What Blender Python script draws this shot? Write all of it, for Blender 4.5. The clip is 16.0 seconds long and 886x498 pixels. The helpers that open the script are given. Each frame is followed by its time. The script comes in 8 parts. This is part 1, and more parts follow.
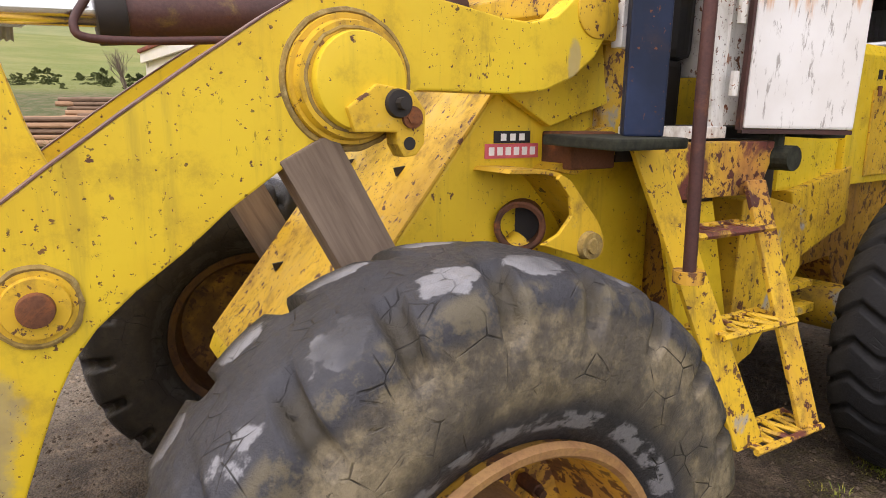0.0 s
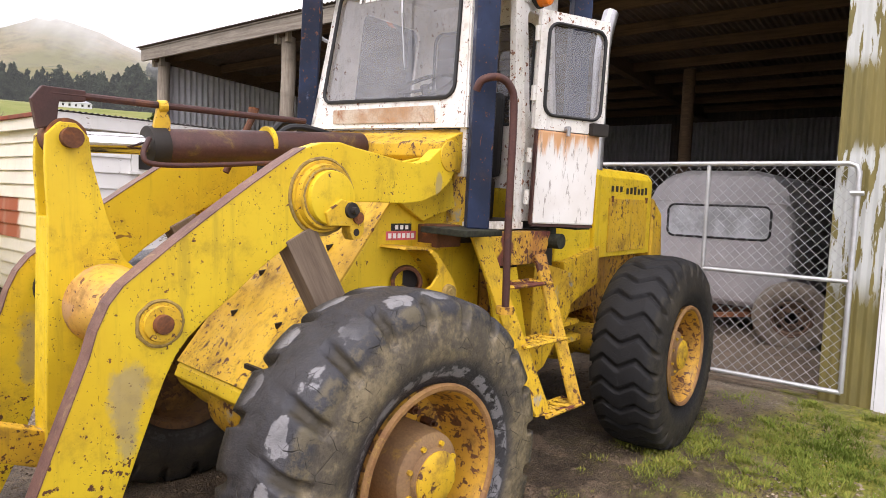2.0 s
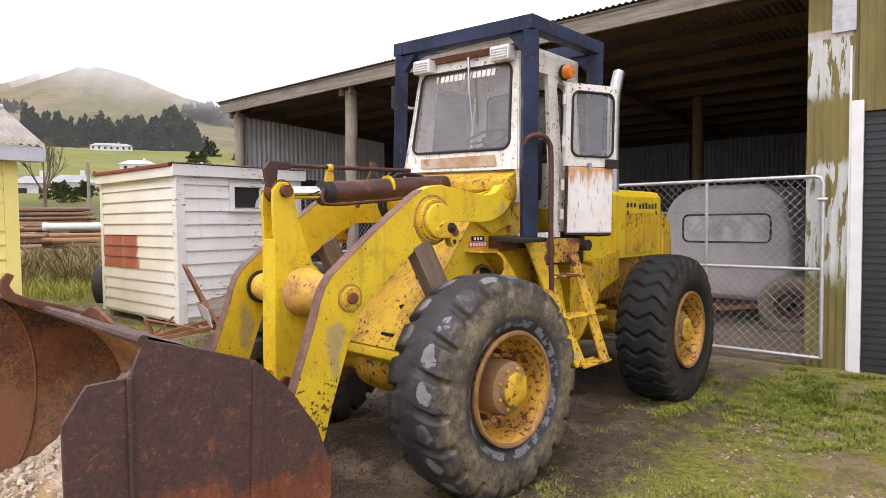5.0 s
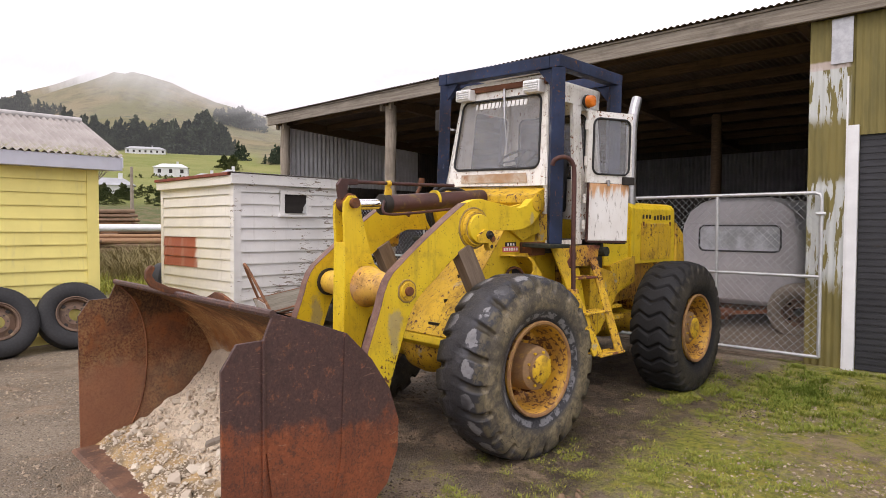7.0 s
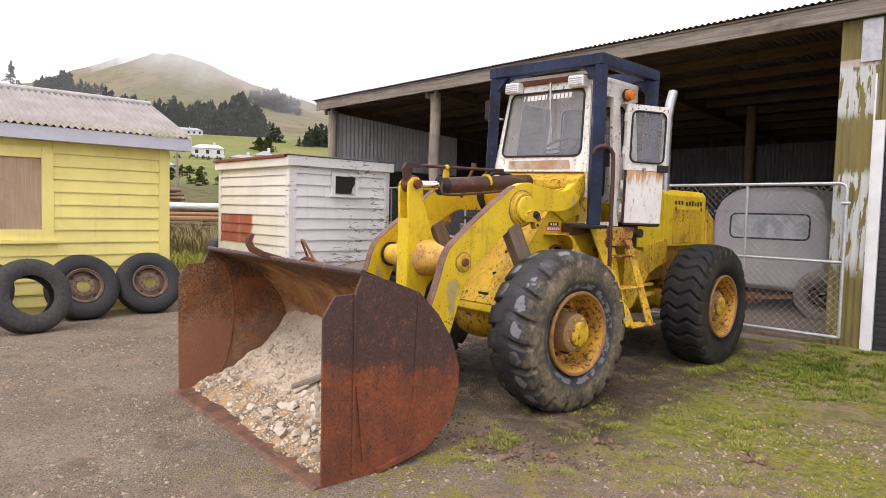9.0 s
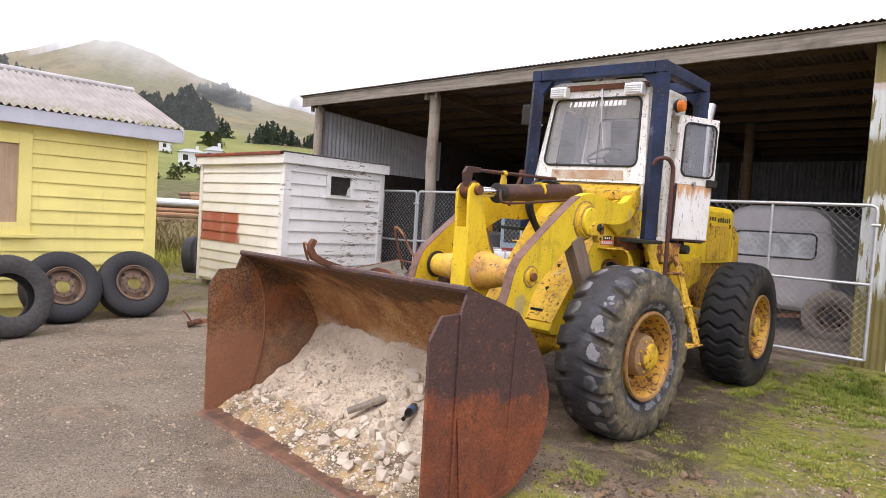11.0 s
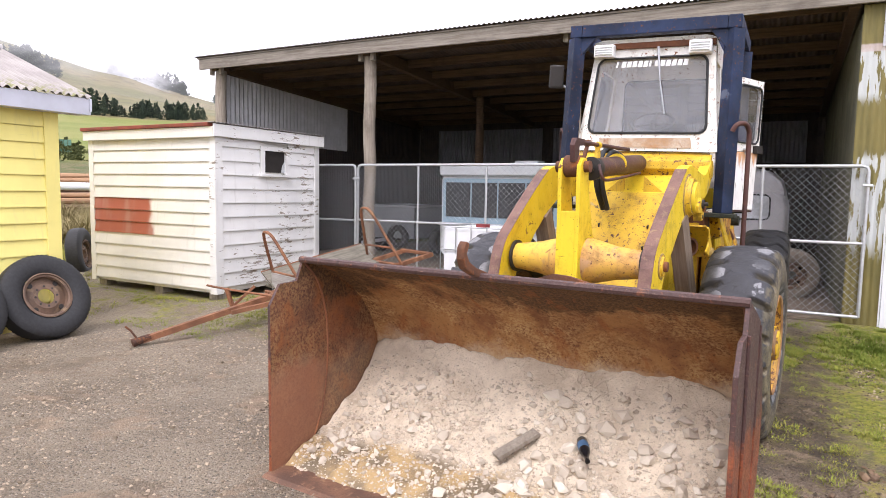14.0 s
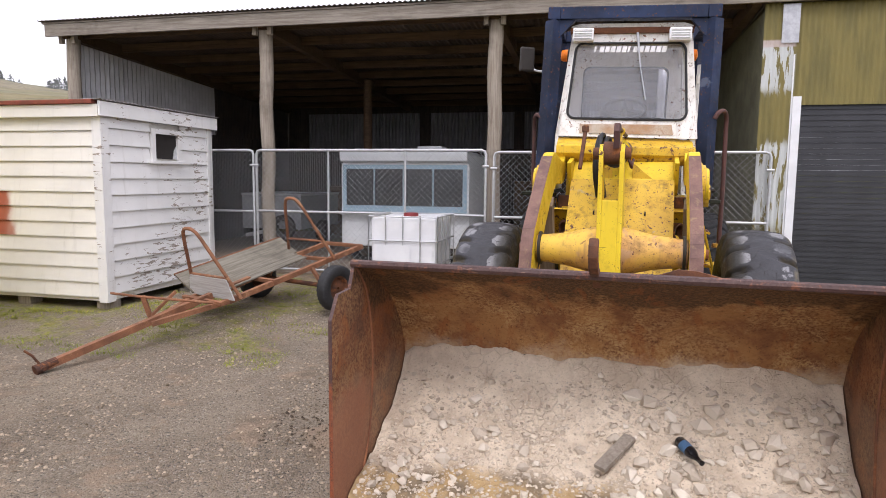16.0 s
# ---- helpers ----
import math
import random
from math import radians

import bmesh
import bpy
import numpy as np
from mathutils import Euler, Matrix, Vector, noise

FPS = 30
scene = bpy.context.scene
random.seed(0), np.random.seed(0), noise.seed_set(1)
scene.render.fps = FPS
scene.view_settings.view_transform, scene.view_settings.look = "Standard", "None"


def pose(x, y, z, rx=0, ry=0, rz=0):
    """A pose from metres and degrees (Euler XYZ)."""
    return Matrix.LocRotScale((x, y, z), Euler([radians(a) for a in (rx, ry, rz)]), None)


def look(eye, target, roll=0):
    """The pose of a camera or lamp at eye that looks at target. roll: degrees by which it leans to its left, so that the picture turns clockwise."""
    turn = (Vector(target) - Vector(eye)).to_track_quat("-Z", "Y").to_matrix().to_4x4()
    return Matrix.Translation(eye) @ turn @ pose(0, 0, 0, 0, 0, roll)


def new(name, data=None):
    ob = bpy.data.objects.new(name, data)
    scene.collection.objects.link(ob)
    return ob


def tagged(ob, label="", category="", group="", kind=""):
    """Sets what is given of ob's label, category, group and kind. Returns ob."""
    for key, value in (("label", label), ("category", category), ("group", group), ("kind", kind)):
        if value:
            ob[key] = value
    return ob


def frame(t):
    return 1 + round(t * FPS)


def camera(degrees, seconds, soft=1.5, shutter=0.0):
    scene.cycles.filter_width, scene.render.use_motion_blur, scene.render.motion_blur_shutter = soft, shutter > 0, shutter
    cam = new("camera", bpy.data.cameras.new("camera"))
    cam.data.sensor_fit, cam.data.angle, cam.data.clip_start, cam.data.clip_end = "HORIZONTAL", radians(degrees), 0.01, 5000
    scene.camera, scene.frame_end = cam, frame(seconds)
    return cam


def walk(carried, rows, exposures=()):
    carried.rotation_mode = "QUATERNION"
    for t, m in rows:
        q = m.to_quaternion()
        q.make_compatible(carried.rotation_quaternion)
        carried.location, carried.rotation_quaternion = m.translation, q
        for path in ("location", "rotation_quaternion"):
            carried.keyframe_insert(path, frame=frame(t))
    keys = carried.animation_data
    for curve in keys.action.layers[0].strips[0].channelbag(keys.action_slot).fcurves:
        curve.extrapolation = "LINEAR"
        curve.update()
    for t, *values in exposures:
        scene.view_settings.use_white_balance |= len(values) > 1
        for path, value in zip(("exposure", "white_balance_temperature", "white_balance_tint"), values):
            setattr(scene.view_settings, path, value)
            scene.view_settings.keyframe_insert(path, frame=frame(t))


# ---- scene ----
cam = camera(68.9, 16.0, soft=0.85)
PATH = [
    (0, (0.305, -0.288, 1.726), (-1.286, 0.857, 1.329), 0.3),
    (0.5, (0.36, -0.626, 1.774), (-1.125, 0.676, 1.456), 0.4),
    (1, (0.567, -0.914, 1.824), (-0.852, 0.464, 1.525), 0.8),
    (1.5, (0.861, -1.117, 1.816), (-0.442, 0.384, 1.588), 1.9),
    (2, (1.025, -1.449, 1.834), (-0.208, 0.117, 1.676), 2.1),
    (2.5, (1.161, -1.727, 1.865), (-0.068, -0.154, 1.743), 0.8),
    (3, (1.399, -1.919, 1.841), (0.107, -0.395, 1.754), 0.6),
    (3.5, (1.514, -2.188, 1.834), (0.177, -0.702, 1.755), 0.9),
    (4, (1.586, -2.498, 1.822), (0.269, -0.995, 1.723), 0.4),
    (4.2, (1.672, -2.586, 1.802), (0.344, -1.092, 1.718), -0.6),
    (6.3, (2.14, -3.411, 1.828), (0.844, -1.891, 1.735), -0.1),
    (6.5, (2.24, -3.479, 1.825), (0.929, -1.971, 1.745), -0.3),
    (7, (2.382, -3.688, 1.83), (1.009, -2.235, 1.761), 0.2),
    (7.5, (2.449, -4.002, 1.81), (1.094, -2.532, 1.74), 0.8),
    (8, (2.556, -4.164, 1.804), (1.178, -2.718, 1.692), 1.0),
    (8.5, (2.716, -4.253, 1.773), (1.312, -2.833, 1.665), 1.1),
    (9, (2.73, -4.35, 1.772), (1.294, -2.963, 1.656), 1.4),
    (9.2, (2.652, -4.412, 1.754), (1.218, -3.023, 1.641), 1.8),
    (11.3, (1.51, -4.808, 1.774), (0.223, -3.28, 1.676), 3.1),
    (11.5, (1.384, -4.877, 1.795), (0.153, -3.304, 1.684), 1.7),
    (12, (1.018, -4.891, 1.79), (-0.151, -3.273, 1.655), 1.8),
    (12.5, (0.631, -4.87, 1.805), (-0.556, -3.266, 1.671), 1.5),
    (13, (0.249, -4.963, 1.807), (-0.859, -3.304, 1.654), 2.6),
    (13.5, (-0.128, -4.979, 1.803), (-1.124, -3.254, 1.624), 1.6),
    (14, (-0.516, -4.945, 1.827), (-1.452, -3.186, 1.648), 1.1),
    (14.5, (-0.907, -5.049, 1.813), (-1.713, -3.227, 1.641), 1.7),
    (15, (-1.277, -5.056, 1.811), (-1.981, -3.196, 1.61), 0.6),
    (15.5, (-1.641, -4.996, 1.824), (-2.296, -3.117, 1.619), 0.3),
    (16, (-2.018, -5.012, 1.836), (-2.473, -3.076, 1.619), 0.6),
]
walk(cam, [(t, look(eye, target, roll)) for t, eye, target, roll in PATH], [(0, 0.93, 6600, 20), (1, 0.9, 6600, 20), (2, 1.06, 6600, 20), (3, 1.1, 6600, 20), (4, 1.02, 6600, 20), (6.5, 0.6, 6700, 20), (8, 0.66, 6700, 20), (9, 0.74, 6650, 20), (11.5, 0.96, 6350, 20), (13.5, 1.2, 6300, 20), (14.5, 1.14, 6300, 20), (16, 0.79, 6300, 20)])

# ---- light: a bright overcast day ----
world = bpy.data.worlds.new("overcast_sky")
scene.world = world
world.use_nodes = True
wt = world.node_tree
wt.nodes.clear()
sky = wt.nodes.new("ShaderNodeTexSky")
sky.sky_type, sky.sun_disc = "NISHITA", False
sky.sun_elevation, sky.sun_rotation = radians(52), radians(200)
wmix = wt.nodes.new("ShaderNodeMix")
wmix.data_type = "RGBA"
wmix.inputs["Factor"].default_value = 0.94
wmix.inputs["B"].default_value = (9.3, 9.5, 9.8, 1)
wt.links.new(sky.outputs["Color"], wmix.inputs["A"])
wbg = wt.nodes.new("ShaderNodeBackground")
wbg.inputs["Strength"].default_value = 0.105
wt.links.new(wmix.outputs["Result"], wbg.inputs["Color"])
wout = wt.nodes.new("ShaderNodeOutputWorld")
wt.links.new(wbg.outputs["Background"], wout.inputs["Surface"])
sun_data = bpy.data.lights.new("sun", "SUN")
sun_data.energy, sun_data.angle, sun_data.color = 1.0, radians(25), (1.0, 0.97, 0.92)
sun = new("sun", sun_data)
sun.matrix_world = look((0, 0, 0), (-0.14, 0.57, -0.85))

# ---- materials ----
class Nodes:
    """A short way to write node trees."""

    def __init__(self, name):
        self.mat = bpy.data.materials.new(name)
        self.mat.use_nodes = True
        self.tree = self.mat.node_tree
        self.tree.nodes.clear()
        self.out = self.add("ShaderNodeOutputMaterial")
        self.coord = self.add("ShaderNodeTexCoord").outputs["Object"]

    def add(self, kind):
        return self.tree.nodes.new(kind)

    def put(self, socket, value):
        if isinstance(value, bpy.types.NodeSocket):
            self.tree.links.new(value, socket)
        elif isinstance(value, tuple) and len(value) == 3 and socket.type == "RGBA":
            socket.default_value = (*value, 1)
        else:
            socket.default_value = value

    def stretch(self, sx, sy, sz, vec=None):
        n = self.add("ShaderNodeMapping")
        self.put(n.inputs["Vector"], vec or self.coord)
        n.inputs["Scale"].default_value = (sx, sy, sz)
        return n.outputs["Vector"]

    def noise(self, scale, detail=4.0, rough=0.55, vec=None, warp=0.0):
        n = self.add("ShaderNodeTexNoise")
        self.put(n.inputs["Vector"], vec or self.coord)
        n.inputs["Scale"].default_value, n.inputs["Detail"].default_value = scale, detail
        n.inputs["Roughness"].default_value, n.inputs["Distortion"].default_value = rough, warp
        return n.outputs["Fac"]

    def cells(self, scale, out="Color", feature="F1", vec=None):
        n = self.add("ShaderNodeTexVoronoi")
        n.feature = feature
        self.put(n.inputs["Vector"], vec or self.coord)
        n.inputs["Scale"].default_value = scale
        return n.outputs[out]

    def step(self, fac, lo, hi, a=0.0, b=1.0):
        n = self.add("ShaderNodeMapRange")
        n.interpolation_type = "SMOOTHSTEP"
        self.put(n.inputs["Value"], fac)
        for key, v in zip(("From Min", "From Max", "To Min", "To Max"), (lo, hi, a, b)):
            n.inputs[key].default_value = v
        return n.outputs["Result"]

    def math(self, op, a, b=0.0):
        n = self.add("ShaderNodeMath")
        n.operation = op
        self.put(n.inputs[0], a)
        self.put(n.inputs[1], b)
        return n.outputs[0]

    def mix(self, fac, a, b, mode="MIX"):
        n = self.add("ShaderNodeMix")
        n.data_type, n.blend_type = "RGBA", mode
        self.put(n.inputs["Factor"], fac)
        self.put(n.inputs["A"], a)
        self.put(n.inputs["B"], b)
        return n.outputs["Result"]

    def axes(self, vec=None):
        n = self.add("ShaderNodeSeparateXYZ")
        self.put(n.inputs[0], vec or self.coord)
        return n.outputs["X"], n.outputs["Y"], n.outputs["Z"]

    def random(self):
        return self.add("ShaderNodeObjectInfo").outputs["Random"]

    def island(self):
        return self.add("ShaderNodeNewGeometry").outputs["Random Per Island"]

    def bump(self, height, strength=0.4, distance=0.01, normal=None):
        n = self.add("ShaderNodeBump")
        n.inputs["Strength"].default_value, n.inputs["Distance"].default_value = strength, distance
        self.put(n.inputs["Height"], height)
        if normal:
            self.put(n.inputs["Normal"], normal)
        return n.outputs["Normal"]

    def surface(self, color, rough=0.6, metal=0.0, normal=None, spec=0.4, **more):
        n = self.add("ShaderNodeBsdfPrincipled")
        for key, v in (("Base Color", color), ("Roughness", rough), ("Metallic", metal), ("Specular IOR Level", spec)):
            self.put(n.inputs[key], v)
        for key, v in more.items():
            self.put(n.inputs[key.replace("_", " ")], v)
        if normal:
            self.put(n.inputs["Normal"], normal)
        self.tree.links.new(n.outputs["BSDF"], self.out.inputs["Surface"])
        return self.mat


RUST, RUST_DARK, RUST_ORANGE = (0.16, 0.062, 0.028), (0.055, 0.028, 0.02), (0.33, 0.11, 0.028)


def worn_paint(name, base, alt, chips=0.66, stain=0.5, rust=RUST, rough=0.45, streak=0.4, primer=(0.33, 0.31, 0.27), bare=0.70, pits=0.90, extra=None, spec=0.4):
    """Old paint: fading, streaks downwards, rust chips and bare patches."""
    n = Nodes(name)
    big = n.noise(1.7, 5, 0.6)
    col = n.mix(n.step(big, 0.35, 0.7), base, alt)
    run = n.noise(1.0, 5, 0.65, n.stretch(16, 16, 1.6))
    col = n.mix(n.math("MULTIPLY", n.step(run, 0.52, 0.75), streak), col, tuple(0.42 * c + 0.02 for c in alt))
    col = n.mix(n.step(n.noise(2.6, 8, 0.62, warp=0.6), bare, bare + 0.06), col, primer)
    dirt = n.noise(7.0, 8, 0.7)
    col = n.mix(n.math("MULTIPLY", n.step(dirt, 0.5, 0.72), stain), col, (0.20, 0.115, 0.03))
    chip = n.noise(24.0, 6, 0.62, warp=0.3)
    where = n.step(n.noise(2.3, 4, 0.6), 0.3, 0.65, 0.0, 0.10)
    spot = n.step(n.math("ADD", chip, where), chips, chips + 0.045)
    col = n.mix(spot, col, n.mix(n.noise(40, 3), rust, RUST_DARK))
    # single rust pits of many sizes, some with a run below them
    crowd = n.step(n.noise(1.9, 4, 0.6), 0.40, 0.66, 0.0, 0.12)
    for size, share in ((18.0, pits + 0.10), (38.0, pits + 0.02), (85.0, pits)):
        jit = n.add("ShaderNodeVectorMath")
        jit.operation = "MULTIPLY_ADD"
        n.put(jit.inputs[0], n.cells(size * 3.1, "Color"))
        jit.inputs[1].default_value = (0.35 / size,) * 3
        n.put(jit.inputs[2], n.coord)
        v = n.add("ShaderNodeTexVoronoi")
        n.put(v.inputs["Vector"], jit.outputs[0])
        v.inputs["Scale"].default_value = size
        pick = n.axes(v.outputs["Color"])
        pit = n.math("MULTIPLY", n.step(n.math("ADD", pick[0], crowd), share + 0.06, share + 0.07), n.step(n.math("SUBTRACT", v.outputs["Distance"], n.math("MULTIPLY", pick[1], 0.22)), 0.14, 0.08))
        col = n.mix(n.math("MULTIPLY", pit, 0.9), col, n.mix(pick[2], rust, RUST_DARK))
    speck = n.step(n.math("ADD", n.noise(75, 3, 0.5), where), 0.745, 0.775)
    col = n.mix(n.math("MULTIPLY", speck, 0.8), col, RUST_DARK)
    scrape = n.noise(1.0, 4, 0.6, n.stretch(9, 60, 22), warp=0.3)
    col = n.mix(n.step(scrape, 0.68, 0.72, 0.0, 0.75), col, tuple(0.35 * c for c in alt))
    scratch = n.noise(1.0, 3, 0.5, n.stretch(70, 5, 11), warp=0.8)
    col = n.mix(n.step(scratch, 0.705, 0.73, 0.0, 0.8), col, rust)
    if extra:
        col = extra(n, col)
    gloss = n.step(dirt, 0.3, 0.7, rough - 0.1, rough + 0.25)
    h = n.math("SUBTRACT", n.noise(5.0, 3), n.math("MULTIPLY", spot, 0.6))
    return n.surface(col, gloss, 0.0, n.bump(h, 0.25, 0.006), spec)


def rusty(name, a=RUST, b=RUST_DARK, c=RUST_ORANGE, rough=0.82, scale=3.0, metal=0.0, low=None):
    n = Nodes(name)
    col = n.mix(n.step(n.noise(scale, 7, 0.65), 0.38, 0.66), a, b)
    col = n.mix(n.step(n.noise(scale * 2.4, 8, 0.7, warp=0.5), 0.52, 0.72), col, c)
    fine = n.noise(90, 5, 0.7)
    col = n.mix(n.step(fine, 0.35, 0.75, 0.0, 0.5), col, tuple(0.4 * v for v in a))
    return n.surface(col, rough, metal, n.bump(fine, 0.35, 0.004))


def plain(name, col, rough=0.5, metal=0.0, vary=0.25, scale=14.0, spec=0.4, bump=0.15):
    n = Nodes(name)
    f = n.noise(scale, 6, 0.65)
    c = n.mix(n.step(f, 0.3, 0.75, 0.0, 1.0), tuple(v * (1 - vary) for v in col), tuple(min(1, v * (1 + vary * 0.6)) for v in col))
    return n.surface(c, n.step(f, 0.2, 0.8, rough - 0.08, rough + 0.12), metal, n.bump(f, bump, 0.004), spec)


def timber(name, a, b, axis="Z", rough=0.85):
    n = Nodes(name)
    k = {"X": (1.2, 22, 22), "Y": (22, 1.2, 22), "Z": (22, 22, 1.2)}[axis]
    g = n.noise(1.6, 7, 0.7, n.stretch(*k), warp=0.4)
    col = n.mix(n.step(g, 0.3, 0.7), a, b)
    col = n.mix(n.step(n.noise(2.2, 5, 0.6), 0.5, 0.8, 0, 0.55), col, tuple(0.35 * v for v in a))
    return n.surface(col, rough, 0, n.bump(g, 0.45, 0.006), 0.2)


def grey_knees(n, col):
    """Paint rubbed to grey steel at the knees and toes of the lift arms."""
    x, y, z = n.axes()
    f = n.noise(5.0, 7, 0.65)
    for cy, cz, r in ((-1.235, 1.03, 0.13), (0.38, 1.89, 0.05)):
        dy, dz = n.math("SUBTRACT", y, cy), n.math("SUBTRACT", z, cz)
        d = n.math("SQRT", n.math("ADD", n.math("MULTIPLY", n.math("MULTIPLY", dy, dy), 5.0), n.math("MULTIPLY", n.math("MULTIPLY", dz, dz), 0.45)))
        rub = n.step(n.math("ADD", n.math("DIVIDE", d, r), n.math("MULTIPLY", n.math("SUBTRACT", f, 0.5), 3.6)), 1.15, 0.55, 0.0, 0.6)
        col = n.mix(rub, col, n.mix(n.noise(12, 5), (0.20, 0.175, 0.12), (0.36, 0.33, 0.26)))
    # chips crowd towards the toes
    toe = n.math("ADD", n.noise(30, 6, 0.65), n.step(z, 1.15, 0.5, 0.0, 0.13))
    col = n.mix(n.step(toe, 0.66, 0.69), col, n.mix(n.noise(50, 3), RUST, RUST_DARK))
    return col


YELLOW = worn_paint("yellow_machine_paint", (0.74, 0.535, 0.020), (0.66, 0.445, 0.016), chips=0.715, stain=0.36, streak=0.4, pits=0.94)
ARM_YELLOW = worn_paint("yellow_arm_paint", (0.74, 0.535, 0.020), (0.66, 0.445, 0.016), chips=0.72, stain=0.36, streak=0.4, pits=0.93, extra=grey_knees)
GRIME = rusty("grimy_weld", (0.38, 0.26, 0.07), (0.20, 0.14, 0.06), (0.48, 0.38, 0.16), 0.85, 12.0)
YELLOW_WORN = worn_paint("yellow_paint_scraped", (0.69, 0.44, 0.022), (0.53, 0.31, 0.025), chips=0.655, stain=0.85, streak=0.7, bare=0.60, pits=0.84)
# inner side of the rim: rust brown, deepened for the shade behind the wheel
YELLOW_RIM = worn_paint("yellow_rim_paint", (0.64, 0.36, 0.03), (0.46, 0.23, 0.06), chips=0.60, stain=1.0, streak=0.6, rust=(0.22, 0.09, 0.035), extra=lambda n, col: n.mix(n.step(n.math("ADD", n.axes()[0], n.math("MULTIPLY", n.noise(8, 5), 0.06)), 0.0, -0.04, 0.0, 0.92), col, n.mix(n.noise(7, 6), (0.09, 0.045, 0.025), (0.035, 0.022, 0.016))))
NAVY = worn_paint("navy_frame_paint", (0.010, 0.016, 0.036), (0.024, 0.040, 0.095), chips=0.70, stain=0.10, streak=0.15, primer=(0.10, 0.12, 0.18), rough=0.5, bare=0.64, spec=0.22)
CAB_WHITE = worn_paint("cab_white_paint", (0.82, 0.81, 0.78), (0.70, 0.67, 0.61), chips=0.675, stain=0.45, rust=RUST_ORANGE, primer=(0.45, 0.40, 0.32))


def door_paint():
    """White door sheet with orange rust running down from its top edge."""
    n = Nodes("door_white_paint")
    x, y, z = n.axes()
    col = n.mix(n.step(n.noise(2.5, 5), 0.3, 0.7), (0.82, 0.81, 0.80), (0.72, 0.69, 0.66))
    run = n.noise(1.0, 6, 0.6, n.stretch(20, 20, 2.2))
    reach_down = n.math("ADD", n.math("MULTIPLY", run, 0.55), n.math("MULTIPLY", n.math("SUBTRACT", z, 2.17), 1.0))
    col = n.mix(n.step(reach_down, 0.29, 0.40, 0.0, 0.85), col, (0.60, 0.27, 0.07))
    grey = n.noise(1.0, 7, 0.7, n.stretch(30, 30, 7))
    col = n.mix(n.step(grey, 0.56, 0.64, 0.0, 0.75), col, (0.26, 0.23, 0.20))
    return n.surface(col, 0.5, 0, n.bump(run, 0.15, 0.004), 0.35)


DOOR_WHITE = door_paint()
RUST_STEEL = rusty("rusted_steel")
RIM_EDGE = rusty("rust_stained_rim_edge", (0.36, 0.20, 0.075), (0.22, 0.10, 0.05), (0.52, 0.33, 0.08), 0.7, 5.0)
HUB_DIRT = rusty("dirty_hub_paint", (0.34, 0.21, 0.10), (0.24, 0.14, 0.075), (0.50, 0.30, 0.06), 0.7, 4.0)
EDGE_RUST = rusty("worn_brown_edge", (0.20, 0.105, 0.080), (0.12, 0.06, 0.05), (0.30, 0.20, 0.10), 0.6, 6.0)
RUST_BRIGHT = rusty("orange_rusted_steel", (0.26, 0.10, 0.045), (0.12, 0.05, 0.03), (0.36, 0.15, 0.06))
MAROON = rusty("maroon_oxide_paint", (0.085, 0.032, 0.026), (0.05, 0.024, 0.022), (0.16, 0.06, 0.03), 0.6, 2.0)
RAM_BROWN = rusty("brown_ram_paint", (0.095, 0.040, 0.034), (0.06, 0.028, 0.024), (0.20, 0.13, 0.035), 0.5, 2.6)
CHROME = plain("chromed_rod", (0.75, 0.75, 0.74), 0.18, 1.0, 0.1)
BLACK_RUBBER = plain("black_rubber", (0.02, 0.02, 0.021), 0.55)
DARK_STEEL = plain("dark_greasy_steel", (0.035, 0.03, 0.027), 0.6, 0.3)
MOSS_STEEL = plain("mossy_steel", (0.030, 0.032, 0.020), 0.9, 0, 0.7, 30)
GALV = plain("galvanised_tube", (0.52, 0.53, 0.54), 0.45, 0.6, 0.15)
WHITE_TRIM = plain("white_trim_paint", (0.74, 0.75, 0.77), 0.5, 0, 0.08, 5)
ALUMINIUM = plain("dull_aluminium", (0.42, 0.42, 0.43), 0.35, 0.9, 0.2)
AMBER = plain("amber_lens", (0.85, 0.22, 0.02), 0.25, 0, 0.1)
LENS = plain("lamp_lens", (0.55, 0.56, 0.56), 0.2, 0, 0.2)
STICKER_BLACK = plain("black_sticker", (0.02, 0.02, 0.022), 0.5)
STICKER_RED = plain("red_sticker", (0.62, 0.12, 0.15), 0.5, 0, 0.2)
LETTER = plain("white_letters", (0.82, 0.82, 0.82), 0.5, 0, 0.1)
GREY_TIMBER = timber("weathered_grey_timber", (0.22, 0.18, 0.14), (0.34, 0.30, 0.25), "Z")
GREY_TIMBER_X = timber("weathered_fascia_timber", (0.16, 0.135, 0.11), (0.29, 0.26, 0.22), "X")
PROP_TIMBER = timber("dark_prop_timber", (0.15, 0.11, 0.08), (0.25, 0.19, 0.14), "Z")
# brown timber of the shed's inside, its colour darkened for the shade there
SHADED_TIMBER = timber("shaded_shed_timber", (0.075, 0.048, 0.032), (0.13, 0.085, 0.052), "X")


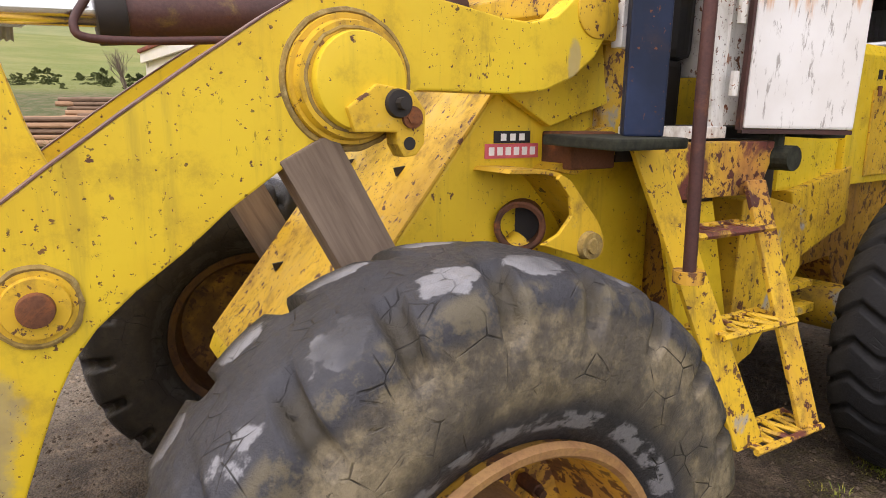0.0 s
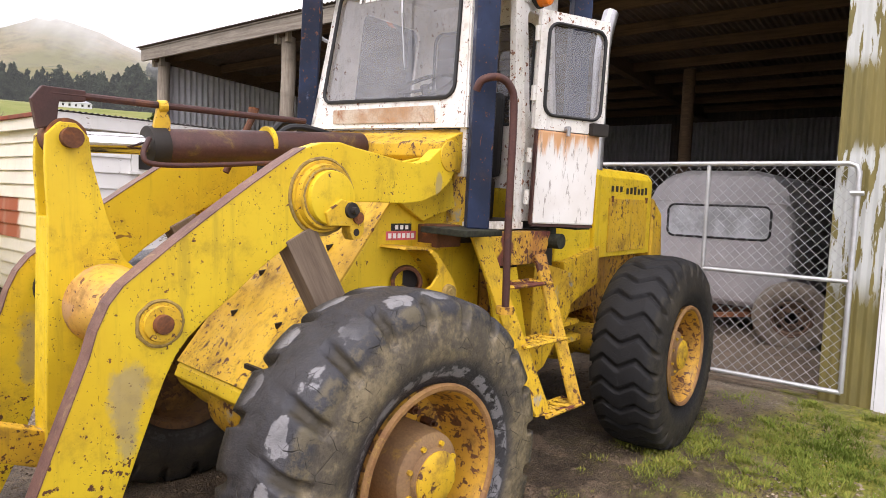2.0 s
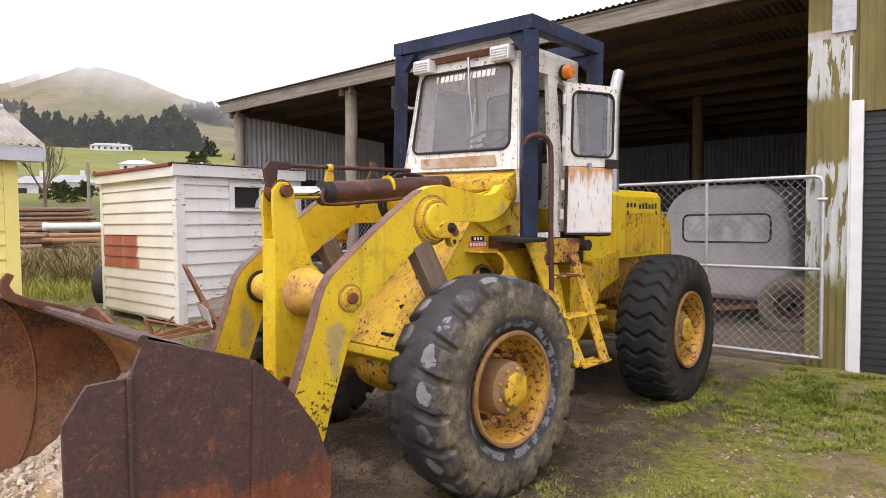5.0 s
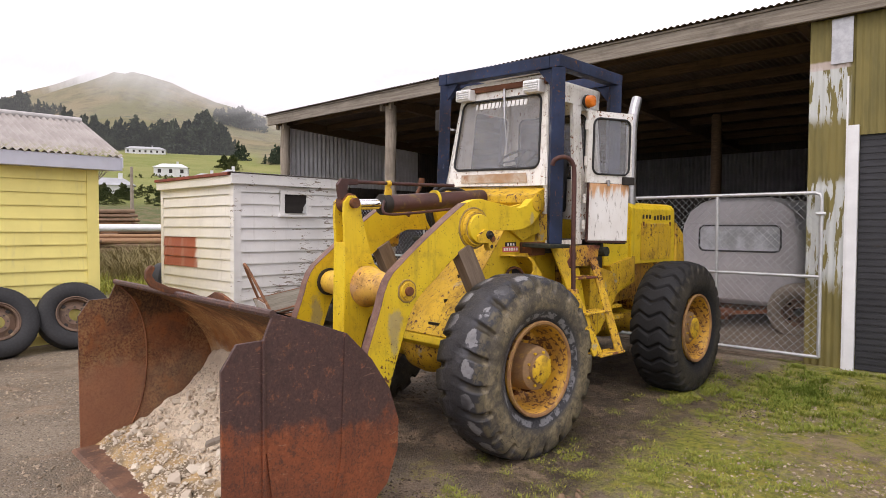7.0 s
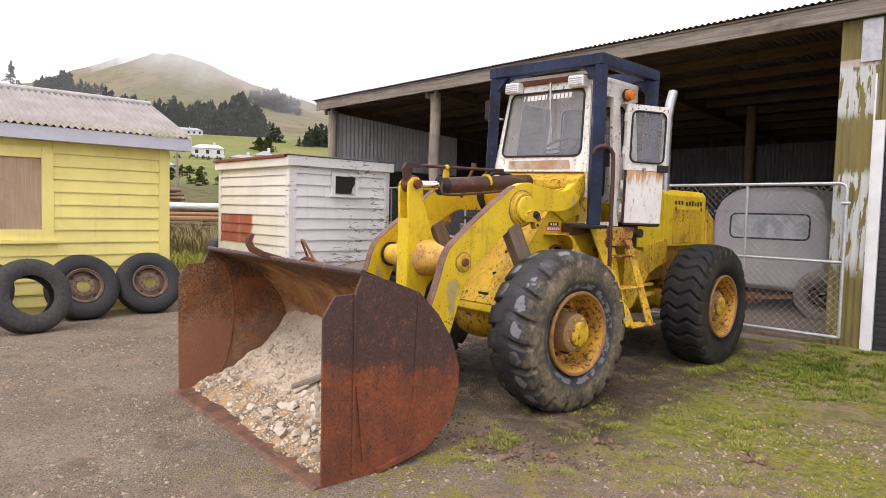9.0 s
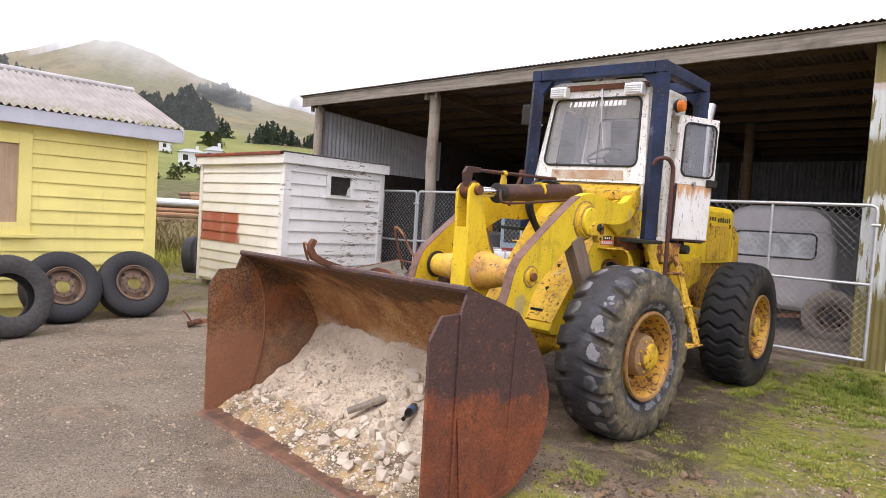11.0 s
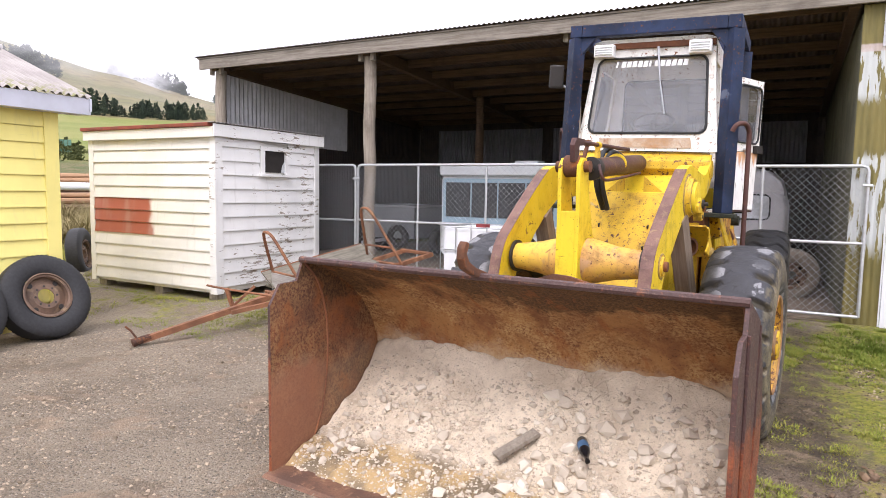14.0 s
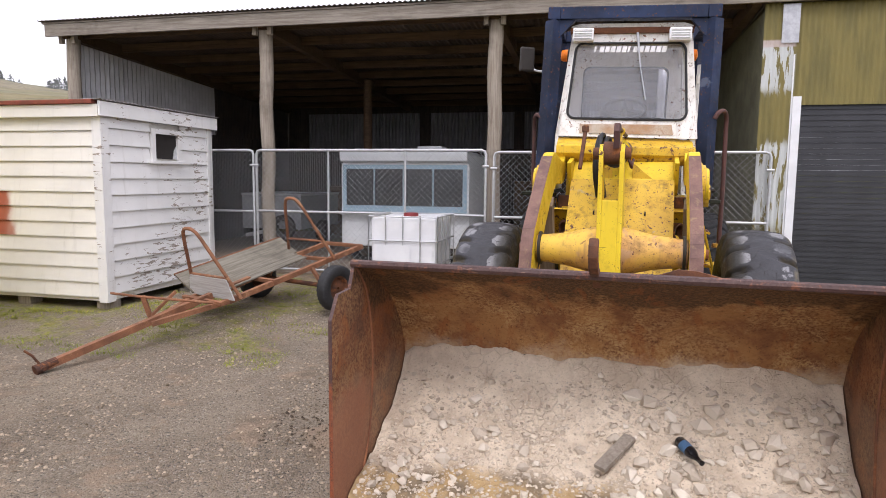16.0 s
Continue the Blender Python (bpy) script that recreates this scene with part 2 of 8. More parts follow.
def rubber_material(name, scuff, mud, a, b):
    n = Nodes(name)
    x, y, z = n.axes()
    r = n.math("SQRT", n.math("ADD", n.math("MULTIPLY", y, y), n.math("MULTIPLY", z, z)))
    col = n.mix(n.noise(6, 5), a, b)
    wall = n.math("MULTIPLY", n.step(r, 0.45, 0.52), n.step(r, 0.675, 0.64))
    tan = n.math("MULTIPLY", wall, n.math("ADD", n.step(n.noise(5.5, 9, 0.72), 0.43, 0.57, 0.0, mud * 0.6), mud * 0.35))
    col = n.mix(tan, col, n.mix(n.step(n.noise(18, 8, 0.75), 0.35, 0.65), (0.13, 0.105, 0.065), (0.33, 0.27, 0.165)))
    band = n.math("MULTIPLY", n.step(r, 0.405, 0.415), n.step(r, 0.462, 0.452))
    col = n.mix(n.math("MULTIPLY", band, n.step(n.noise(13, 6, 0.65), 0.46, 0.54, 0.0, scuff * 0.9)), col, (0.27, 0.27, 0.285))
    # polished pale patches, one on the shoulder of each lug
    ang = n.math("MULTIPLY", n.math("ARCTAN2", z, y), 20 / (2 * math.pi))
    ax = n.math("ABSOLUTE", x)
    half_turn = n.math("MULTIPLY", n.math("GREATER_THAN", x, 0.0), 0.5)
    ph = n.math("ADD", n.math("SUBTRACT", ang, n.math("MULTIPLY", ax, 1.1)), half_turn)
    d = n.math("ABSOLUTE", n.math("SUBTRACT", n.math("FRACT", n.math("ADD", ph, 0.5)), 0.5))
    wob = n.math("ADD", n.math("MULTIPLY", n.math("SUBTRACT", n.noise(6, 2, 0.5), 0.5), 0.75), n.math("MULTIPLY", n.math("SUBTRACT", n.noise(22, 4, 0.6), 0.5), 0.5))
    along = n.math("DIVIDE", n.math("ABSOLUTE", n.math("SUBTRACT", ax, 0.14)), 0.065)
    rad = n.math("ADD", n.math("ADD", n.math("POWER", n.math("DIVIDE", d, 0.32), 2.0), n.math("POWER", along, 2.0)), n.math("MULTIPLY", wob, 4.2))
    patch = n.math("MULTIPLY", n.step(rad, 0.75, 0.50, 0.0, scuff), n.math("MULTIPLY", n.step(r, 0.712, 0.722), n.step(n.noise(2.6, 3), 0.38, 0.52, 0.1, 1.0)))
    edge_tan = n.math("MULTIPLY", n.step(ax, 0.19, 0.215), n.math("MULTIPLY", n.step(r, 0.64, 0.66), n.step(n.noise(9, 8, 0.72), 0.44, 0.56, 0, mud * 0.95)))
    col = n.mix(n.math("MULTIPLY", edge_tan, 0.7), col, (0.17, 0.14, 0.075))
    smear = n.step(n.noise(4.0, 6, 0.65), 0.55, 0.75, 0.0, scuff * 0.85)
    col = n.mix(n.math("MULTIPLY", smear, n.step(r, 0.70, 0.73)), col, (0.12, 0.12, 0.13))
    col = n.mix(patch, col, n.mix(n.noise(30, 4), (0.20, 0.20, 0.212), (0.42, 0.42, 0.435)))
    if mud > 0.5:
        hollow = n.math("MULTIPLY", n.step(d, 0.34, 0.40), n.math("MULTIPLY", n.step(ax, 0.10, 0.14), n.step(r, 0.63, 0.67)))
        col = n.mix(n.math("MULTIPLY", hollow, 0.8), col, n.mix(n.noise(20, 5), (0.025, 0.022, 0.018), (0.085, 0.070, 0.042)))
    # inner half: no tan mud, and darkened for the shade under the machine
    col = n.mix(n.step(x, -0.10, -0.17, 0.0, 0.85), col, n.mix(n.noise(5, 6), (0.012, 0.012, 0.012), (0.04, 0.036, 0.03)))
    f = n.noise(60, 6, 0.75)
    crack = n.cells(11, "Distance", "DISTANCE_TO_EDGE", n.stretch(1.6, 1, 1))
    cut = n.math("MULTIPLY", n.step(crack, 0.022, 0.006), n.step(n.noise(7, 4), 0.48, 0.58))
    col = n.mix(n.math("MULTIPLY", cut, 0.85 if mud > 0.5 else 0.2), col, (0.012, 0.011, 0.010))
    col = n.mix(n.step(f, 0.42, 0.30, 0.0, 0.65), col, tuple(0.4 * c for c in a))
    h = n.math("SUBTRACT", n.math("ADD", f, n.math("MULTIPLY", n.noise(10, 6, 0.65), 2.0)), n.math("MULTIPLY", cut, 1.2))
    return n.surface(col, n.step(f, 0.3, 0.7, 0.34, 0.62) if mud > 0.5 else n.step(f, 0.3, 0.7, 0.55, 0.75), 0, n.bump(h, 0.55, 0.008), 0.30 if mud > 0.5 else 0.22)


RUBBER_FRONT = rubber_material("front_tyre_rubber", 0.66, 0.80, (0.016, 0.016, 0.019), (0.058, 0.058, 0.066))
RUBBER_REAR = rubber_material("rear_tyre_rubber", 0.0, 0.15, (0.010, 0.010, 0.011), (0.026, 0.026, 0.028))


def pane_material(name, tint=(0.80, 0.82, 0.82), clear=0.84, rough=0.04):
    n = Nodes(name)
    glass = n.add("ShaderNodeBsdfTransparent")
    glass.inputs["Color"].default_value = (*tint, 1)
    gloss = n.add("ShaderNodeBsdfGlossy")
    gloss.inputs["Roughness"].default_value = rough
    # dust film, tinted lavender grey to stand also for the reflected sky
    dust = n.add("ShaderNodeBsdfDiffuse")
    n.put(dust.inputs["Color"], (0.52, 0.52, 0.55))
    lw = n.add("ShaderNodeLayerWeight")
    lw.inputs["Blend"].default_value = 0.5
    a, b = n.add("ShaderNodeMixShader"), n.add("ShaderNodeMixShader")
    n.put(a.inputs[0], n.step(n.noise(5, 5), 0.3, 0.8, 1.08 - clear - 0.06, 1.08 - clear + 0.08))
    n.tree.links.new(glass.outputs[0], a.inputs[1])
    n.tree.links.new(dust.outputs[0], a.inputs[2])
    n.put(b.inputs[0], n.math("ADD", n.math("MULTIPLY", n.math("POWER", lw.outputs["Facing"], 3.0), 0.7), 0.07))
    n.tree.links.new(a.outputs[0], b.inputs[1])
    n.tree.links.new(gloss.outputs[0], b.inputs[2])
    n.tree.links.new(b.outputs[0], n.out.inputs["Surface"])
    return n.mat


GLASS = pane_material("dust_and_sky_glass", (0.80, 0.80, 0.83), 0.90)
GLASS_DARK = pane_material("dark_window_glass", (0.25, 0.26, 0.27), 0.9)

# ---- mesh tools ----
def bm_new():
    return bmesh.new()


def part(name, bm, material, parent=None, label="", smooth=False, bevel=0.0, at=None):
    """Links a bmesh as one mesh object, under a thing or part where one is given."""
    bmesh.ops.recalc_face_normals(bm, faces=bm.faces)
    if bevel:
        sharp = [e for e in bm.edges if len(e.link_faces) == 2 and e.calc_face_angle(0) > 0.6]
        bmesh.ops.bevel(bm, geom=sharp, offset=bevel, segments=2, affect="EDGES", profile=0.6, clamp_overlap=True)
    me = bpy.data.meshes.new(name)
    bm.to_mesh(me)
    bm.free()
    for m in material if isinstance(material, (list, tuple)) else [material]:
        me.materials.append(m)
    if smooth:
        me.shade_smooth()
        if smooth != "all":
            me.set_sharp_from_angle(angle=radians(38))
    ob = new(name, me)
    ob.parent = parent
    if at is not None:
        ob.matrix_basis = at
    if label:
        ob["label"] = label
    return ob


def base(name, m, label, category, group="", kind=""):
    """The Empty of a thing made of parts."""
    ob = new(name)
    ob.empty_display_size = 0.1
    ob.matrix_basis = m
    return tagged(ob, label, category, group, kind)


def box(bm, lo, hi, m=None):
    vs = [bm.verts.new(p) for p in ((x, y, z) for x in (lo[0], hi[0]) for y in (lo[1], hi[1]) for z in (lo[2], hi[2]))]
    for f in ((0, 1, 3, 2), (4, 6, 7, 5), (0, 4, 5, 1), (2, 3, 7, 6), (0, 2, 6, 4), (1, 5, 7, 3)):
        bm.faces.new([vs[i] for i in f])
    if m is not None:
        bmesh.ops.transform(bm, matrix=m, verts=vs)
    return bm


def prism(bm, poly, a, b, axis="x"):
    """A polygon of two coordinates pushed along an axis from a to b. x: (y, z); y: (x, z); z: (x, y)."""
    put = {"x": lambda p, v: (v, p[0], p[1]), "y": lambda p, v: (p[0], v, p[1]), "z": lambda p, v: (p[0], p[1], v)}[axis]
    one, two = [bm.verts.new(put(p, a)) for p in poly], [bm.verts.new(put(p, b)) for p in poly]
    bm.faces.new(one)
    bm.faces.new(two[::-1])
    for i in range(len(poly)):
        j = (i + 1) % len(poly)
        bm.faces.new((one[i], two[i], two[j], one[j]))
    return bm


def frame_axes(d):
    d = Vector(d).normalized()
    u = d.orthogonal().normalized()
    if abs(d.z) < 0.99:
        u = d.cross(Vector((0, 0, 1))).normalized()
    return u, d.cross(u)


def rod(bm, p0, p1, r0, r1=None, seg=14, cap=True):
    p0, p1 = Vector(p0), Vector(p1)
    r1 = r0 if r1 is None else r1
    u, v = frame_axes(p1 - p0)
    rings = []
    for p, r in ((p0, r0), (p1, r1)):
        rings.append([bm.verts.new(p + r * (math.cos(a) * u + math.sin(a) * v)) for a in (2 * math.pi * i / seg for i in range(seg))])
    for i in range(seg):
        j = (i + 1) % seg
        bm.faces.new((rings[0][i], rings[0][j], rings[1][j], rings[1][i]))
    if cap:
        bm.faces.new(rings[0][::-1])
        bm.faces.new(rings[1])
    return bm


def tube(bm, pts, r, seg=8):
    """A bent tube through points."""
    pts = [Vector(p) for p in pts]
    rings, u = [], None
    for i, p in enumerate(pts):
        d = (pts[min(i + 1, len(pts) - 1)] - pts[max(i - 1, 0)]).normalized()
        if u is None:
            u = frame_axes(d)[0]
        u = (u - d * u.dot(d)).normalized()
        v = d.cross(u)
        rings.append([bm.verts.new(p + r * (math.cos(a) * u + math.sin(a) * v)) for a in (2 * math.pi * k / seg for k in range(seg))])
    for a, b in zip(rings, rings[1:]):
        for i in range(seg):
            j = (i + 1) % seg
            bm.faces.new((a[i], a[j], b[j], b[i]))
    bm.faces.new(rings[0][::-1])
    bm.faces.new(rings[-1])
    return bm


def bend(pts, n=6):
    """Rounds a line of points into a smooth curve."""
    pts = [Vector(p) for p in pts]
    out = []
    for i in range(len(pts) - 1):
        a, b, c, d = pts[max(i - 1, 0)], pts[i], pts[i + 1], pts[min(i + 2, len(pts) - 1)]
        for k in range(n):
            t = k / n
            out.append(0.5 * ((2 * b) + (c - a) * t + (2 * a - 5 * b + 4 * c - d) * t * t + (3 * b - a - 3 * c + d) * t ** 3))
    return out + [pts[-1]]


def turned(bm, profile, seg=48, close=False):
    """A profile of (radius, x) turned about the x axis."""
    rings = [[bm.verts.new((x, r * math.cos(a), r * math.sin(a))) for a in (2 * math.pi * k / seg for k in range(seg))] for r, x in profile]
    pairs = list(zip(rings, rings[1:])) + ([(rings[-1], rings[0])] if close else [])
    for a, b in pairs:
        for i in range(seg):
            j = (i + 1) % seg
            bm.faces.new((a[i], a[j], b[j], b[i]))
    if not close:
        for ring in (rings[0][::-1], rings[-1]):
            bm.faces.new(ring)
    return bm


def ease(v, lo, hi):
    t = min(1.0, max(0.0, (v - lo) / (hi - lo)))
    return t * t * (3 - 2 * t)


def wavy(bm, p0, along, up, length, height, pitch=0.076, depth=0.016, n=6):
    """A corrugated sheet with its waves along `along`, from p0; up is its other edge."""
    p0, along, up = Vector(p0), Vector(along).normalized(), Vector(up).normalized()
    nrm = along.cross(up).normalized()
    steps = int(length / pitch * n)
    prev = None
    for i in range(steps + 1):
        s = length * i / steps
        off = nrm * (depth * 0.5 * math.sin(2 * math.pi * s / pitch))
        a = bm.verts.new(p0 + along * s + off)
        b = bm.verts.new(p0 + along * s + up * height + off)
        if prev:
            bm.faces.new((prev[0], a, b, prev[1]))
        prev = (a, b)
    return bm

# ---- ground ----
RISE = [(12, 0.0), (20, 0.1), (30, 0.6), (45, 2.2), (70, 4.2), (100, 5.9), (150, 9.2), (220, 17.0), (300, 27.5), (400, 43.0), (440, 46.9)]
# height of the hill's crest over the horizon, in degrees, by direction
CREST = [(40, 6.2), (45, 6.35), (47, 6.75), (50, 7.4), (52.6, 8.0), (55, 8.8), (58, 9.25), (60, 9.9), (62.5, 10.7), (66, 12.2), (69.7, 13.1), (72, 11.8), (74, 10.7), (75.6, 9.95), (78, 8.8), (80, 8.55), (90, 8.2)]


def along_line(line, v):
    """Value of a broken line of (place, value) at v."""
    for (a0, e0), (a1, e1) in zip(line, line[1:]):
        if v <= a1:
            return e0 + (e1 - e0) * max(0.0, v - a0) / (a1 - a0)
    return line[-1][1]


def land(x, y):
    """Height of the ground: a flat yard, a low bank up to the sheds, hills far to the west."""
    start = 0.7 + 3.0 * ease(x, -6.5, -3.0)
    z = 0.17 * ease(y, start, start + 1.35)
    # a hollow under the hut, which stands on piles
    z -= 0.10 * ease(x, -11.9, -11.4) * (1 - ease(x, -8.15, -7.7)) * ease(y, 1.55, 2.0)
    r = math.hypot(x - 1, y + 4)
    if r > 12:
        az = math.degrees(math.atan2(1 - x, y + 4))
        side = ease(az, 15, 40) * (1 - ease(az, 120, 160))
        rise = along_line(RISE, r)
        if r > 440:
            q = min(r, 900.0)
            rise = 1.8 + q * math.tan(radians(5.85 + (along_line(CREST, az) - 5.85) * (q - 440) / 460))
        rise += noise.noise(Vector((x * 0.02, y * 0.02, 0))) * ease(r, 90, 300) * (1 + 3 * ease(r, 480, 700))
        z += rise * side * ease(r, 12, 24) + 5 * ease(r, 80, 300) * (1 - side)
    return z


def spread(lo, hi, fine, far):
    """Coordinates close together from lo to hi and ever wider beyond."""
    out, v, s = [], lo, fine
    left = []
    while v > -far:
        s *= 1.065
        v -= s
        left.append(v)
    mid = list(np.arange(lo, hi + 1e-6, fine))
    v, s = hi, fine
    right = []
    while v < far:
        s *= 1.065
        v += s
        right.append(v)
    return left[::-1] + mid + right


def ground_material():
    n = Nodes("gravel_yard")
    x, y, z = n.axes()
    grit = n.noise(55, 6, 0.75)
    col = n.mix(n.step(n.noise(0.8, 8, 0.68), 0.38, 0.62), (0.43, 0.345, 0.245), (0.29, 0.225, 0.155))
    col = n.mix(n.step(grit, 0.3, 0.72), n.mix(0.5, col, (0.09, 0.08, 0.07)), col)
    stone = n.cells(75, "Color")
    val = n.math("MULTIPLY", n.axes(stone)[0], 1.0)
    col = n.mix(n.step(val, 0.0, 1.0, 0.0, 0.55), n.mix(0.30, col, (0.07, 0.06, 0.05)), n.mix(0.3, col, (0.42, 0.37, 0.31)))
    col = n.mix(n.step(val, 0.93, 0.99, 0, 0.4), col, (0.45, 0.41, 0.36))
    col = n.mix(n.step(val, 0.16, 0.02, 0, 0.6), col, (0.07, 0.066, 0.06))
    # dark moist soil round the loader's wheels, deepened to stand for its shade
    edge_wobble = n.math("MULTIPLY", n.math("SUBTRACT", n.noise(1.6, 6, 0.65), 0.5), 1.6)
    wx, wy = n.math("ADD", x, edge_wobble), n.math("ADD", y, edge_wobble)
    damp_shade = n.math("MULTIPLY", n.step(wx, 0.50, -0.20), n.step(wy, -0.9, 0.05))
    damp_shade = n.math("MULTIPLY", damp_shade, n.math("MULTIPLY", n.step(wx, -4.3, -3.4), n.step(wy, 4.9, 4.3)))
    col = n.mix(n.math("MULTIPLY", damp_shade, 0.92), col, n.mix(n.step(n.math("ADD", n.math("MULTIPLY", grit, 0.5), n.math("MULTIPLY", n.noise(5, 7, 0.7), 0.5)), 0.42, 0.62), (0.028, 0.020, 0.014), (0.15, 0.11, 0.072)))
    # bare brown dirt trodden beside the loader
    dirt = n.math("MULTIPLY", n.math("MULTIPLY", n.step(x, -1.8, -0.6), n.step(x, 3.6, 2.2)), n.math("MULTIPLY", n.step(y, -4.2, -2.6), n.step(y, 4.4, 3.0)))
    dirt = n.math("MULTIPLY", n.math("MULTIPLY", dirt, n.step(n.noise(1.1, 7, 0.66), 0.40, 0.54, 0.15, 0.8)), n.math("SUBTRACT", 1.0, n.math("MULTIPLY", damp_shade, 0.9)))
    col = n.mix(dirt, col, n.mix(n.step(n.math("ADD", n.math("MULTIPLY", grit, 0.6), n.math("MULTIPLY", n.noise(4, 6, 0.7), 0.4)), 0.40, 0.62), (0.15, 0.095, 0.062), (0.39, 0.275, 0.195)))
    # moss and short grass
    moss = n.noise(0.75, 8, 0.68, warp=0.3)
    right = n.math("MULTIPLY", n.step(x, -1.5, 0.4), n.math("MULTIPLY", n.step(y, -2.2, 0.6), n.step(x, 4.5, 3.0)))
    bank = n.math("MULTIPLY", n.step(x, -4.0, -5.8), n.math("MULTIPLY", n.step(y, -0.4, 1.3), n.step(x, -22, -16)))
    lot = n.math("ADD", n.math("MULTIPLY", right, 0.41), n.math("MULTIPLY", bank, 0.33))
    fine = n.noise(7, 7, 0.72)
    grass = n.step(n.math("ADD", n.math("ADD", n.math("MULTIPLY", moss, 0.6), n.math("MULTIPLY", fine, 0.4)), n.math("SUBTRACT", lot, 0.28)), 0.5, 0.66)
    near = n.math("MULTIPLY", n.step(x, -40, -18), n.step(y, 40, 14))
    turf = n.mix(n.step(n.noise(16, 6, 0.7), 0.3, 0.7), (0.095, 0.12, 0.018), (0.33, 0.31, 0.055))
    turf = n.mix(n.step(n.noise(2.7, 7, 0.7), 0.52, 0.64, 0.0, 0.7), turf, n.mix(grit, (0.16, 0.105, 0.05), (0.44, 0.33, 0.15)))
    col = n.mix(n.math("MULTIPLY", grass, near), col, turf)
    # thin mottled moss over the gravel beside the loader
    film = n.math("ADD", n.math("MULTIPLY", n.noise(2.2, 8, 0.7, warp=0.4), 0.6), n.math("MULTIPLY", n.noise(16, 6, 0.7), 0.4))
    side = n.math("MULTIPLY", n.step(x, -1.9, -0.9), n.math("MULTIPLY", n.step(y, -3.6, -1.8), n.step(y, 4.6, 3.6)))
    col = n.mix(n.math("MULTIPLY", n.step(film, 0.505, 0.565, 0.0, 0.85), n.math("MULTIPLY", side, n.math("SUBTRACT", 1.0, n.math("MULTIPLY", damp_shade, 0.85)))), col, n.mix(n.noise(30, 4), (0.15, 0.145, 0.022), (0.40, 0.345, 0.06)))
    mud = n.math("MULTIPLY", n.step(n.noise(1.3, 8, 0.68, warp=0.5), 0.53, 0.60, 0.0, 0.7), n.step(x, -9, -6))
    col = n.mix(n.math("MULTIPLY", mud, near), col, n.mix(n.step(n.noise(3.0, 7, 0.7), 0.42, 0.58), (0.16, 0.12, 0.085), (0.33, 0.24, 0.165)))
    # green paddocks further off, brown tussock on the hill
    field = n.mix(n.step(n.noise(0.05, 8, 0.65), 0.35, 0.7), (0.13, 0.155, 0.030), (0.195, 0.19, 0.055))
    hill = n.mix(n.step(n.noise(0.012, 8, 0.65), 0.4, 0.6), (0.185, 0.15, 0.075), (0.13, 0.125, 0.052))
    hill = n.mix(n.step(n.noise(0.07, 8, 0.72), 0.50, 0.60, 0, 0.75), hill, (0.095, 0.082, 0.042))
    hill = n.mix(n.step(n.noise(0.11, 6, 0.7), 0.62, 0.68, 0, 0.8), hill, (0.04, 0.048, 0.024))
    past = n.math("MULTIPLY", n.step(z, 47, 60), n.step(n.math("ADD", y, n.math("MULTIPLY", x, 0.22)), -20, 15))
    south = n.math("MULTIPLY", n.step(n.math("ADD", y, n.math("MULTIPLY", x, 0.585)), -5, 8), n.step(z, 29, 33))
    field = n.mix(n.math("MAXIMUM", past, south), field, hill)
    dist = n.math("SQRT", n.math("ADD", n.math("MULTIPLY", x, x), n.math("MULTIPLY", y, y)))
    rough_strip = n.mix(n.step(n.noise(1.2, 7, 0.7), 0.4, 0.65), (0.07, 0.09, 0.022), (0.16, 0.125, 0.06))
    col = n.mix(n.step(dist, 14.5, 18), col, rough_strip)
    col = n.mix(n.step(dist, 52, 66), col, field)
    h = n.math("ADD", n.math("MULTIPLY", n.cells(75, "Distance"), -0.8), n.math("ADD", grit, n.math("MULTIPLY", n.noise(6, 5), 2.0)))
    return n.surface(col, n.math("SUBTRACT", 0.92, n.math("MULTIPLY", damp_shade, 0.35)), 0, n.bump(h, 1.0, 0.02), 0.25)


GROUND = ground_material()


def build_ground():
    xs, ys = spread(-13.0, 6.0, 0.16, 1500), spread(-7.0, 7.0, 0.16, 1500)
    verts = []
    for y in ys:
        for x in xs:
            z = land(x, y)
            if abs(x) < 30 and abs(y) < 30:
                z += 0.016 * noise.noise(Vector((x * 1.1, y * 1.1, 3))) + 0.007 * noise.noise(Vector((x * 4.3, y * 4.3, 7)))
            verts.append((x, y, z))
    w = len(xs)
    faces = [(j * w + i, j * w + i + 1, (j + 1) * w + i + 1, (j + 1) * w + i) for j in range(len(ys) - 1) for i in range(w - 1)]
    me = bpy.data.meshes.new("ground")
    me.from_pydata(verts, [], faces)
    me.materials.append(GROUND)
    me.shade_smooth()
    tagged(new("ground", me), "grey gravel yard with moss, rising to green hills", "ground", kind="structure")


build_ground()

# ---- open implement shed ----
CORR_GREY = plain("grey_corrugated_iron", (0.55, 0.55, 0.57), 0.55, 0.0, 0.15, 3)
CORR_OLD = plain("old_roof_iron", (0.24, 0.22, 0.20), 0.6, 0.2, 0.35, 2)
# tones of these three sheets are darkened to stand for shade indoors
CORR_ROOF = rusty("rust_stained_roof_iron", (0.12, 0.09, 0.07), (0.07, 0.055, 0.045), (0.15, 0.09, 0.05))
CORR_SHADED = rusty("shaded_rusted_iron", (0.055, 0.042, 0.035), (0.03, 0.026, 0.024), (0.075, 0.045, 0.03))
CORR_BACK = plain("shaded_back_wall_iron", (0.20, 0.20, 0.205), 0.6, 0.2, 0.2, 3)
CORR_LIGHT = plain("light_roof_iron", (0.46, 0.44, 0.43), 0.6, 0.1, 0.2, 3)


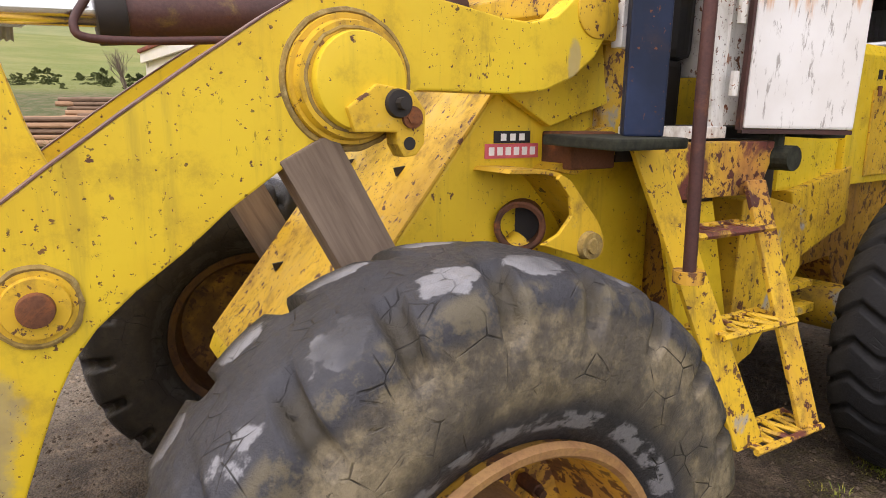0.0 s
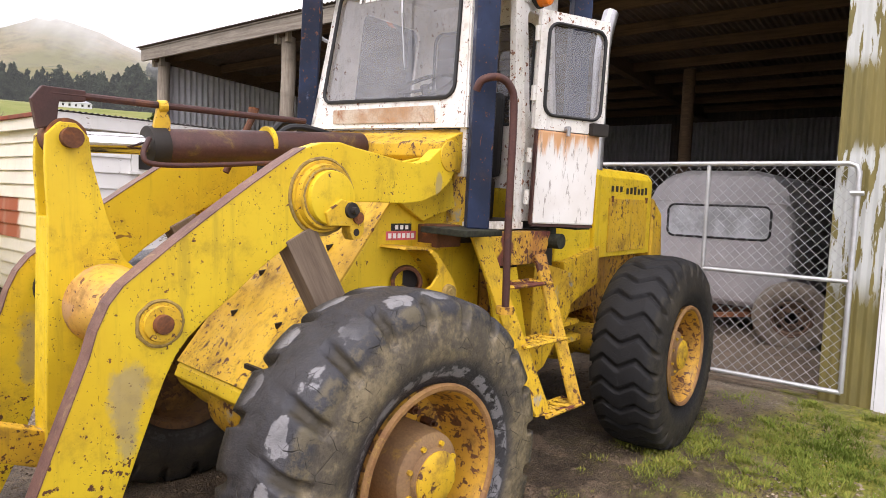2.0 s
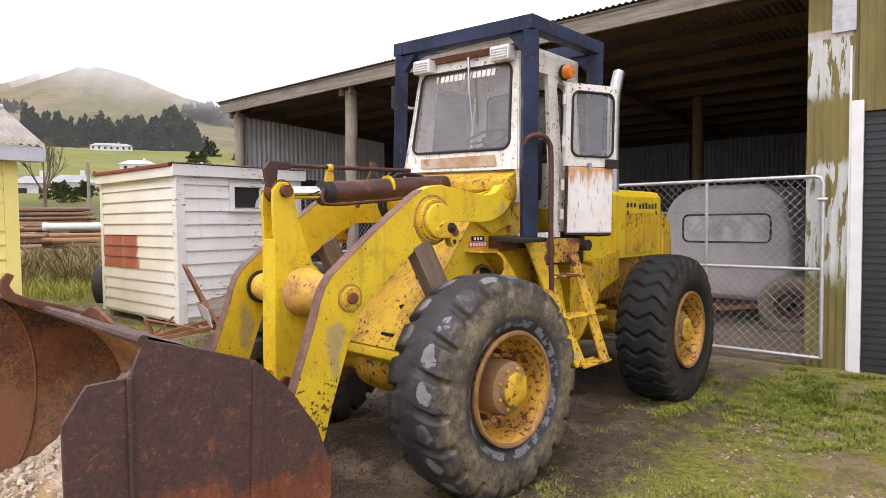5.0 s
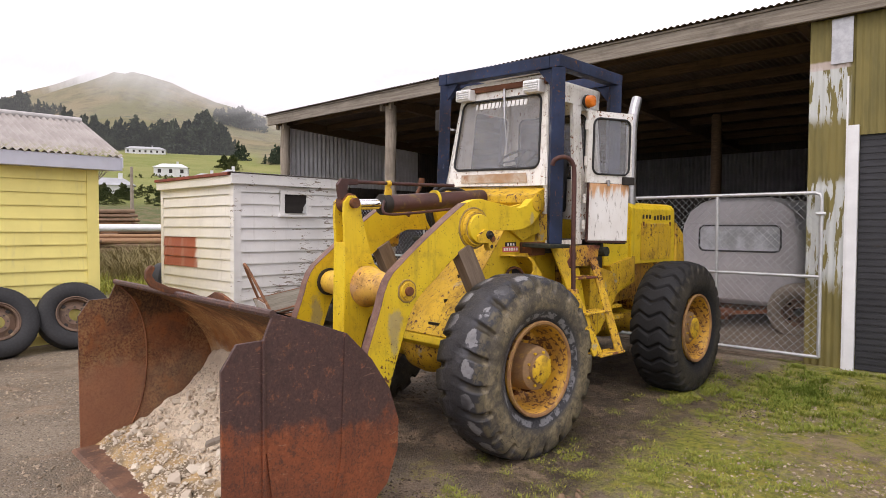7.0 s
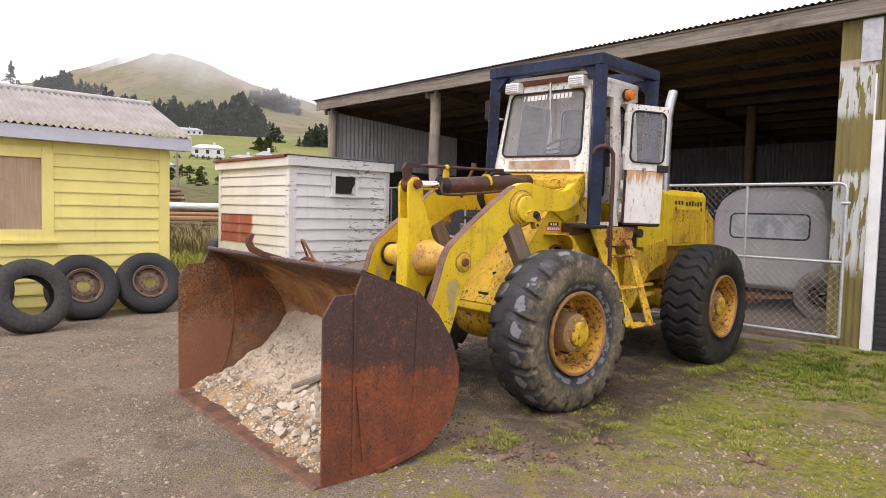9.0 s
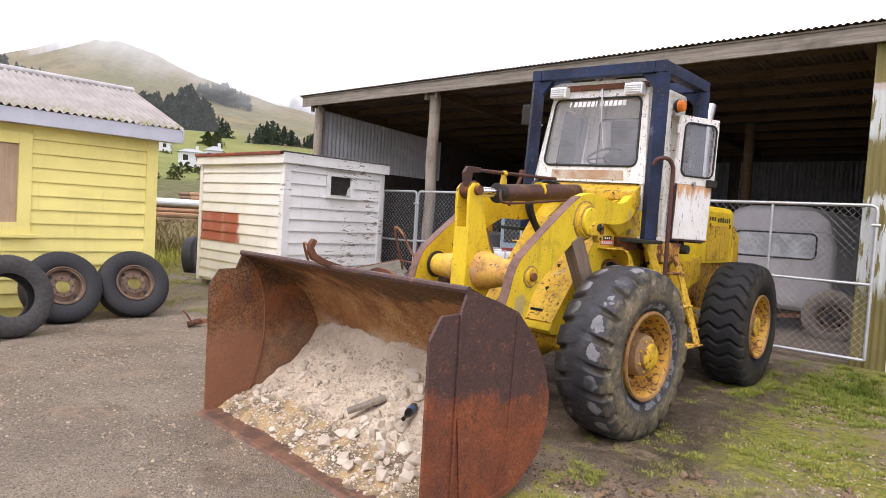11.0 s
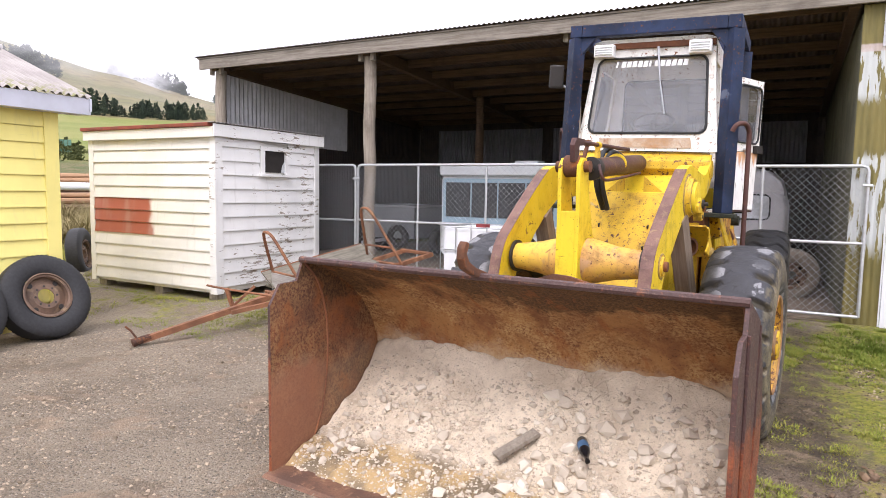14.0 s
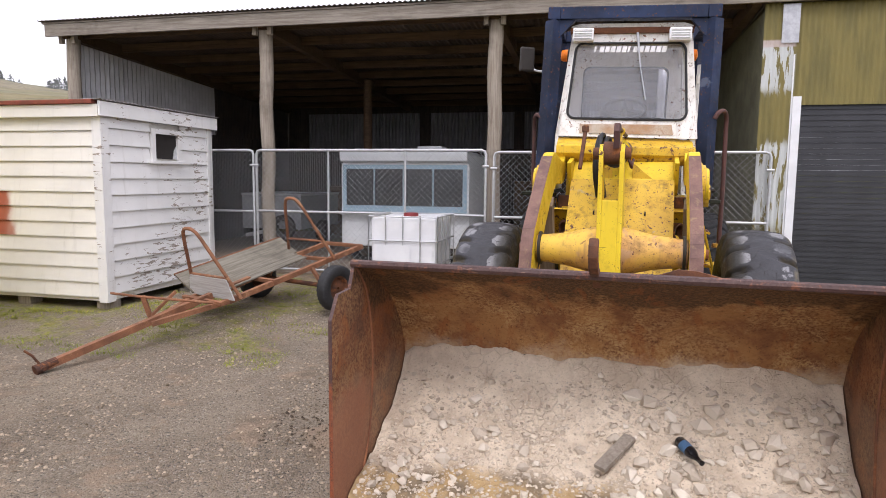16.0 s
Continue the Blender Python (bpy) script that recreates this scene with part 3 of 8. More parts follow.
def green_iron():
    n = Nodes("olive_corrugated_iron")
    col = n.mix(n.step(n.noise(1.4, 6, 0.6, n.stretch(5, 5, 1)), 0.35, 0.7), (0.20, 0.165, 0.055), (0.145, 0.125, 0.045))
    x, y, z = n.axes()
    ragged = n.noise(2.0, 7, 0.6, n.stretch(7, 7, 1.1), warp=0.2)
    zone = n.math("MULTIPLY", n.step(x, 0.64, 0.58), n.step(x, 0.15, 0.19))
    hi = n.math("MULTIPLY", n.step(z, 3.0, 3.2), n.step(z, 3.80, 3.70))
    lo = n.math("MULTIPLY", n.step(z, 0.95, 1.35), n.step(z, 2.48, 2.31))
    bare = n.step(n.math("ADD", ragged, n.math("MULTIPLY", n.math("ADD", hi, lo), 0.13)), 0.57, 0.60)
    col = n.mix(n.math("MULTIPLY", bare, n.math("MULTIPLY", zone, n.math("ADD", hi, lo))), col, (0.50, 0.52, 0.51))
    band = n.math("MULTIPLY", n.step(z, 3.70, 3.72), n.step(z, 3.82, 3.79))
    col = n.mix(n.math("MULTIPLY", n.math("MULTIPLY", band, zone), 0.8), col, (0.50, 0.42, 0.40))
    return n.surface(col, 0.6, 0.0, n.bump(n.noise(20, 4), 0.1, 0.004), 0.3)


GREEN_IRON = green_iron()
FRONT, EAVE, BACK, WEST, EAST = 5.12, 4.295, 14.0, -11.55, 0.19
SHED_FLOOR = 0.18
DIRT = plain("shed_dirt_floor", (0.21, 0.165, 0.125), 0.95, 0, 0.35, 5)


def build_shed():
    wall = lambda name, bm, mat, label: tagged(part(name, bm, mat), label, "wall", kind="structure")
    bm = wavy(bm_new(), (WEST, FRONT + 0.2, 2.88), (0, 1, 0), (0, 0, 1), 4.6, 1.42, 0.13, 0.06)
    wall("wall_west", bm, CORR_GREY, "grey corrugated iron end wall of the open shed")
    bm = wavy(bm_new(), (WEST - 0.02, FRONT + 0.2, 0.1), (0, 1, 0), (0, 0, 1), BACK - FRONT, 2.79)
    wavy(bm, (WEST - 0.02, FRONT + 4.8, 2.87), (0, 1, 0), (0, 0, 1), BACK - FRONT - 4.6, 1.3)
    wall("wall_west_dark", bm, CORR_SHADED, "darker rusted corrugated iron below the grey sheets, deepened for indoor shade")
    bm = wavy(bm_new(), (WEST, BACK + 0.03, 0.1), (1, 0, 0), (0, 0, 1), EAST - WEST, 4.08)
    wall("wall_back_dark", bm, CORR_SHADED, "rusted corrugated iron back wall, darkened for indoor shade")
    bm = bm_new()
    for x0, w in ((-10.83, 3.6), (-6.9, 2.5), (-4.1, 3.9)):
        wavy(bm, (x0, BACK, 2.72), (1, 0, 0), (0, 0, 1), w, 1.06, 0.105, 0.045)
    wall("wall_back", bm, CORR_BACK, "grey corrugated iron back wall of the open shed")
    # a darker olive than the front, because this face stands unlit
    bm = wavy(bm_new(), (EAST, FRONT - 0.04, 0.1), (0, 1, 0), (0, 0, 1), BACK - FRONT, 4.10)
    wall("wall_partition", bm, plain("shaded_olive_iron", (0.12, 0.115, 0.075), 0.75, 0, 0.35, 2), "olive corrugated iron partition inside the shed, darkened for shade")
    bm = wavy(bm_new(), (EAST, FRONT - 0.04, 0.10), (1, 0, 0), (0, 0, 1), 0.47, 4.20)
    wall("wall_front", bm, GREEN_IRON, "olive corrugated iron front with peeling paint patches")
    bm = wavy(bm_new(), (EAST + 0.47, FRONT - 0.035, 2.91), (1, 0, 0), (0, 0, 1), 5.5, 1.39)
    wall("wall_over_door", bm, GREEN_IRON, "olive corrugated iron above the roller door")
    bm = wavy(bm_new(), (4.5, FRONT - 0.035, 0.10), (1, 0, 0), (0, 0, 1), 1.65, 2.9)
    wall("wall_front_east", bm, GREEN_IRON, "olive corrugated iron beside the roller door")
    bm = bm_new()
    box(bm, (WEST + 0.05, FRONT + 0.1, 0.0), (EAST, BACK, SHED_FLOOR))
    tagged(part("floor", bm, DIRT), "dry dirt floor of the open shed", "floor", kind="structure")
    # roof: corrugated sheets falling to the back, on timber purlins and rafters
    fall = (4.10 - 4.555) / (BACK - FRONT + 0.3)
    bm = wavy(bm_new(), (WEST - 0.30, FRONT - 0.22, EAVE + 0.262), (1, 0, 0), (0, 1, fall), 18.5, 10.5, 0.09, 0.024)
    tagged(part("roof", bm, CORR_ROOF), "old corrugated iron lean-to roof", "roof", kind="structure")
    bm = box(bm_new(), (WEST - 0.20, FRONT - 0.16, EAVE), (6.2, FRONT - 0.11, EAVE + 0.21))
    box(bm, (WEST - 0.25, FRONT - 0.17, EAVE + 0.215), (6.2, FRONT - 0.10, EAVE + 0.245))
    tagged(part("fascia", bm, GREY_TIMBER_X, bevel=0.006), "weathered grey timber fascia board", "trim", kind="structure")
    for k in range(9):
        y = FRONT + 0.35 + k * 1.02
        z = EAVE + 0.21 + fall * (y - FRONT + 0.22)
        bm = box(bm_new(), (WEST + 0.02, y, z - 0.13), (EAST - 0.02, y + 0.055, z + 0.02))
        tagged(part("purlin", bm, SHADED_TIMBER), "rough brown roof purlin under the iron", "beam", "purlins", "structure")
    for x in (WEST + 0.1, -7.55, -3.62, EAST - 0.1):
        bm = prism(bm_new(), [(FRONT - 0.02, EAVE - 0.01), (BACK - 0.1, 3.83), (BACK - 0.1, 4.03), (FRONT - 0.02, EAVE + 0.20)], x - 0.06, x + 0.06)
        tagged(part("rafter", bm, SHADED_TIMBER), "rough brown roof rafter on the posts", "beam", "rafters", "structure")
    for x in (WEST + 0.13, -7.55, -3.62):
        bm = bm_new()
        rings = 14
        pts = [(x + 0.012 * math.sin(i * 1.3 + x), FRONT + 0.13 + 0.01 * math.cos(i * 0.9), 0.05 + (EAVE - 0.05) * i / rings) for i in range(rings + 1)]
        tube(bm, pts, 0.115, 14)
        post = tagged(part("post", bm, GREY_TIMBER, smooth=True), "round weathered grey timber pole", "post", "shed poles", "structure")
        bm = box(bm_new(), (x - 0.17, FRONT - 0.02, EAVE - 0.10), (x - 0.10, FRONT + 0.06, EAVE + 0.10))
        box(bm, (x + 0.10, FRONT - 0.02, EAVE - 0.10), (x + 0.17, FRONT + 0.06, EAVE + 0.10))
        part("cleat", bm, GREY_TIMBER, post)
    # inner poles take the shade-darkened timber, not the grey of the front ones
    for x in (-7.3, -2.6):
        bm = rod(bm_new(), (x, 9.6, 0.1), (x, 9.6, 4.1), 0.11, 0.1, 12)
        tagged(part("post", bm, SHADED_TIMBER, smooth=True), "round timber pole inside the shed, darkened for shade", "post", "shed poles", "structure")
    # steel patch, white corner trims and the roller door
    bm = box(bm_new(), (0.42, FRONT - 0.062, 3.76), (0.64, FRONT - 0.050, 4.285))
    tagged(part("flashing", bm, ALUMINIUM), "bare grey metal flashing patch", "trim", kind="structure")
    bm = box(bm_new(), (0.612, FRONT - 0.075, 0.15), (0.722, FRONT - 0.02, 3.025))
    tagged(part("trim", bm, WHITE_TRIM, bevel=0.004), "white door jamb board of the roller door", "trim", kind="structure")
    bm = box(bm_new(), (0.590, FRONT - 0.060, 0.17), (0.609, FRONT - 0.05, 3.60))
    tagged(part("trim", bm, WHITE_TRIM), "thin white edge flashing", "trim", kind="structure")
    slat = plain("charcoal_roller_slat", (0.045, 0.046, 0.052), 0.42, 0.3, 0.25, 2)
    door = base("door_1", pose(0.722, FRONT + 0.03, 0.17), "charcoal ribbed steel roller door, closed", "door", kind="structure")
    for k in range(38):
        z = k * 0.0765
        bm = prism(bm_new(), [(0, z), (0.022, z + 0.004), (0.022, z + 0.05), (0, z + 0.058), (0, z + 0.0755), (0.012, z + 0.0755), (0.012, z)], 0, 3.8)
        for v in bm.verts:
            v.co.y = -v.co.y
        part("slat", bm, slat, door)


build_shed()

# ---- chain-link gates ----
WIRE = plain("chain_link_wire", (0.46, 0.47, 0.48), 0.5, 0.1, 0.2)


def gate(x0, x1, z0, z1, y, uprights, name, label, mid=0.49):
    ob = base(name, pose(x0, y, 0), label, name.replace("_", " "), kind="")
    w, r = x1 - x0, 0.023
    zm = z0 + (z1 - z0) * mid
    c = 0.07
    loop = [(0, 0, z0), (0, 0, z1 - c), (0.02, 0, z1 - 0.02), (c, 0, z1), (w - c, 0, z1), (w - 0.02, 0, z1 - 0.02), (w, 0, z1 - c), (w, 0, z0)]
    part("frame_tube", tube(bm_new(), loop, r, 10), GALV, ob, smooth=True)
    part("bottom_rail", rod(bm_new(), (0, 0, z0), (w, 0, z0), r, seg=10), GALV, ob, smooth=True)
    part("middle_rail", rod(bm_new(), (0, 0, zm), (w, 0, zm), r * 0.9, seg=10), GALV, ob, smooth=True)
    for u in uprights:
        part("upright", rod(bm_new(), (u, 0, z0), (u, 0, z1), r * 0.85, seg=10), GALV, ob, smooth=True)
    for hx in (0.0, w):
        part("hinge", rod(bm_new(), (hx - 0.05, -0.02, z1 - 0.25), (hx + 0.05, -0.02, z1 - 0.25), 0.02, seg=8), GALV, ob)
    # woven wire in two directions
    bm, step, h, t = bm_new(), 0.095, z1 - z0, 0.0025
    for sgn in (1, -1):
        k = -h
        while k < w:
            a0, a1 = max(0, k), min(w, k + h)
            if a1 - a0 > 0.02:
                za, zb = (a0 - k, a1 - k) if sgn > 0 else (h - (a0 - k), h - (a1 - k))
                rod(bm, (a0, 0.004 * sgn, z0 + za), (a1, 0.004 * sgn, z0 + zb), t, seg=3, cap=False)
            k += step
    part("chain_mesh", bm, WIRE, ob)
    return ob


gate(-3.57, 0.37, 0.28, 2.25, 5.00, (1.37, 2.72), "mesh_gate", "closed galvanised chain-link gate between pole and wall")
gate(-7.63, -3.70, 0.28, 2.28, 5.00, (1.30, 2.62), "mesh_gate", "closed galvanised chain-link gate between two poles")
gate(-9.6, -7.70, 0.25, 2.28, 5.02, (0.9,), "mesh_fence", "galvanised chain-link fence panel beside the white hut")

# ---- white weatherboard hut ----
def peeling(name, base_c, under, lo, hi, extra=None):
    n = Nodes(name)
    col = n.mix(n.step(n.noise(1.3, 5), 0.3, 0.7), base_c, tuple(0.88 * c for c in base_c))
    flake = n.noise(4.0, 8, 0.68, n.stretch(1.2, 1.2, 6.0), warp=0.4)
    area = n.step(n.noise(1.1, 4, 0.55), 0.40, 0.62, -0.09, 0.05)
    col = n.mix(n.step(n.math("ADD", flake, area), lo, hi), col, n.mix(n.noise(30, 4), under, tuple(1.9 * c for c in under)))
    line = n.noise(1.0, 5, 0.6, n.stretch(3.5, 3.5, 90), warp=0.1)
    col = n.mix(n.step(line, 0.68, 0.72, 0, 0.5), col, under)
    col = n.mix(n.step(n.noise(2.0, 6, 0.6, n.stretch(6, 6, 0.6)), 0.55, 0.8, 0, 0.25), col, (0.35, 0.32, 0.26))
    if extra:
        col = extra(n, col)
    return n.surface(col, 0.6, 0, n.bump(flake, 0.2, 0.004), 0.3)


HUT_CREAM = peeling("cream_board_paint", (0.80, 0.775, 0.715), (0.36, 0.31, 0.25), 0.68, 0.71)
HUT_RED = peeling("red_sprayed_board_paint", (0.79, 0.76, 0.68), (0.42, 0.37, 0.30), 0.72, 0.76, lambda n, col: n.mix(
    n.math("MULTIPLY", n.step(n.math("ADD", n.axes()[0], n.math("MULTIPLY", n.noise(3, 5), 0.3)), -1.20, -1.36),
           n.step(n.noise(1.6, 4, 0.5, n.stretch(2, 2, 0.5)), 0.25, 0.55, 0.80, 0.97)), col, (0.36, 0.085, 0.035)))
HUT_WHITE = peeling("white_board_paint", (0.80, 0.79, 0.77), (0.20, 0.17, 0.14), 0.585, 0.605)
HUT_ROOF_RED = rusty("red_roof_barge", (0.28, 0.06, 0.035), (0.16, 0.05, 0.03), (0.34, 0.10, 0.05), 0.7)


def board_wall(parent, p0, along, out, length, z0, z1, lift, mat, skip=None, alt=None):
    """Lapped boards, each a piece of its own."""
    along, out = Vector(along), Vector(out)
    n = round((z1 - z0) / lift)
    for k in range(n):
        za, zb = z0 + (z1 - z0) * k / n, z0 + (z1 - z0) * (k + 1) / n
        spans = [(0, length)]
        if skip and zb > skip[2] + 0.02 and za < skip[3] - 0.02:
            spans = [(0, skip[0]), (skip[1], length)]
        for a, b in spans:
            bm = bm_new()
            ring = []
            for s in (a, b):
                for o, z in ((0.0, za), (0.034, za), (0.034, za + 0.012), (0.010, zb - 0.006), (0.0, zb - 0.008)):
                    q = Vector(p0) + along * s + out * o
                    ring.append(bm.verts.new((q.x, q.y, z)))
            for i in range(5):
                j = (i + 1) % 5
                bm.faces.new((ring[i], ring[j], ring[5 + j], ring[5 + i]))
            bm.faces.new(ring[:5])
            bm.faces.new(ring[5:][::-1])
            use = alt[1] if alt and alt[0](k) else mat
            part("weatherboard", bm, use, parent)


def build_hut():
    # origin at the south-east corner; x runs west to east, y to the back
    hut = base("garden_hut", pose(-8.21, 2.12, 0, 0, 0, -0.5), "small white weatherboard hut with peeling paint", "hut")
    w, d, z0, z1 = 3.02, 2.36, 0.20, 2.60
    bm = box(bm_new(), (-w + 0.02, 0.02, z0 - 0.02), (-0.02, d - 0.02, z1 - 0.02))
    bm.faces.ensure_lookup_table()
    part("body", bm, HUT_CREAM, hut)
    board_wall(hut, (-w + 0.08, 0, 0), (1, 0, 0), (0, -1, 0), w - 0.16, z0 + 0.036, z1, 0.197, HUT_CREAM)
    board_wall(hut, (0, 0.1, 0), (0, 1, 0), (1, 0, 0), d - 0.2, z0 + 0.07, z1 + 0.06, 0.217, HUT_WHITE, (0.80, 1.48, 2.02, 2.47))
    for x, y, m in ((-w, 0, HUT_CREAM), (0, 0, HUT_WHITE), (0, d, HUT_WHITE)):
        sx = -1 if x < -1 else 1
        bm = box(bm_new(), (x - 0.10 if sx > 0 else x - 0.03, y - 0.036, z0 - 0.03), (x + 0.036 if sx > 0 else x + 0.09, y - 0.0005, z1 + 0.06))
        if sx > 0:
            box(bm, (x + 0.0005, y if y < 1 else y - 0.10, z0 - 0.03), (x + 0.036, y + 0.11 if y < 1 else y + 0.03, z1 + 0.06))
        part("corner_board", bm, m, hut, bevel=0.003)
    # window with frame, sill and a broken pane
    y0, y1, za, zb = 1.00, 1.50, 2.08, 2.43
    bm = box(bm_new(), (-0.02, y0, za), (0.010, y1, zb))
    win = part("window", bm, DARK_STEEL, hut, "small dark broken window")
    bm = bm_new()
    box(bm, (0.005, y0 - 0.09, za - 0.06), (0.05, y0, zb + 0.07))
    box(bm, (0.005, y1, za - 0.06), (0.05, y1 + 0.09, zb + 0.07))
    box(bm, (0.005, y0, zb), (0.05, y1, zb + 0.07))
    part("window_frame", bm, HUT_WHITE, win, bevel=0.003)
    part("window_sill", box(bm_new(), (0.005, y0 - 0.13, za - 0.075), (0.085, y1 + 0.13, za - 0.03)), HUT_WHITE, win, bevel=0.004)
    part("broken_pane", prism(bm_new(), [(y1, za), (y1, za + 0.2), (y1 - 0.06, za + 0.12), (y1 - 0.09, za)], 0.012, 0.018), LENS, win, "broken bit of window glass")
    # roof
    bm = wavy(bm_new(), (0.12, -0.13, z1 + 0.185), (0, 1, 0), (-1, 0, -0.012), d + 0.26, w + 0.24, 0.076, 0.018)
    part("roof_sheet", bm, CORR_OLD, hut, "dark corrugated iron roof")
    part("barge_board", box(bm_new(), (0.065, -0.10, z1 - 0.02), (0.095, d + 0.10, z1 + 0.165)), HUT_WHITE, hut, bevel=0.004)
    part("barge_board", box(bm_new(), (-w - 0.08, -0.10, z1 - 0.03), (0.06, -0.05, z1 + 0.125)), HUT_CREAM, hut, bevel=0.004)
    part("roof_flashing", box(bm_new(), (-w - 0.10, -0.135, z1 + 0.128), (0.0, -0.02, z1 + 0.185)), HUT_ROOF_RED, hut, "rusty red roof edge", bevel=0.01)
    for x in (-w + 0.15, -1.4, -0.12):
        part("pile", box(bm_new(), (x - 0.1, 0.05, 0.0), (x + 0.1, 0.25, z0 - 0.02)), GREY_TIMBER, hut)
    return hut


hut = build_hut()
spray = [o for o in hut.children if o.name.startswith("weatherboard")][4:7]
for o in spray:
    o.data.materials[0] = HUT_RED

# ---- yellow cottage ----
HOUSE_YELLOW = peeling("yellow_board_paint", (0.92, 0.80, 0.27), (0.5, 0.42, 0.2), 0.80, 0.84)
FASCIA_GREY = plain("lavender_grey_fascia", (0.52, 0.53, 0.60), 0.5, 0, 0.08, 3)
PLY = timber("plywood_window_board", (0.42, 0.29, 0.19), (0.50, 0.37, 0.26), "Z")


def roof_iron():
    n = Nodes("weathered_roof_iron")
    col = n.mix(n.step(n.noise(2.5, 6, 0.6), 0.35, 0.7), (0.30, 0.27, 0.255), (0.38, 0.35, 0.33))
    x, y, z = n.axes()
    moss = n.math("MULTIPLY", n.step(x, -0.35, 0.25), n.step(n.noise(9, 6, 0.7), 0.45, 0.62))
    col = n.mix(n.math("MULTIPLY", moss, 0.8), col, (0.20, 0.20, 0.06))
    return n.surface(col, 0.75, 0, n.bump(n.noise(30, 4), 0.1, 0.004), 0.2)


def build_house():
    # origin at the north-east corner on the ground; local -y runs along the wall, +x out of it
    house = base("cottage", pose(-8.75, 0.01, -0.02, 0, 0, -1.5), "yellow weatherboard cottage with a grey iron roof", "cottage")
    length, depth, z0, z1 = 8.0, 3.7, 0.357, 2.745
    part("body", box(bm_new(), (-depth, -length, 0.0), (-0.005, -0.01, z1)), HOUSE_YELLOW, house)
    wy0, wy1 = 1.73, 3.24
    board_wall(house, (0, -length, 0), (0, 1, 0), (1, 0, 0), length - 0.14, z0 - 0.2, z1, 0.199, HOUSE_YELLOW, (length - wy1, length - wy0, 1.20, 2.62))
    part("corner_board", box(bm_new(), (-0.02, -0.14, 0.1), (0.045, 0.035, z1)), HOUSE_YELLOW, house, bevel=0.004)
    win = part("window", box(bm_new(), (-0.03, -wy1 + 0.16, 1.36), (0.015, -wy0 - 0.16, 2.46)), PLY, house, "window boarded with plywood")
    bm = bm_new()
    box(bm, (0.0, -wy1, 1.20), (0.055, -wy1 + 0.16, 2.62))
    box(bm, (0.0, -wy0 - 0.16, 1.20), (0.055, -wy0, 2.62))
    box(bm, (0.0, -wy1 + 0.16, 2.46), (0.055, -wy0 - 0.16, 2.62))
    box(bm, (0.0, -wy1 + 0.16, 1.20), (0.055, -wy0 - 0.16, 1.36))
    part("window_frame", bm, HOUSE_YELLOW, win, bevel=0.004)
    part("window_sill", box(bm_new(), (0.0, -wy1 - 0.08, 1.15), (0.10, -wy0 + 0.08, 1.198)), HOUSE_YELLOW, win, bevel=0.004)
    over, ridge, rise = 0.30, 1.83, 0.80
    up = Vector((-(ridge + over), 0, rise))
    bm = wavy(bm_new(), (over, -length, z1 + 0.20), (0, 1, 0), up, length + 0.32, up.length, 0.1, 0.042)
    wavy(bm, (-2 * ridge - over, -length, z1 + 0.20), (0, 1, 0), (ridge + over, 0, rise), length + 0.32, up.length, 0.1, 0.042)
    part("roof_sheet", bm, roof_iron(), house, "grey corrugated roof with mossy eaves")
    part("ridge_cap", tube(bm_new(), [(-ridge, -length, z1 + rise + 0.21), (-ridge, 0.33, z1 + rise + 0.21)], 0.06, 10), CORR_LIGHT, house, smooth=True)
    part("fascia", box(bm_new(), (over - 0.05, -length, z1 - 0.02), (over - 0.02, 0.32, z1 + 0.185)), FASCIA_GREY, house, bevel=0.004)
    part("soffit", box(bm_new(), (0.0, -length, z1 - 0.015), (over - 0.05, 0.30, z1 + 0.005)), FASCIA_GREY, house)
    bm = prism(bm_new(), [(over, z1 + 0.02), (over, z1 + 0.18), (-ridge, z1 + rise + 0.17), (-ridge, z1 + rise + 0.01)], 0.30, 0.325, "y")
    part("barge_board", bm, FASCIA_GREY, house)
    bm = prism(bm_new(), [(0, z1), (-2 * ridge, z1), (-ridge, z1 + rise)], -0.03, -0.005, "y")
    part("gable_end", bm, HOUSE_YELLOW, house)
    return house


build_house()

# ---- the wheel loader (local: -y ahead, +x its left side, z up) ----
LOADER_AT = pose(-1.81, 0.945, 0.0, 0, 0, -4.8)
# the machine is bent a little at its hinge; the cab leans to the loader's left
REAR_AT = pose(0, 1.1, 0, 0, 0, 4.5) @ pose(0, -1.1, 0)
CAB_AT = pose(-0.075, 1.13, 1.675, 0, 1.7, 4.5) @ pose(0, -1.1, -1.7)
BUCKET_LOCAL = pose(0.055, -2.965, 0, 0, 0, 1.2) @ pose(0, 2.95, 0) @ Matrix.Diagonal((1.035, 1, 1.03, 1))
BUCKET_AT = LOADER_AT @ BUCKET_LOCAL
AHEAD = pose(0, -0.09, 0)
loader = base("wheel_loader", LOADER_AT, "old yellow wheel loader with rusted bucket and white cab", "wheel loader")
FRONT_Y, REAR_Y, AXLE_Z = -0.30, 2.58, 0.705
TRACK_FRONT, TRACK_REAR = 1.065, 0.985


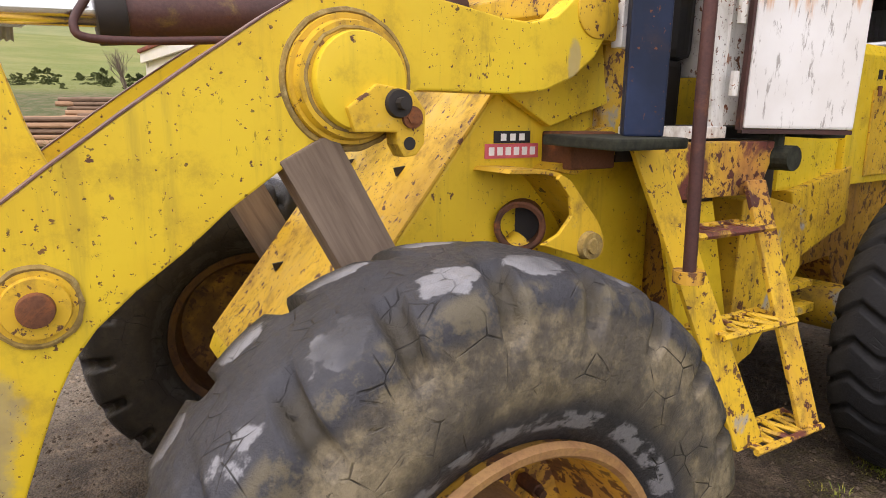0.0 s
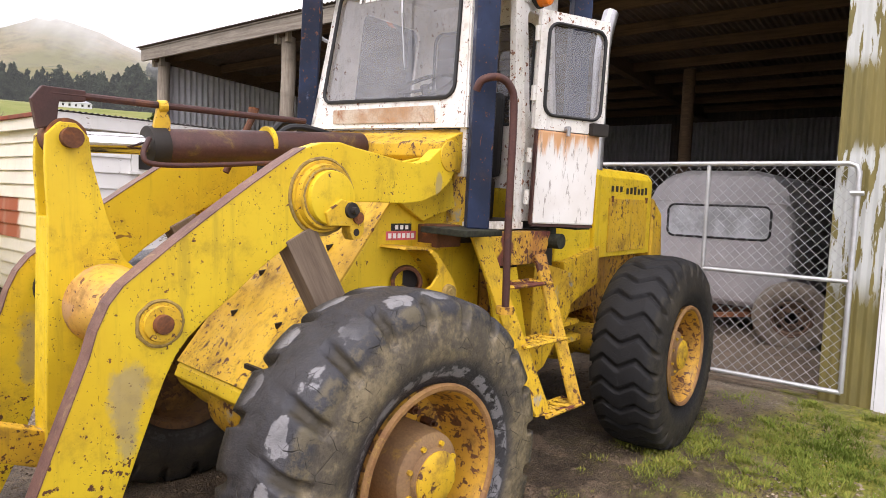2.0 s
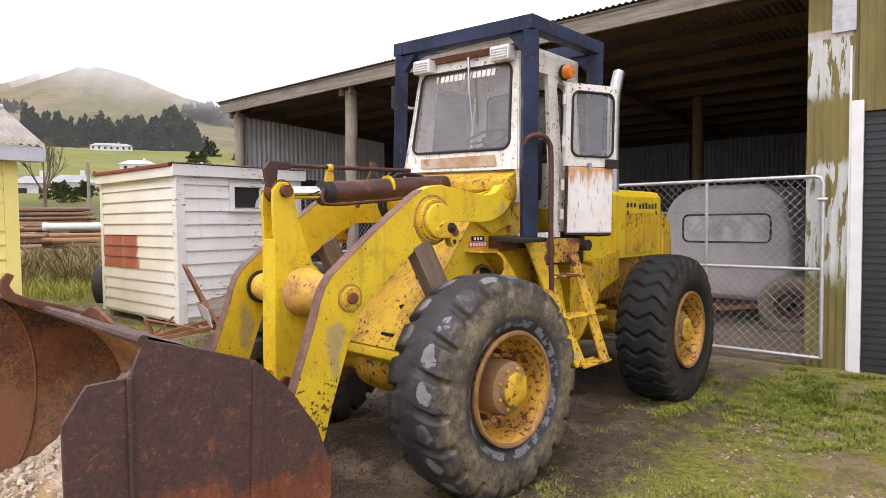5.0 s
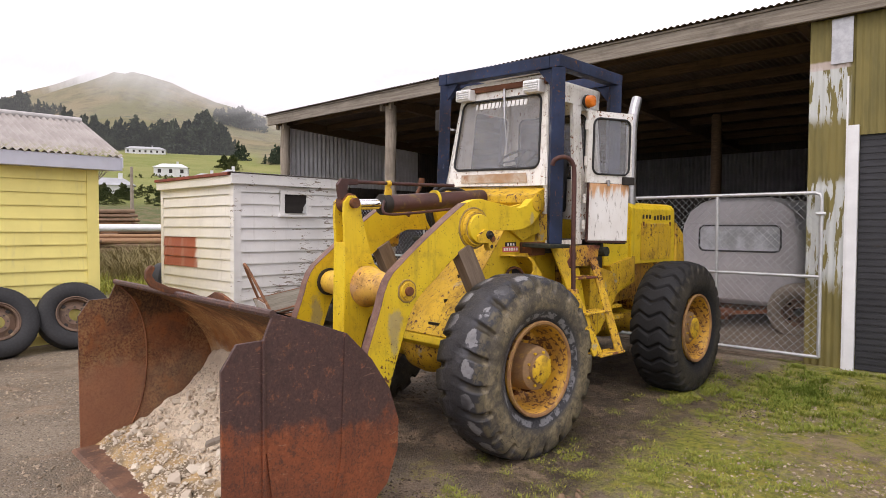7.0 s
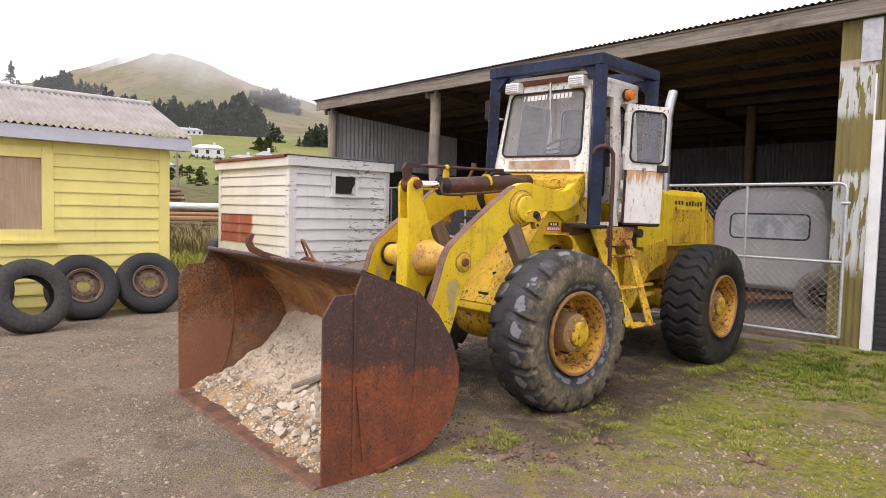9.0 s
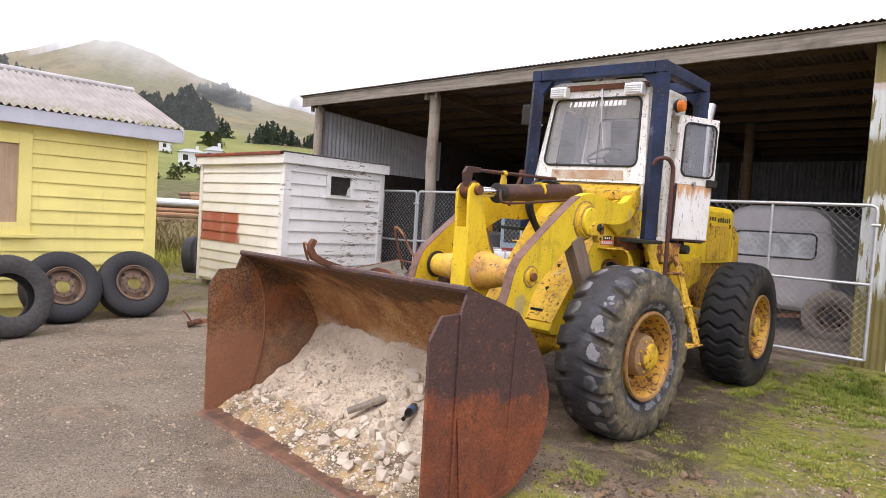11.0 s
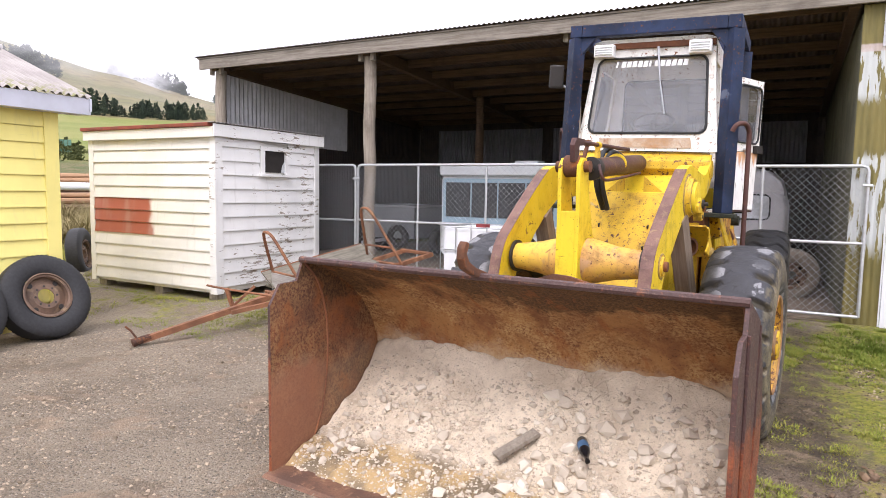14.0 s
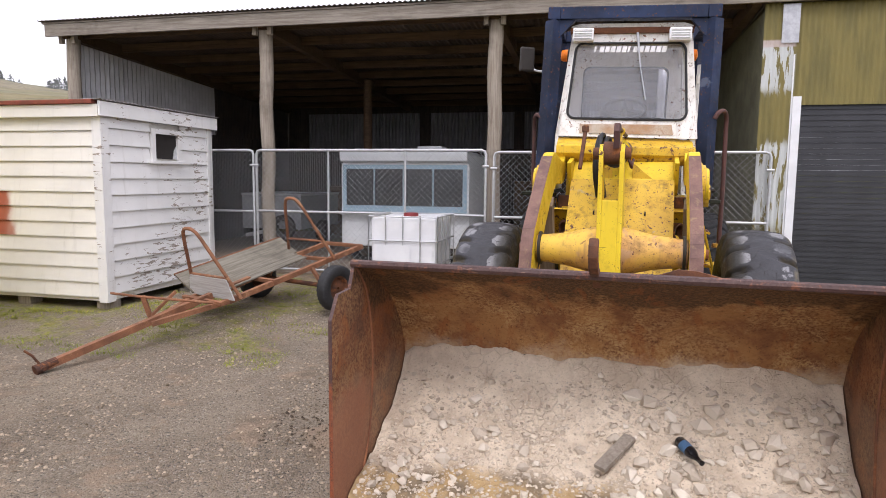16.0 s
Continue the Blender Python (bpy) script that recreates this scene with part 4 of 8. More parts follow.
def tyre_mesh(name, seg=400, lugs=20, deep=0.030, swirl=2.6, bare=0.25, chevron=False):
    """A big tyre about the x axis with worn, angled lugs."""
    prof = [(-0.19, 0.365), (-0.215, 0.40), (-0.245, 0.45), (-0.258, 0.51), (-0.258, 0.56), (-0.252, 0.60), (-0.247, 0.63), (-0.243, 0.655), (-0.236, 0.68), (-0.224, 0.70), (-0.206, 0.716)]
    prof += [(-0.18, 0.728), (-0.15, 0.734), (-0.12, 0.738), (-0.09, 0.741), (-0.06, 0.743), (-0.035, 0.744), (-0.012, 0.745)]
    prof += [(-x, r) for x, r in prof[::-1]]
    bm = bm_new()
    rings = []
    for k in range(seg):
        a = 2 * math.pi * k / seg
        ring = []
        for x, r in prof:
            # the grid is sheared along the lugs, so that their edges run clean
            ph = a * lugs / (2 * math.pi) + (0.5 if x > 0 and not chevron else 0.0)
            lag = 1.1 * abs(x)
            if chevron:
                lag = 0.55 * abs((abs(x) / 0.125) % 2 - 1) + 0.9 * abs(x)
            ang = a + lag * 2 * math.pi / lugs
            f = ph - math.floor(ph)
            wide = 0.03 * noise.noise(Vector((x * 14, a * 9, 5.1)))
            cut = ease(abs(f - 0.5), 0.075 + 0.5 * wide, 0.150 + 0.5 * wide) if not chevron else ease(abs(f - 0.5), 0.07, 0.17)
            zone = ease(r, 0.62, 0.665) * (bare + (1 - bare) * (ease(abs(x), 0.02, 0.06) if chevron else ease(abs(x), 0.085, 0.14)))
            wob = 0.008 * noise.noise(Vector((x * 9, a * 5, 1.7)))
            rr = r - deep * (1 - cut) * zone + wob * zone
            xx = x - math.copysign(0.022 * (1 - cut) * ease(r, 0.615, 0.66) * ease(abs(x), 0.2, 0.235), x)
            ring.append(bm.verts.new((xx, rr * math.cos(ang), rr * math.sin(ang))))
        rings.append(ring)
    for k in range(seg):
        a, b = rings[k], rings[(k + 1) % seg]
        for i in range(len(prof) - 1):
            bm.faces.new((a[i], a[i + 1], b[i + 1], b[i]))
    return bm


def wheel(x, y, side, rubber, deep, hub_out, label):
    m = (REAR_AT if y == REAR_Y else Matrix.Identity(4)) @ pose(x, y, AXLE_Z, 0, 0, 0 if side > 0 else 180)
    key = (rubber.name, deep)
    if key in wheel_cache:
        made = wheel_cache[key]
        hub = made["rim"].copy()
        scene.collection.objects.link(hub)
        hub.matrix_basis = m @ pose(0, 0, 0, 37)
        for o in made["rim"].children:
            c = o.copy()
            scene.collection.objects.link(c)
            c.parent = hub
        return
    prof = [(0.375, 0.215), (0.382, 0.228), (0.374, 0.240), (0.352, 0.230), (0.340, 0.20), (0.330, 0.10), (0.318, 0.02), (0.300, -0.01), (0.235, -0.035), (0.19, -0.02), (0.02, -0.02)]
    inner = [(0.02, -0.06), (0.30, -0.06), (0.33, -0.10), (0.35, -0.20), (0.385, -0.215)]
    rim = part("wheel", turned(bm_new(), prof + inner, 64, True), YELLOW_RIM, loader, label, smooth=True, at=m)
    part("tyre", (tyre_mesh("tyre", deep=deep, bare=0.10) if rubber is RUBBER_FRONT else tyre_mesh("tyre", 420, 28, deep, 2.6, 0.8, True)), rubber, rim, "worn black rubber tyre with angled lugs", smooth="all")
    o = hub_out
    hub = part("hub", turned(bm_new(), [(0.02, -0.03), (0.185, -0.03), (0.182, o - 0.10), (0.172, o - 0.05), (0.150, o - 0.035), (0.118, o - 0.03), (0.116, o - 0.004), (0.105, o), (0.02, o)], 40), HUB_DIRT, rim, "dirt-stained planetary hub", smooth=True)
    for k in range(10):
        a = 2 * math.pi * k / 10
        c = Vector((0, math.cos(a), math.sin(a)))
        bm = rod(bm_new(), Vector((-0.02, 0, 0)) + c * 0.225, Vector((0.045, 0, 0)) + c * 0.225, 0.019, seg=6)
        rod(bm, Vector((0.04, 0, 0)) + c * 0.225, Vector((0.065, 0, 0)) + c * 0.225, 0.011, seg=8)
        part("wheel_nut", bm, RUST_STEEL, rim)
    for k in range(8):
        a = 2 * math.pi * (k + 0.5) / 8
        c = Vector((0, math.cos(a), math.sin(a)))
        part("hub_bolt", rod(bm_new(), Vector((o - 0.05, 0, 0)) + c * 0.136, Vector((o - 0.018, 0, 0)) + c * 0.136, 0.011, seg=6), YELLOW_WORN, rim)
    part("hub_cap", turned(bm_new(), [(0.02, o - 0.02), (0.112, o - 0.02), (0.112, o + 0.004), (0.10, o + 0.012), (0.02, o + 0.012)], 32), YELLOW_WORN, rim, "yellow hub cap", smooth=True)
    part("rim_flange", turned(bm_new(), [(0.370, 0.214), (0.384, 0.226), (0.377, 0.246), (0.360, 0.244), (0.350, 0.232)], 64, True), RIM_EDGE, rim, "rust-stained rim edge", smooth=True)
    wheel_cache[key] = {"rim": rim}


wheel_cache = {}
for y, rubber, deep, out, lab in ((FRONT_Y, RUBBER_FRONT, 0.047, 0.245, "front wheel with worn muddy tyre"), (REAR_Y, RUBBER_REAR, 0.030, 0.20, "rear wheel with dark chevron tyre")):
    for side in (1, -1):
        wheel(side * (TRACK_FRONT if y == FRONT_Y else TRACK_REAR), y, side, rubber, deep, out, lab)


def mirrored(make):
    for s in (1, -1):
        make(s)


# lift arms
ARM = [(-1.70, 0.42), (-1.60, 0.57), (-1.53, 0.77), (-1.46, 0.96), (-1.40, 1.12), (-1.36, 1.23), (-1.335, 1.32), (-1.295, 1.41), (-1.245, 1.475), (-1.07, 1.615), (-0.91, 1.735), (-0.735, 1.862), (-0.585, 1.965), (-0.48, 2.03),
       (-0.39, 2.062), (-0.29, 2.072), (-0.20, 2.055), (-0.05, 2.035), (0.10, 2.012), (0.21, 2.006), (0.30, 2.03), (0.36, 2.08), (0.42, 2.125), (0.475, 2.15), (0.525, 2.14), (0.545, 2.07),
       (0.515, 2.0), (0.46, 1.917), (0.37, 1.852), (0.26, 1.81), (0.12, 1.797), (-0.05, 1.80), (-0.18, 1.80), (-0.30, 1.755), (-0.457, 1.672), (-0.585, 1.585), (-0.70, 1.505), (-0.81, 1.41), (-0.92, 1.33), (-1.005, 1.255),
       (-1.055, 1.19), (-1.095, 1.11), (-1.13, 1.02), (-1.17, 0.91), (-1.25, 0.69), (-1.32, 0.47), (-1.40, 0.30), (-1.52, 0.19), (-1.62, 0.16), (-1.72, 0.19), (-1.78, 0.30)]


def disc(bm, x0, x1, y, z, r, r1=None, seg=36):
    return rod(bm, (x0, y, z), (x1, y, z), r, r1, seg)


def lift_arm(s):
    arm = part("lift_arm", prism(bm_new(), ARM, s * 0.535, s * 0.622), ARM_YELLOW, loader, bevel=0.006)
    # brown worn capping along the leading edge
    bm = bm_new()
    edge = ARM[1:14]
    for a, b in zip(edge, edge[1:]):
        d = (Vector(b) - Vector(a)).normalized()
        o = Vector((-d.y, d.x)) * 0.004
        q = [(a[0], a[1]), (b[0], b[1]), (b[0] + o.x, b[1] + o.y), (a[0] + o.x, a[1] + o.y)]
        prism(bm, q, s * 0.533, s * 0.624)
    part("edge_strip", bm, EDGE_RUST, arm, "rust-brown worn arm edge")
    part("boss", disc(disc(bm_new(), s * 0.60, s * 0.640, -0.385, 1.82, 0.170, 0.162), s * 0.635, s * 0.668, -0.385, 1.818, 0.152, 0.144), YELLOW_WORN, arm, smooth=True)
    for rr, xx, thick in ((0.172, 0.622, 0.009), (0.127, 0.666, 0.006)):
        ring = [(s * xx, -0.385 + rr * math.cos(k * math.pi / 24), 1.819 + rr * math.sin(k * math.pi / 24)) for k in range(49)]
        ring = [(x, y + 0.004 * noise.noise(Vector((0, y * 40, z * 40))), z + 0.004 * noise.noise(Vector((3, y * 40, z * 40)))) for x, y, z in ring]
        part("weld_seam", tube(bm_new(), ring, thick, 6), GRIME, arm, smooth=True)
    part("boss_cap", disc(bm_new(), s * 0.66, s * 0.695, -0.375, 1.815, 0.126, 0.121), YELLOW, arm, smooth=True, bevel=0.006)
    bm = prism(bm_new(), [(-0.345, 1.81), (-0.245, 1.795), (-0.208, 1.745), (-0.211, 1.66), (-0.236, 1.63), (-0.271, 1.625), (-0.291, 1.66), (-0.291, 1.69), (-0.406, 1.69), (-0.426, 1.75)], s * 0.645, s * 0.712)
    part("pin_link", bm, YELLOW_WORN, arm, bevel=0.005)
    part("bolt", disc(disc(bm_new(), s * 0.71, s * 0.725, -0.251, 1.728, 0.028), s * 0.72, s * 0.730, -0.251, 1.728, 0.018, seg=6), RUST_STEEL, arm)
    part("bolt", disc(disc(bm_new(), s * 0.70, s * 0.726, -0.288, 1.762, 0.040, 0.034), s * 0.72, s * 0.755, -0.288, 1.762, 0.016, seg=8), DARK_STEEL, arm)
    part("pin_hole", disc(bm_new(), s * 0.708, s * 0.7135, -0.256, 1.661, 0.017), DARK_STEEL, arm)
    # bellcrank pivot pin in its ring
    part("pivot_ring", disc(disc(bm_new(), s * 0.60, s * 0.632, -1.115, 1.325, 0.084, 0.080), s * 0.63, s * 0.645, -1.115, 1.325, 0.070, 0.066), YELLOW_WORN, arm, smooth=True)
    ring = [(s * 0.624, -1.115 + 0.086 * math.cos(k * math.pi / 20) + 0.003 * math.sin(k * 5.1), 1.325 + 0.086 * math.sin(k * math.pi / 20)) for k in range(41)]
    part("weld_seam", tube(bm_new(), ring, 0.008, 6), GRIME, arm, smooth=True)
    part("pivot_pin", disc(bm_new(), s * 0.64, s * 0.668, -1.115, 1.325, 0.038, 0.036), RUST_STEEL, arm, "rusty brown pivot pin", smooth=True, bevel=0.004)
    part("rear_boss", disc(bm_new(), s * 0.50, s * 0.63, 0.465, 2.06, 0.085), YELLOW_WORN, arm, smooth=True, bevel=0.006)
    part("bucket_pin", disc(bm_new(), s * 0.50, s * 0.67, -1.68, 0.31, 0.06), RUST_STEEL, arm, smooth=True)


mirrored(lift_arm)
part("arm_shaft", rod(bm_new(), (-0.54, 0.465, 2.06), (0.54, 0.465, 2.06), 0.08, seg=28), YELLOW_WORN, loader, smooth=True)
TUBE_PAINT = worn_paint("rust_stained_tube_paint", (0.70, 0.45, 0.05), (0.55, 0.28, 0.09), chips=0.70, stain=0.9, rust=(0.24, 0.10, 0.05), streak=0.7, primer=(0.46, 0.27, 0.13), bare=0.54, pits=0.92)
# bellcrank on its tapered sleeve
sleeve = [(0.085, -0.535), (0.10, -0.53), (0.105, -0.46), (0.125, -0.30), (0.16, -0.16), (0.175, -0.09), (0.175, 0.09), (0.16, 0.16), (0.125, 0.30), (0.105, 0.46), (0.10, 0.53), (0.085, 0.535)]
part("cross_tube", turned(bm_new(), sleeve, 36), TUBE_PAINT, loader, smooth=True, at=pose(0, -1.115, 1.325))
for s in (1, -1):
    part("shaft_collar", turned(bm_new(), [(0.09, 0.0), (0.125, 0.004), (0.125, 0.022), (0.09, 0.026)], 28, True), DARK_STEEL, loader, smooth=True, at=pose(s * 0.508 - 0.013, -1.115, 1.325))
CRANK = [(-1.33, 0.66), (-1.24, 0.66), (-1.20, 0.80), (-1.12, 1.05), (-0.97, 1.22), (-0.955, 1.33), (-1.00, 1.46), (-1.06, 1.52), (-1.13, 1.72), (-1.19, 1.96), (-1.20, 2.06), (-1.25, 2.115), (-1.31, 2.115), (-1.36, 2.06),
         (-1.365, 1.95), (-1.355, 1.72), (-1.36, 1.45), (-1.365, 1.2), (-1.37, 0.9), (-1.365, 0.72)]
CRANK = [(y + 0.02, z - 0.03 * ease(z, 1.4, 1.9)) for y, z in CRANK]
bm = prism(bm_new(), [p for p in CRANK if p[1] < 1.87], -0.056, 0.056)
crank = part("bellcrank", bm, YELLOW, loader, bevel=0.006)
for s in (1, -1):
    part("cheek", prism(bm_new(), CRANK, s * 0.055, s * 0.0855), YELLOW, crank, bevel=0.005)
part("pin", disc(bm_new(), -0.13, 0.125, -1.252, 2.022, 0.042, seg=20), RUST_STEEL, crank, "rusty pin", smooth=True)
part("pin", disc(bm_new(), -0.12, 0.12, -1.285, 0.72, 0.042, seg=20), RUST_STEEL, crank, "rusty pin", smooth=True)
bm = prism(bm_new(), [(-1.24, 0.66), (-1.32, 0.63), (-1.86, 0.86), (-1.90, 0.95), (-1.86, 1.0), (-1.34, 0.80), (-1.24, 0.78)], -0.045, 0.045)
bucket_link = part("bucket_link", bm, YELLOW_WORN, loader, "yellow link rod flaking to rust", bevel=0.006)
# tilt ram on the centre line
ram = part("tilt_ram", rod(bm_new(), (0, -0.88, 2.055), (0, 0.32, 2.15), 0.080, seg=28), RAM_BROWN, loader, "brown hydraulic ram above the arms", smooth=True, bevel=0.005, at=pose(0, 0.02, -0.03))
part("piston_rod", rod(bm_new(), (0, -1.2, 2.045), (0, -0.86, 2.057), 0.045, seg=24), CHROME, ram, "bright chromed piston rod", smooth=True)
part("gland", rod(bm_new(), (0, -0.93, 2.05), (0, -0.85, 2.057), 0.092, seg=28), DARK_STEEL, ram, smooth=True, bevel=0.006)
part("rod_eye", disc(bm_new(), -0.06, 0.06, -1.275, 2.055, 0.08, seg=24), RUST_STEEL, ram, smooth=True, bevel=0.006)
part("band", rod(bm_new(), (0, -0.32, 2.117), (0, -0.295, 2.119), 0.085, seg=28), YELLOW, ram, smooth=True)
bm = prism(bm_new(), [(-0.92, 2.12), (-0.84, 2.12), (-0.84, 2.17), (-0.86, 2.22), (-0.90, 2.22)], 0.02, 0.045)
rod(bm, (0.035, -0.895, 2.23), (0.035, -0.855, 2.235), 0.028, seg=12)
part("guide_bracket", bm, YELLOW_WORN, ram, bevel=0.004)
part("indicator_rod", tube(bm_new(), [(0.035, -1.33, 2.23), (0.035, -0.3, 2.245), (0.035, -0.1, 2.25)], 0.016, 10), MAROON, ram, "thin brown level indicator rod")
part("rod_bracket", prism(bm_new(), [(-1.38, 2.08), (-1.31, 2.10), (-1.30, 2.20), (-1.20, 2.21), (-1.20, 2.255), (-1.36, 2.255), (-1.40, 2.20)], 0.01, 0.05), MAROON, ram, bevel=0.005)
part("pressure_pipe", tube(bm_new(), bend([(0.075, -0.95, 2.08), (0.11, -0.99, 2.0), (0.12, -0.93, 1.965), (0.11, -0.6, 1.985), (0.10, 0.05, 2.05)]), 0.012, 10), MAROON, ram, smooth=True)
for k, x in enumerate((-0.13, -0.19, -0.17)):
    pts = bend([(x, -0.10 + 0.04 * k, 1.72), (x - 0.02, -0.22, 1.98), (x, -0.12, 2.21 + 0.02 * k), (x + 0.02, 0.12, 2.22), (x, 0.35, 2.15)])
    part("hose", tube(bm_new(), pts, 0.02, 8), BLACK_RUBBER, ram, "black hydraulic hose", smooth=True)
part("lever", rod(rod(bm_new(), (-0.32, -0.35, 1.93), (-0.30, -0.20, 2.25), 0.018, seg=10), (-0.30, -0.20, 2.25), (-0.30, -0.195, 2.30), 0.03, seg=12), RUST_STEEL, loader, smooth=True)

# front frame: narrow sloped nose, wider tower behind it
NOSE = [(0.95, 2.03), (0.38, 2.01), (0.24, 1.86), (-0.56, 0.85), (-0.58, 0.80), (-0.54, 0.76), (0.30, 0.72), (0.95, 0.72)]
nose = part("front_frame", prism(bm_new(), NOSE, -0.45, 0.45), YELLOW, loader, bevel=0.010)
# scraped cover plate on the slope, with lifting lugs
slope = Vector((-0.80, -1.01)).normalized()
off = Vector((slope.y, -slope.x)) * -0.012
a, b = Vector((0.22, 1.84)), Vector((-0.55, 0.868))
q = [a, b, b - off, a - off] if off.x > 0 else [a, b, b + off, a + off]
part("slope_plate", prism(bm_new(), [tuple(v) for v in q], -0.457, 0.457), YELLOW_WORN, nose, "scraped yellow sloping cover plate", bevel=0.003)
for x in (-0.22, 0.22):
    for t in (0.32, 0.50, 0.72):
        c = a + (b - a) * t
        part("lug", prism(bm_new(), [(c.x - 0.02, c.y), (c.x + 0.015, c.y + 0.035), (c.x - 0.03, c.y + 0.03)], x - 0.006, x + 0.006), DARK_STEEL, nose)
for s in (1, -1):
    part("slope_gusset", prism(bm_new(), [(s * 0.09, 2.00), (s * 0.32, 1.81), (s * 0.32, 1.79), (s * 0.09, 1.84)], 0.235, 0.26, "y"), YELLOW_WORN, nose, bevel=0.004)
part("slot", box(bm_new(), (0.16, -0.50, 0.915), (0.30, -0.42, 0.975)), DARK_STEEL, nose)
for s in (1, -1):
    part("cheek_plate", prism(bm_new(), [(0.10, 1.99), (0.60, 2.10), (0.66, 1.78), (0.40, 1.70), (0.22, 1.80)], s * 0.45, s * 0.49), YELLOW, loader, bevel=0.006)
    # lift ram and its rear bracket
    strap = bend([(0.22, 1.575, 0), (0.40, 1.56, 0), (0.50, 1.47, 0), (0.565, 1.40, 0), (0.605, 1.33, 0), (0.595, 1.28, 0)], 4)
    inner = [(p.x - 0.013, p.y - 0.012) for p in strap]
    bm = prism(bm_new(), [(p.x, p.y) for p in strap] + inner[::-1], s * 0.40, s * 0.645)
    part("ram_bracket", bm, YELLOW_WORN, loader, at=AHEAD)
    part("bracket_face", prism(bm_new(), [(0.40, 1.555), (0.44, 1.535), (0.50, 1.465), (0.565, 1.395), (0.60, 1.33), (0.595, 1.285), (0.565, 1.265), (0.50, 1.28), (0.33, 1.335), (0.40, 1.365), (0.45, 1.42), (0.44, 1.48), (0.385, 1.54)], s * 0.645, s * 0.662), YELLOW_WORN, loader, bevel=0.004, at=AHEAD)
    part("bracket_pin", disc(disc(bm_new(), s * 0.65, s * 0.685, 0.525, 1.318, 0.050, 0.044), s * 0.68, s * 0.695, 0.525, 1.318, 0.028, 0.024), GRIME, loader, "grease-caked bracket pin", smooth=True, at=AHEAD)
    eye = part("ram_eye", turned(bm_new(), [(0.075, -0.14), (0.086, -0.13), (0.086, 0.03), (0.078, 0.035), (0.066, 0.03), (0.064, -0.14)], 32, True), RUST_STEEL, loader, "rusty open ram socket", smooth=True, at=AHEAD @ pose(s * 0.50, 0.365, 1.372, 0, 0, -38 if s > 0 else 218))
    # dark disc put in for the shade inside the socket
    part("socket_hollow", turned(bm_new(), [(0.002, -0.06), (0.065, -0.06), (0.065, -0.05), (0.002, -0.05)], 24), DARK_STEEL, eye)
    part("lift_ram", rod(bm_new(), (s * 0.47, 0.40, 1.30), (s * 0.47, 0.10, 1.10), 0.058, seg=20), YELLOW_WORN, loader, smooth=True, at=AHEAD)
    part("stay_rod", rod(bm_new(), (s * 0.41, 0.36, 1.53), (s * 0.41, 0.06, 1.28), 0.014, seg=8), RUST_STEEL, loader, at=AHEAD)
    part("stay_plate", prism(bm_new(), [(0.36, 1.56), (0.62, 1.70), (0.68, 1.62), (0.46, 1.54)], s * 0.40, s * 0.56), YELLOW_WORN, loader)

# maker's plate on the frame: coloured plates with plain white bars
SX = 0.4505
part("sticker", box(bm_new(), (SX, 0.195, 1.646), (SX + 0.003, 0.345, 1.686)), STICKER_BLACK, loader, "black plate with white marks")
part("sticker", box(bm_new(), (SX, 0.16, 1.596), (SX + 0.0035, 0.38, 1.644)), STICKER_RED, loader, "red plate with white marks")
for k in range(3):
    part("plate_mark", box(bm_new(), (SX + 0.003, 0.222 + k * 0.038, 1.654), (SX + 0.0045, 0.244 + k * 0.038, 1.677)), LETTER, loader)
for k in range(6):
    part("plate_mark", box(bm_new(), (SX + 0.0034, 0.174 + k * 0.034, 1.606), (SX + 0.005, 0.196 + k * 0.034, 1.633)), LETTER, loader)

# axles and rear frame
for y, r in ((FRONT_Y, 0.135), (REAR_Y, 0.13)):
    bm = turned(bm_new(), [(0.05, -0.8), (r * 0.8, -0.79), (r, -0.5), (r, -0.3), (0.22, -0.17), (0.24, 0.0), (0.22, 0.17), (r, 0.3), (r, 0.5), (r * 0.8, 0.79), (0.05, 0.8)], 32)
    part("axle", bm, YELLOW_WORN, loader, smooth=True, at=(REAR_AT if y == REAR_Y else Matrix.Identity(4)) @ pose(0, y, AXLE_Z))
REAR = [(0.98, 0.80), (1.1, 0.64), (2.0, 0.66), (2.1, 0.95), (2.6, 0.98), (2.75, 0.70), (3.48, 0.70), (3.52, 1.45), (2.5, 1.45), (1.6, 1.50), (0.98, 1.55)]
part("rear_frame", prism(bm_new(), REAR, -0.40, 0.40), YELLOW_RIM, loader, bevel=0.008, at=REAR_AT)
part("belly_plate", prism(bm_new(), [(1.40, 1.43), (1.80, 1.34), (1.86, 1.05), (1.50, 0.70), (1.30, 0.64), (1.32, 1.40)], 0.43, 0.60), YELLOW_WORN, loader, bevel=0.008, at=REAR_AT)
part("side_tank", prism(bm_new(), [(1.84, 1.40), (2.42, 1.50), (2.42, 1.20), (1.90, 1.05)], 0.43, 0.54), YELLOW_WORN, loader, bevel=0.01, at=REAR_AT)
part("rear_step", box(bm_new(), (0.44, 1.72, 0.82), (0.62, 2.0, 0.86)), YELLOW_WORN, loader, at=REAR_AT)
part("rear_step", box(bm_new(), (0.44, 1.72, 0.94), (0.60, 2.0, 0.97)), YELLOW_WORN, loader, at=REAR_AT)

# added dark box that stands for the shade in the gap below the cab
part("gearbox_cover", prism(bm_new(), [(1.10, 1.30), (1.78, 1.30), (1.78, 1.70), (1.10, 1.70)], -0.56, 0.44), DARK_STEEL, loader, "added dark box standing for the shade under the cab floor", bevel=0.01)
part("transmission", box(bm_new(), (-0.36, 0.95, 0.45), (0.36, 1.75, 0.70)), DARK_STEEL, loader, bevel=0.03)

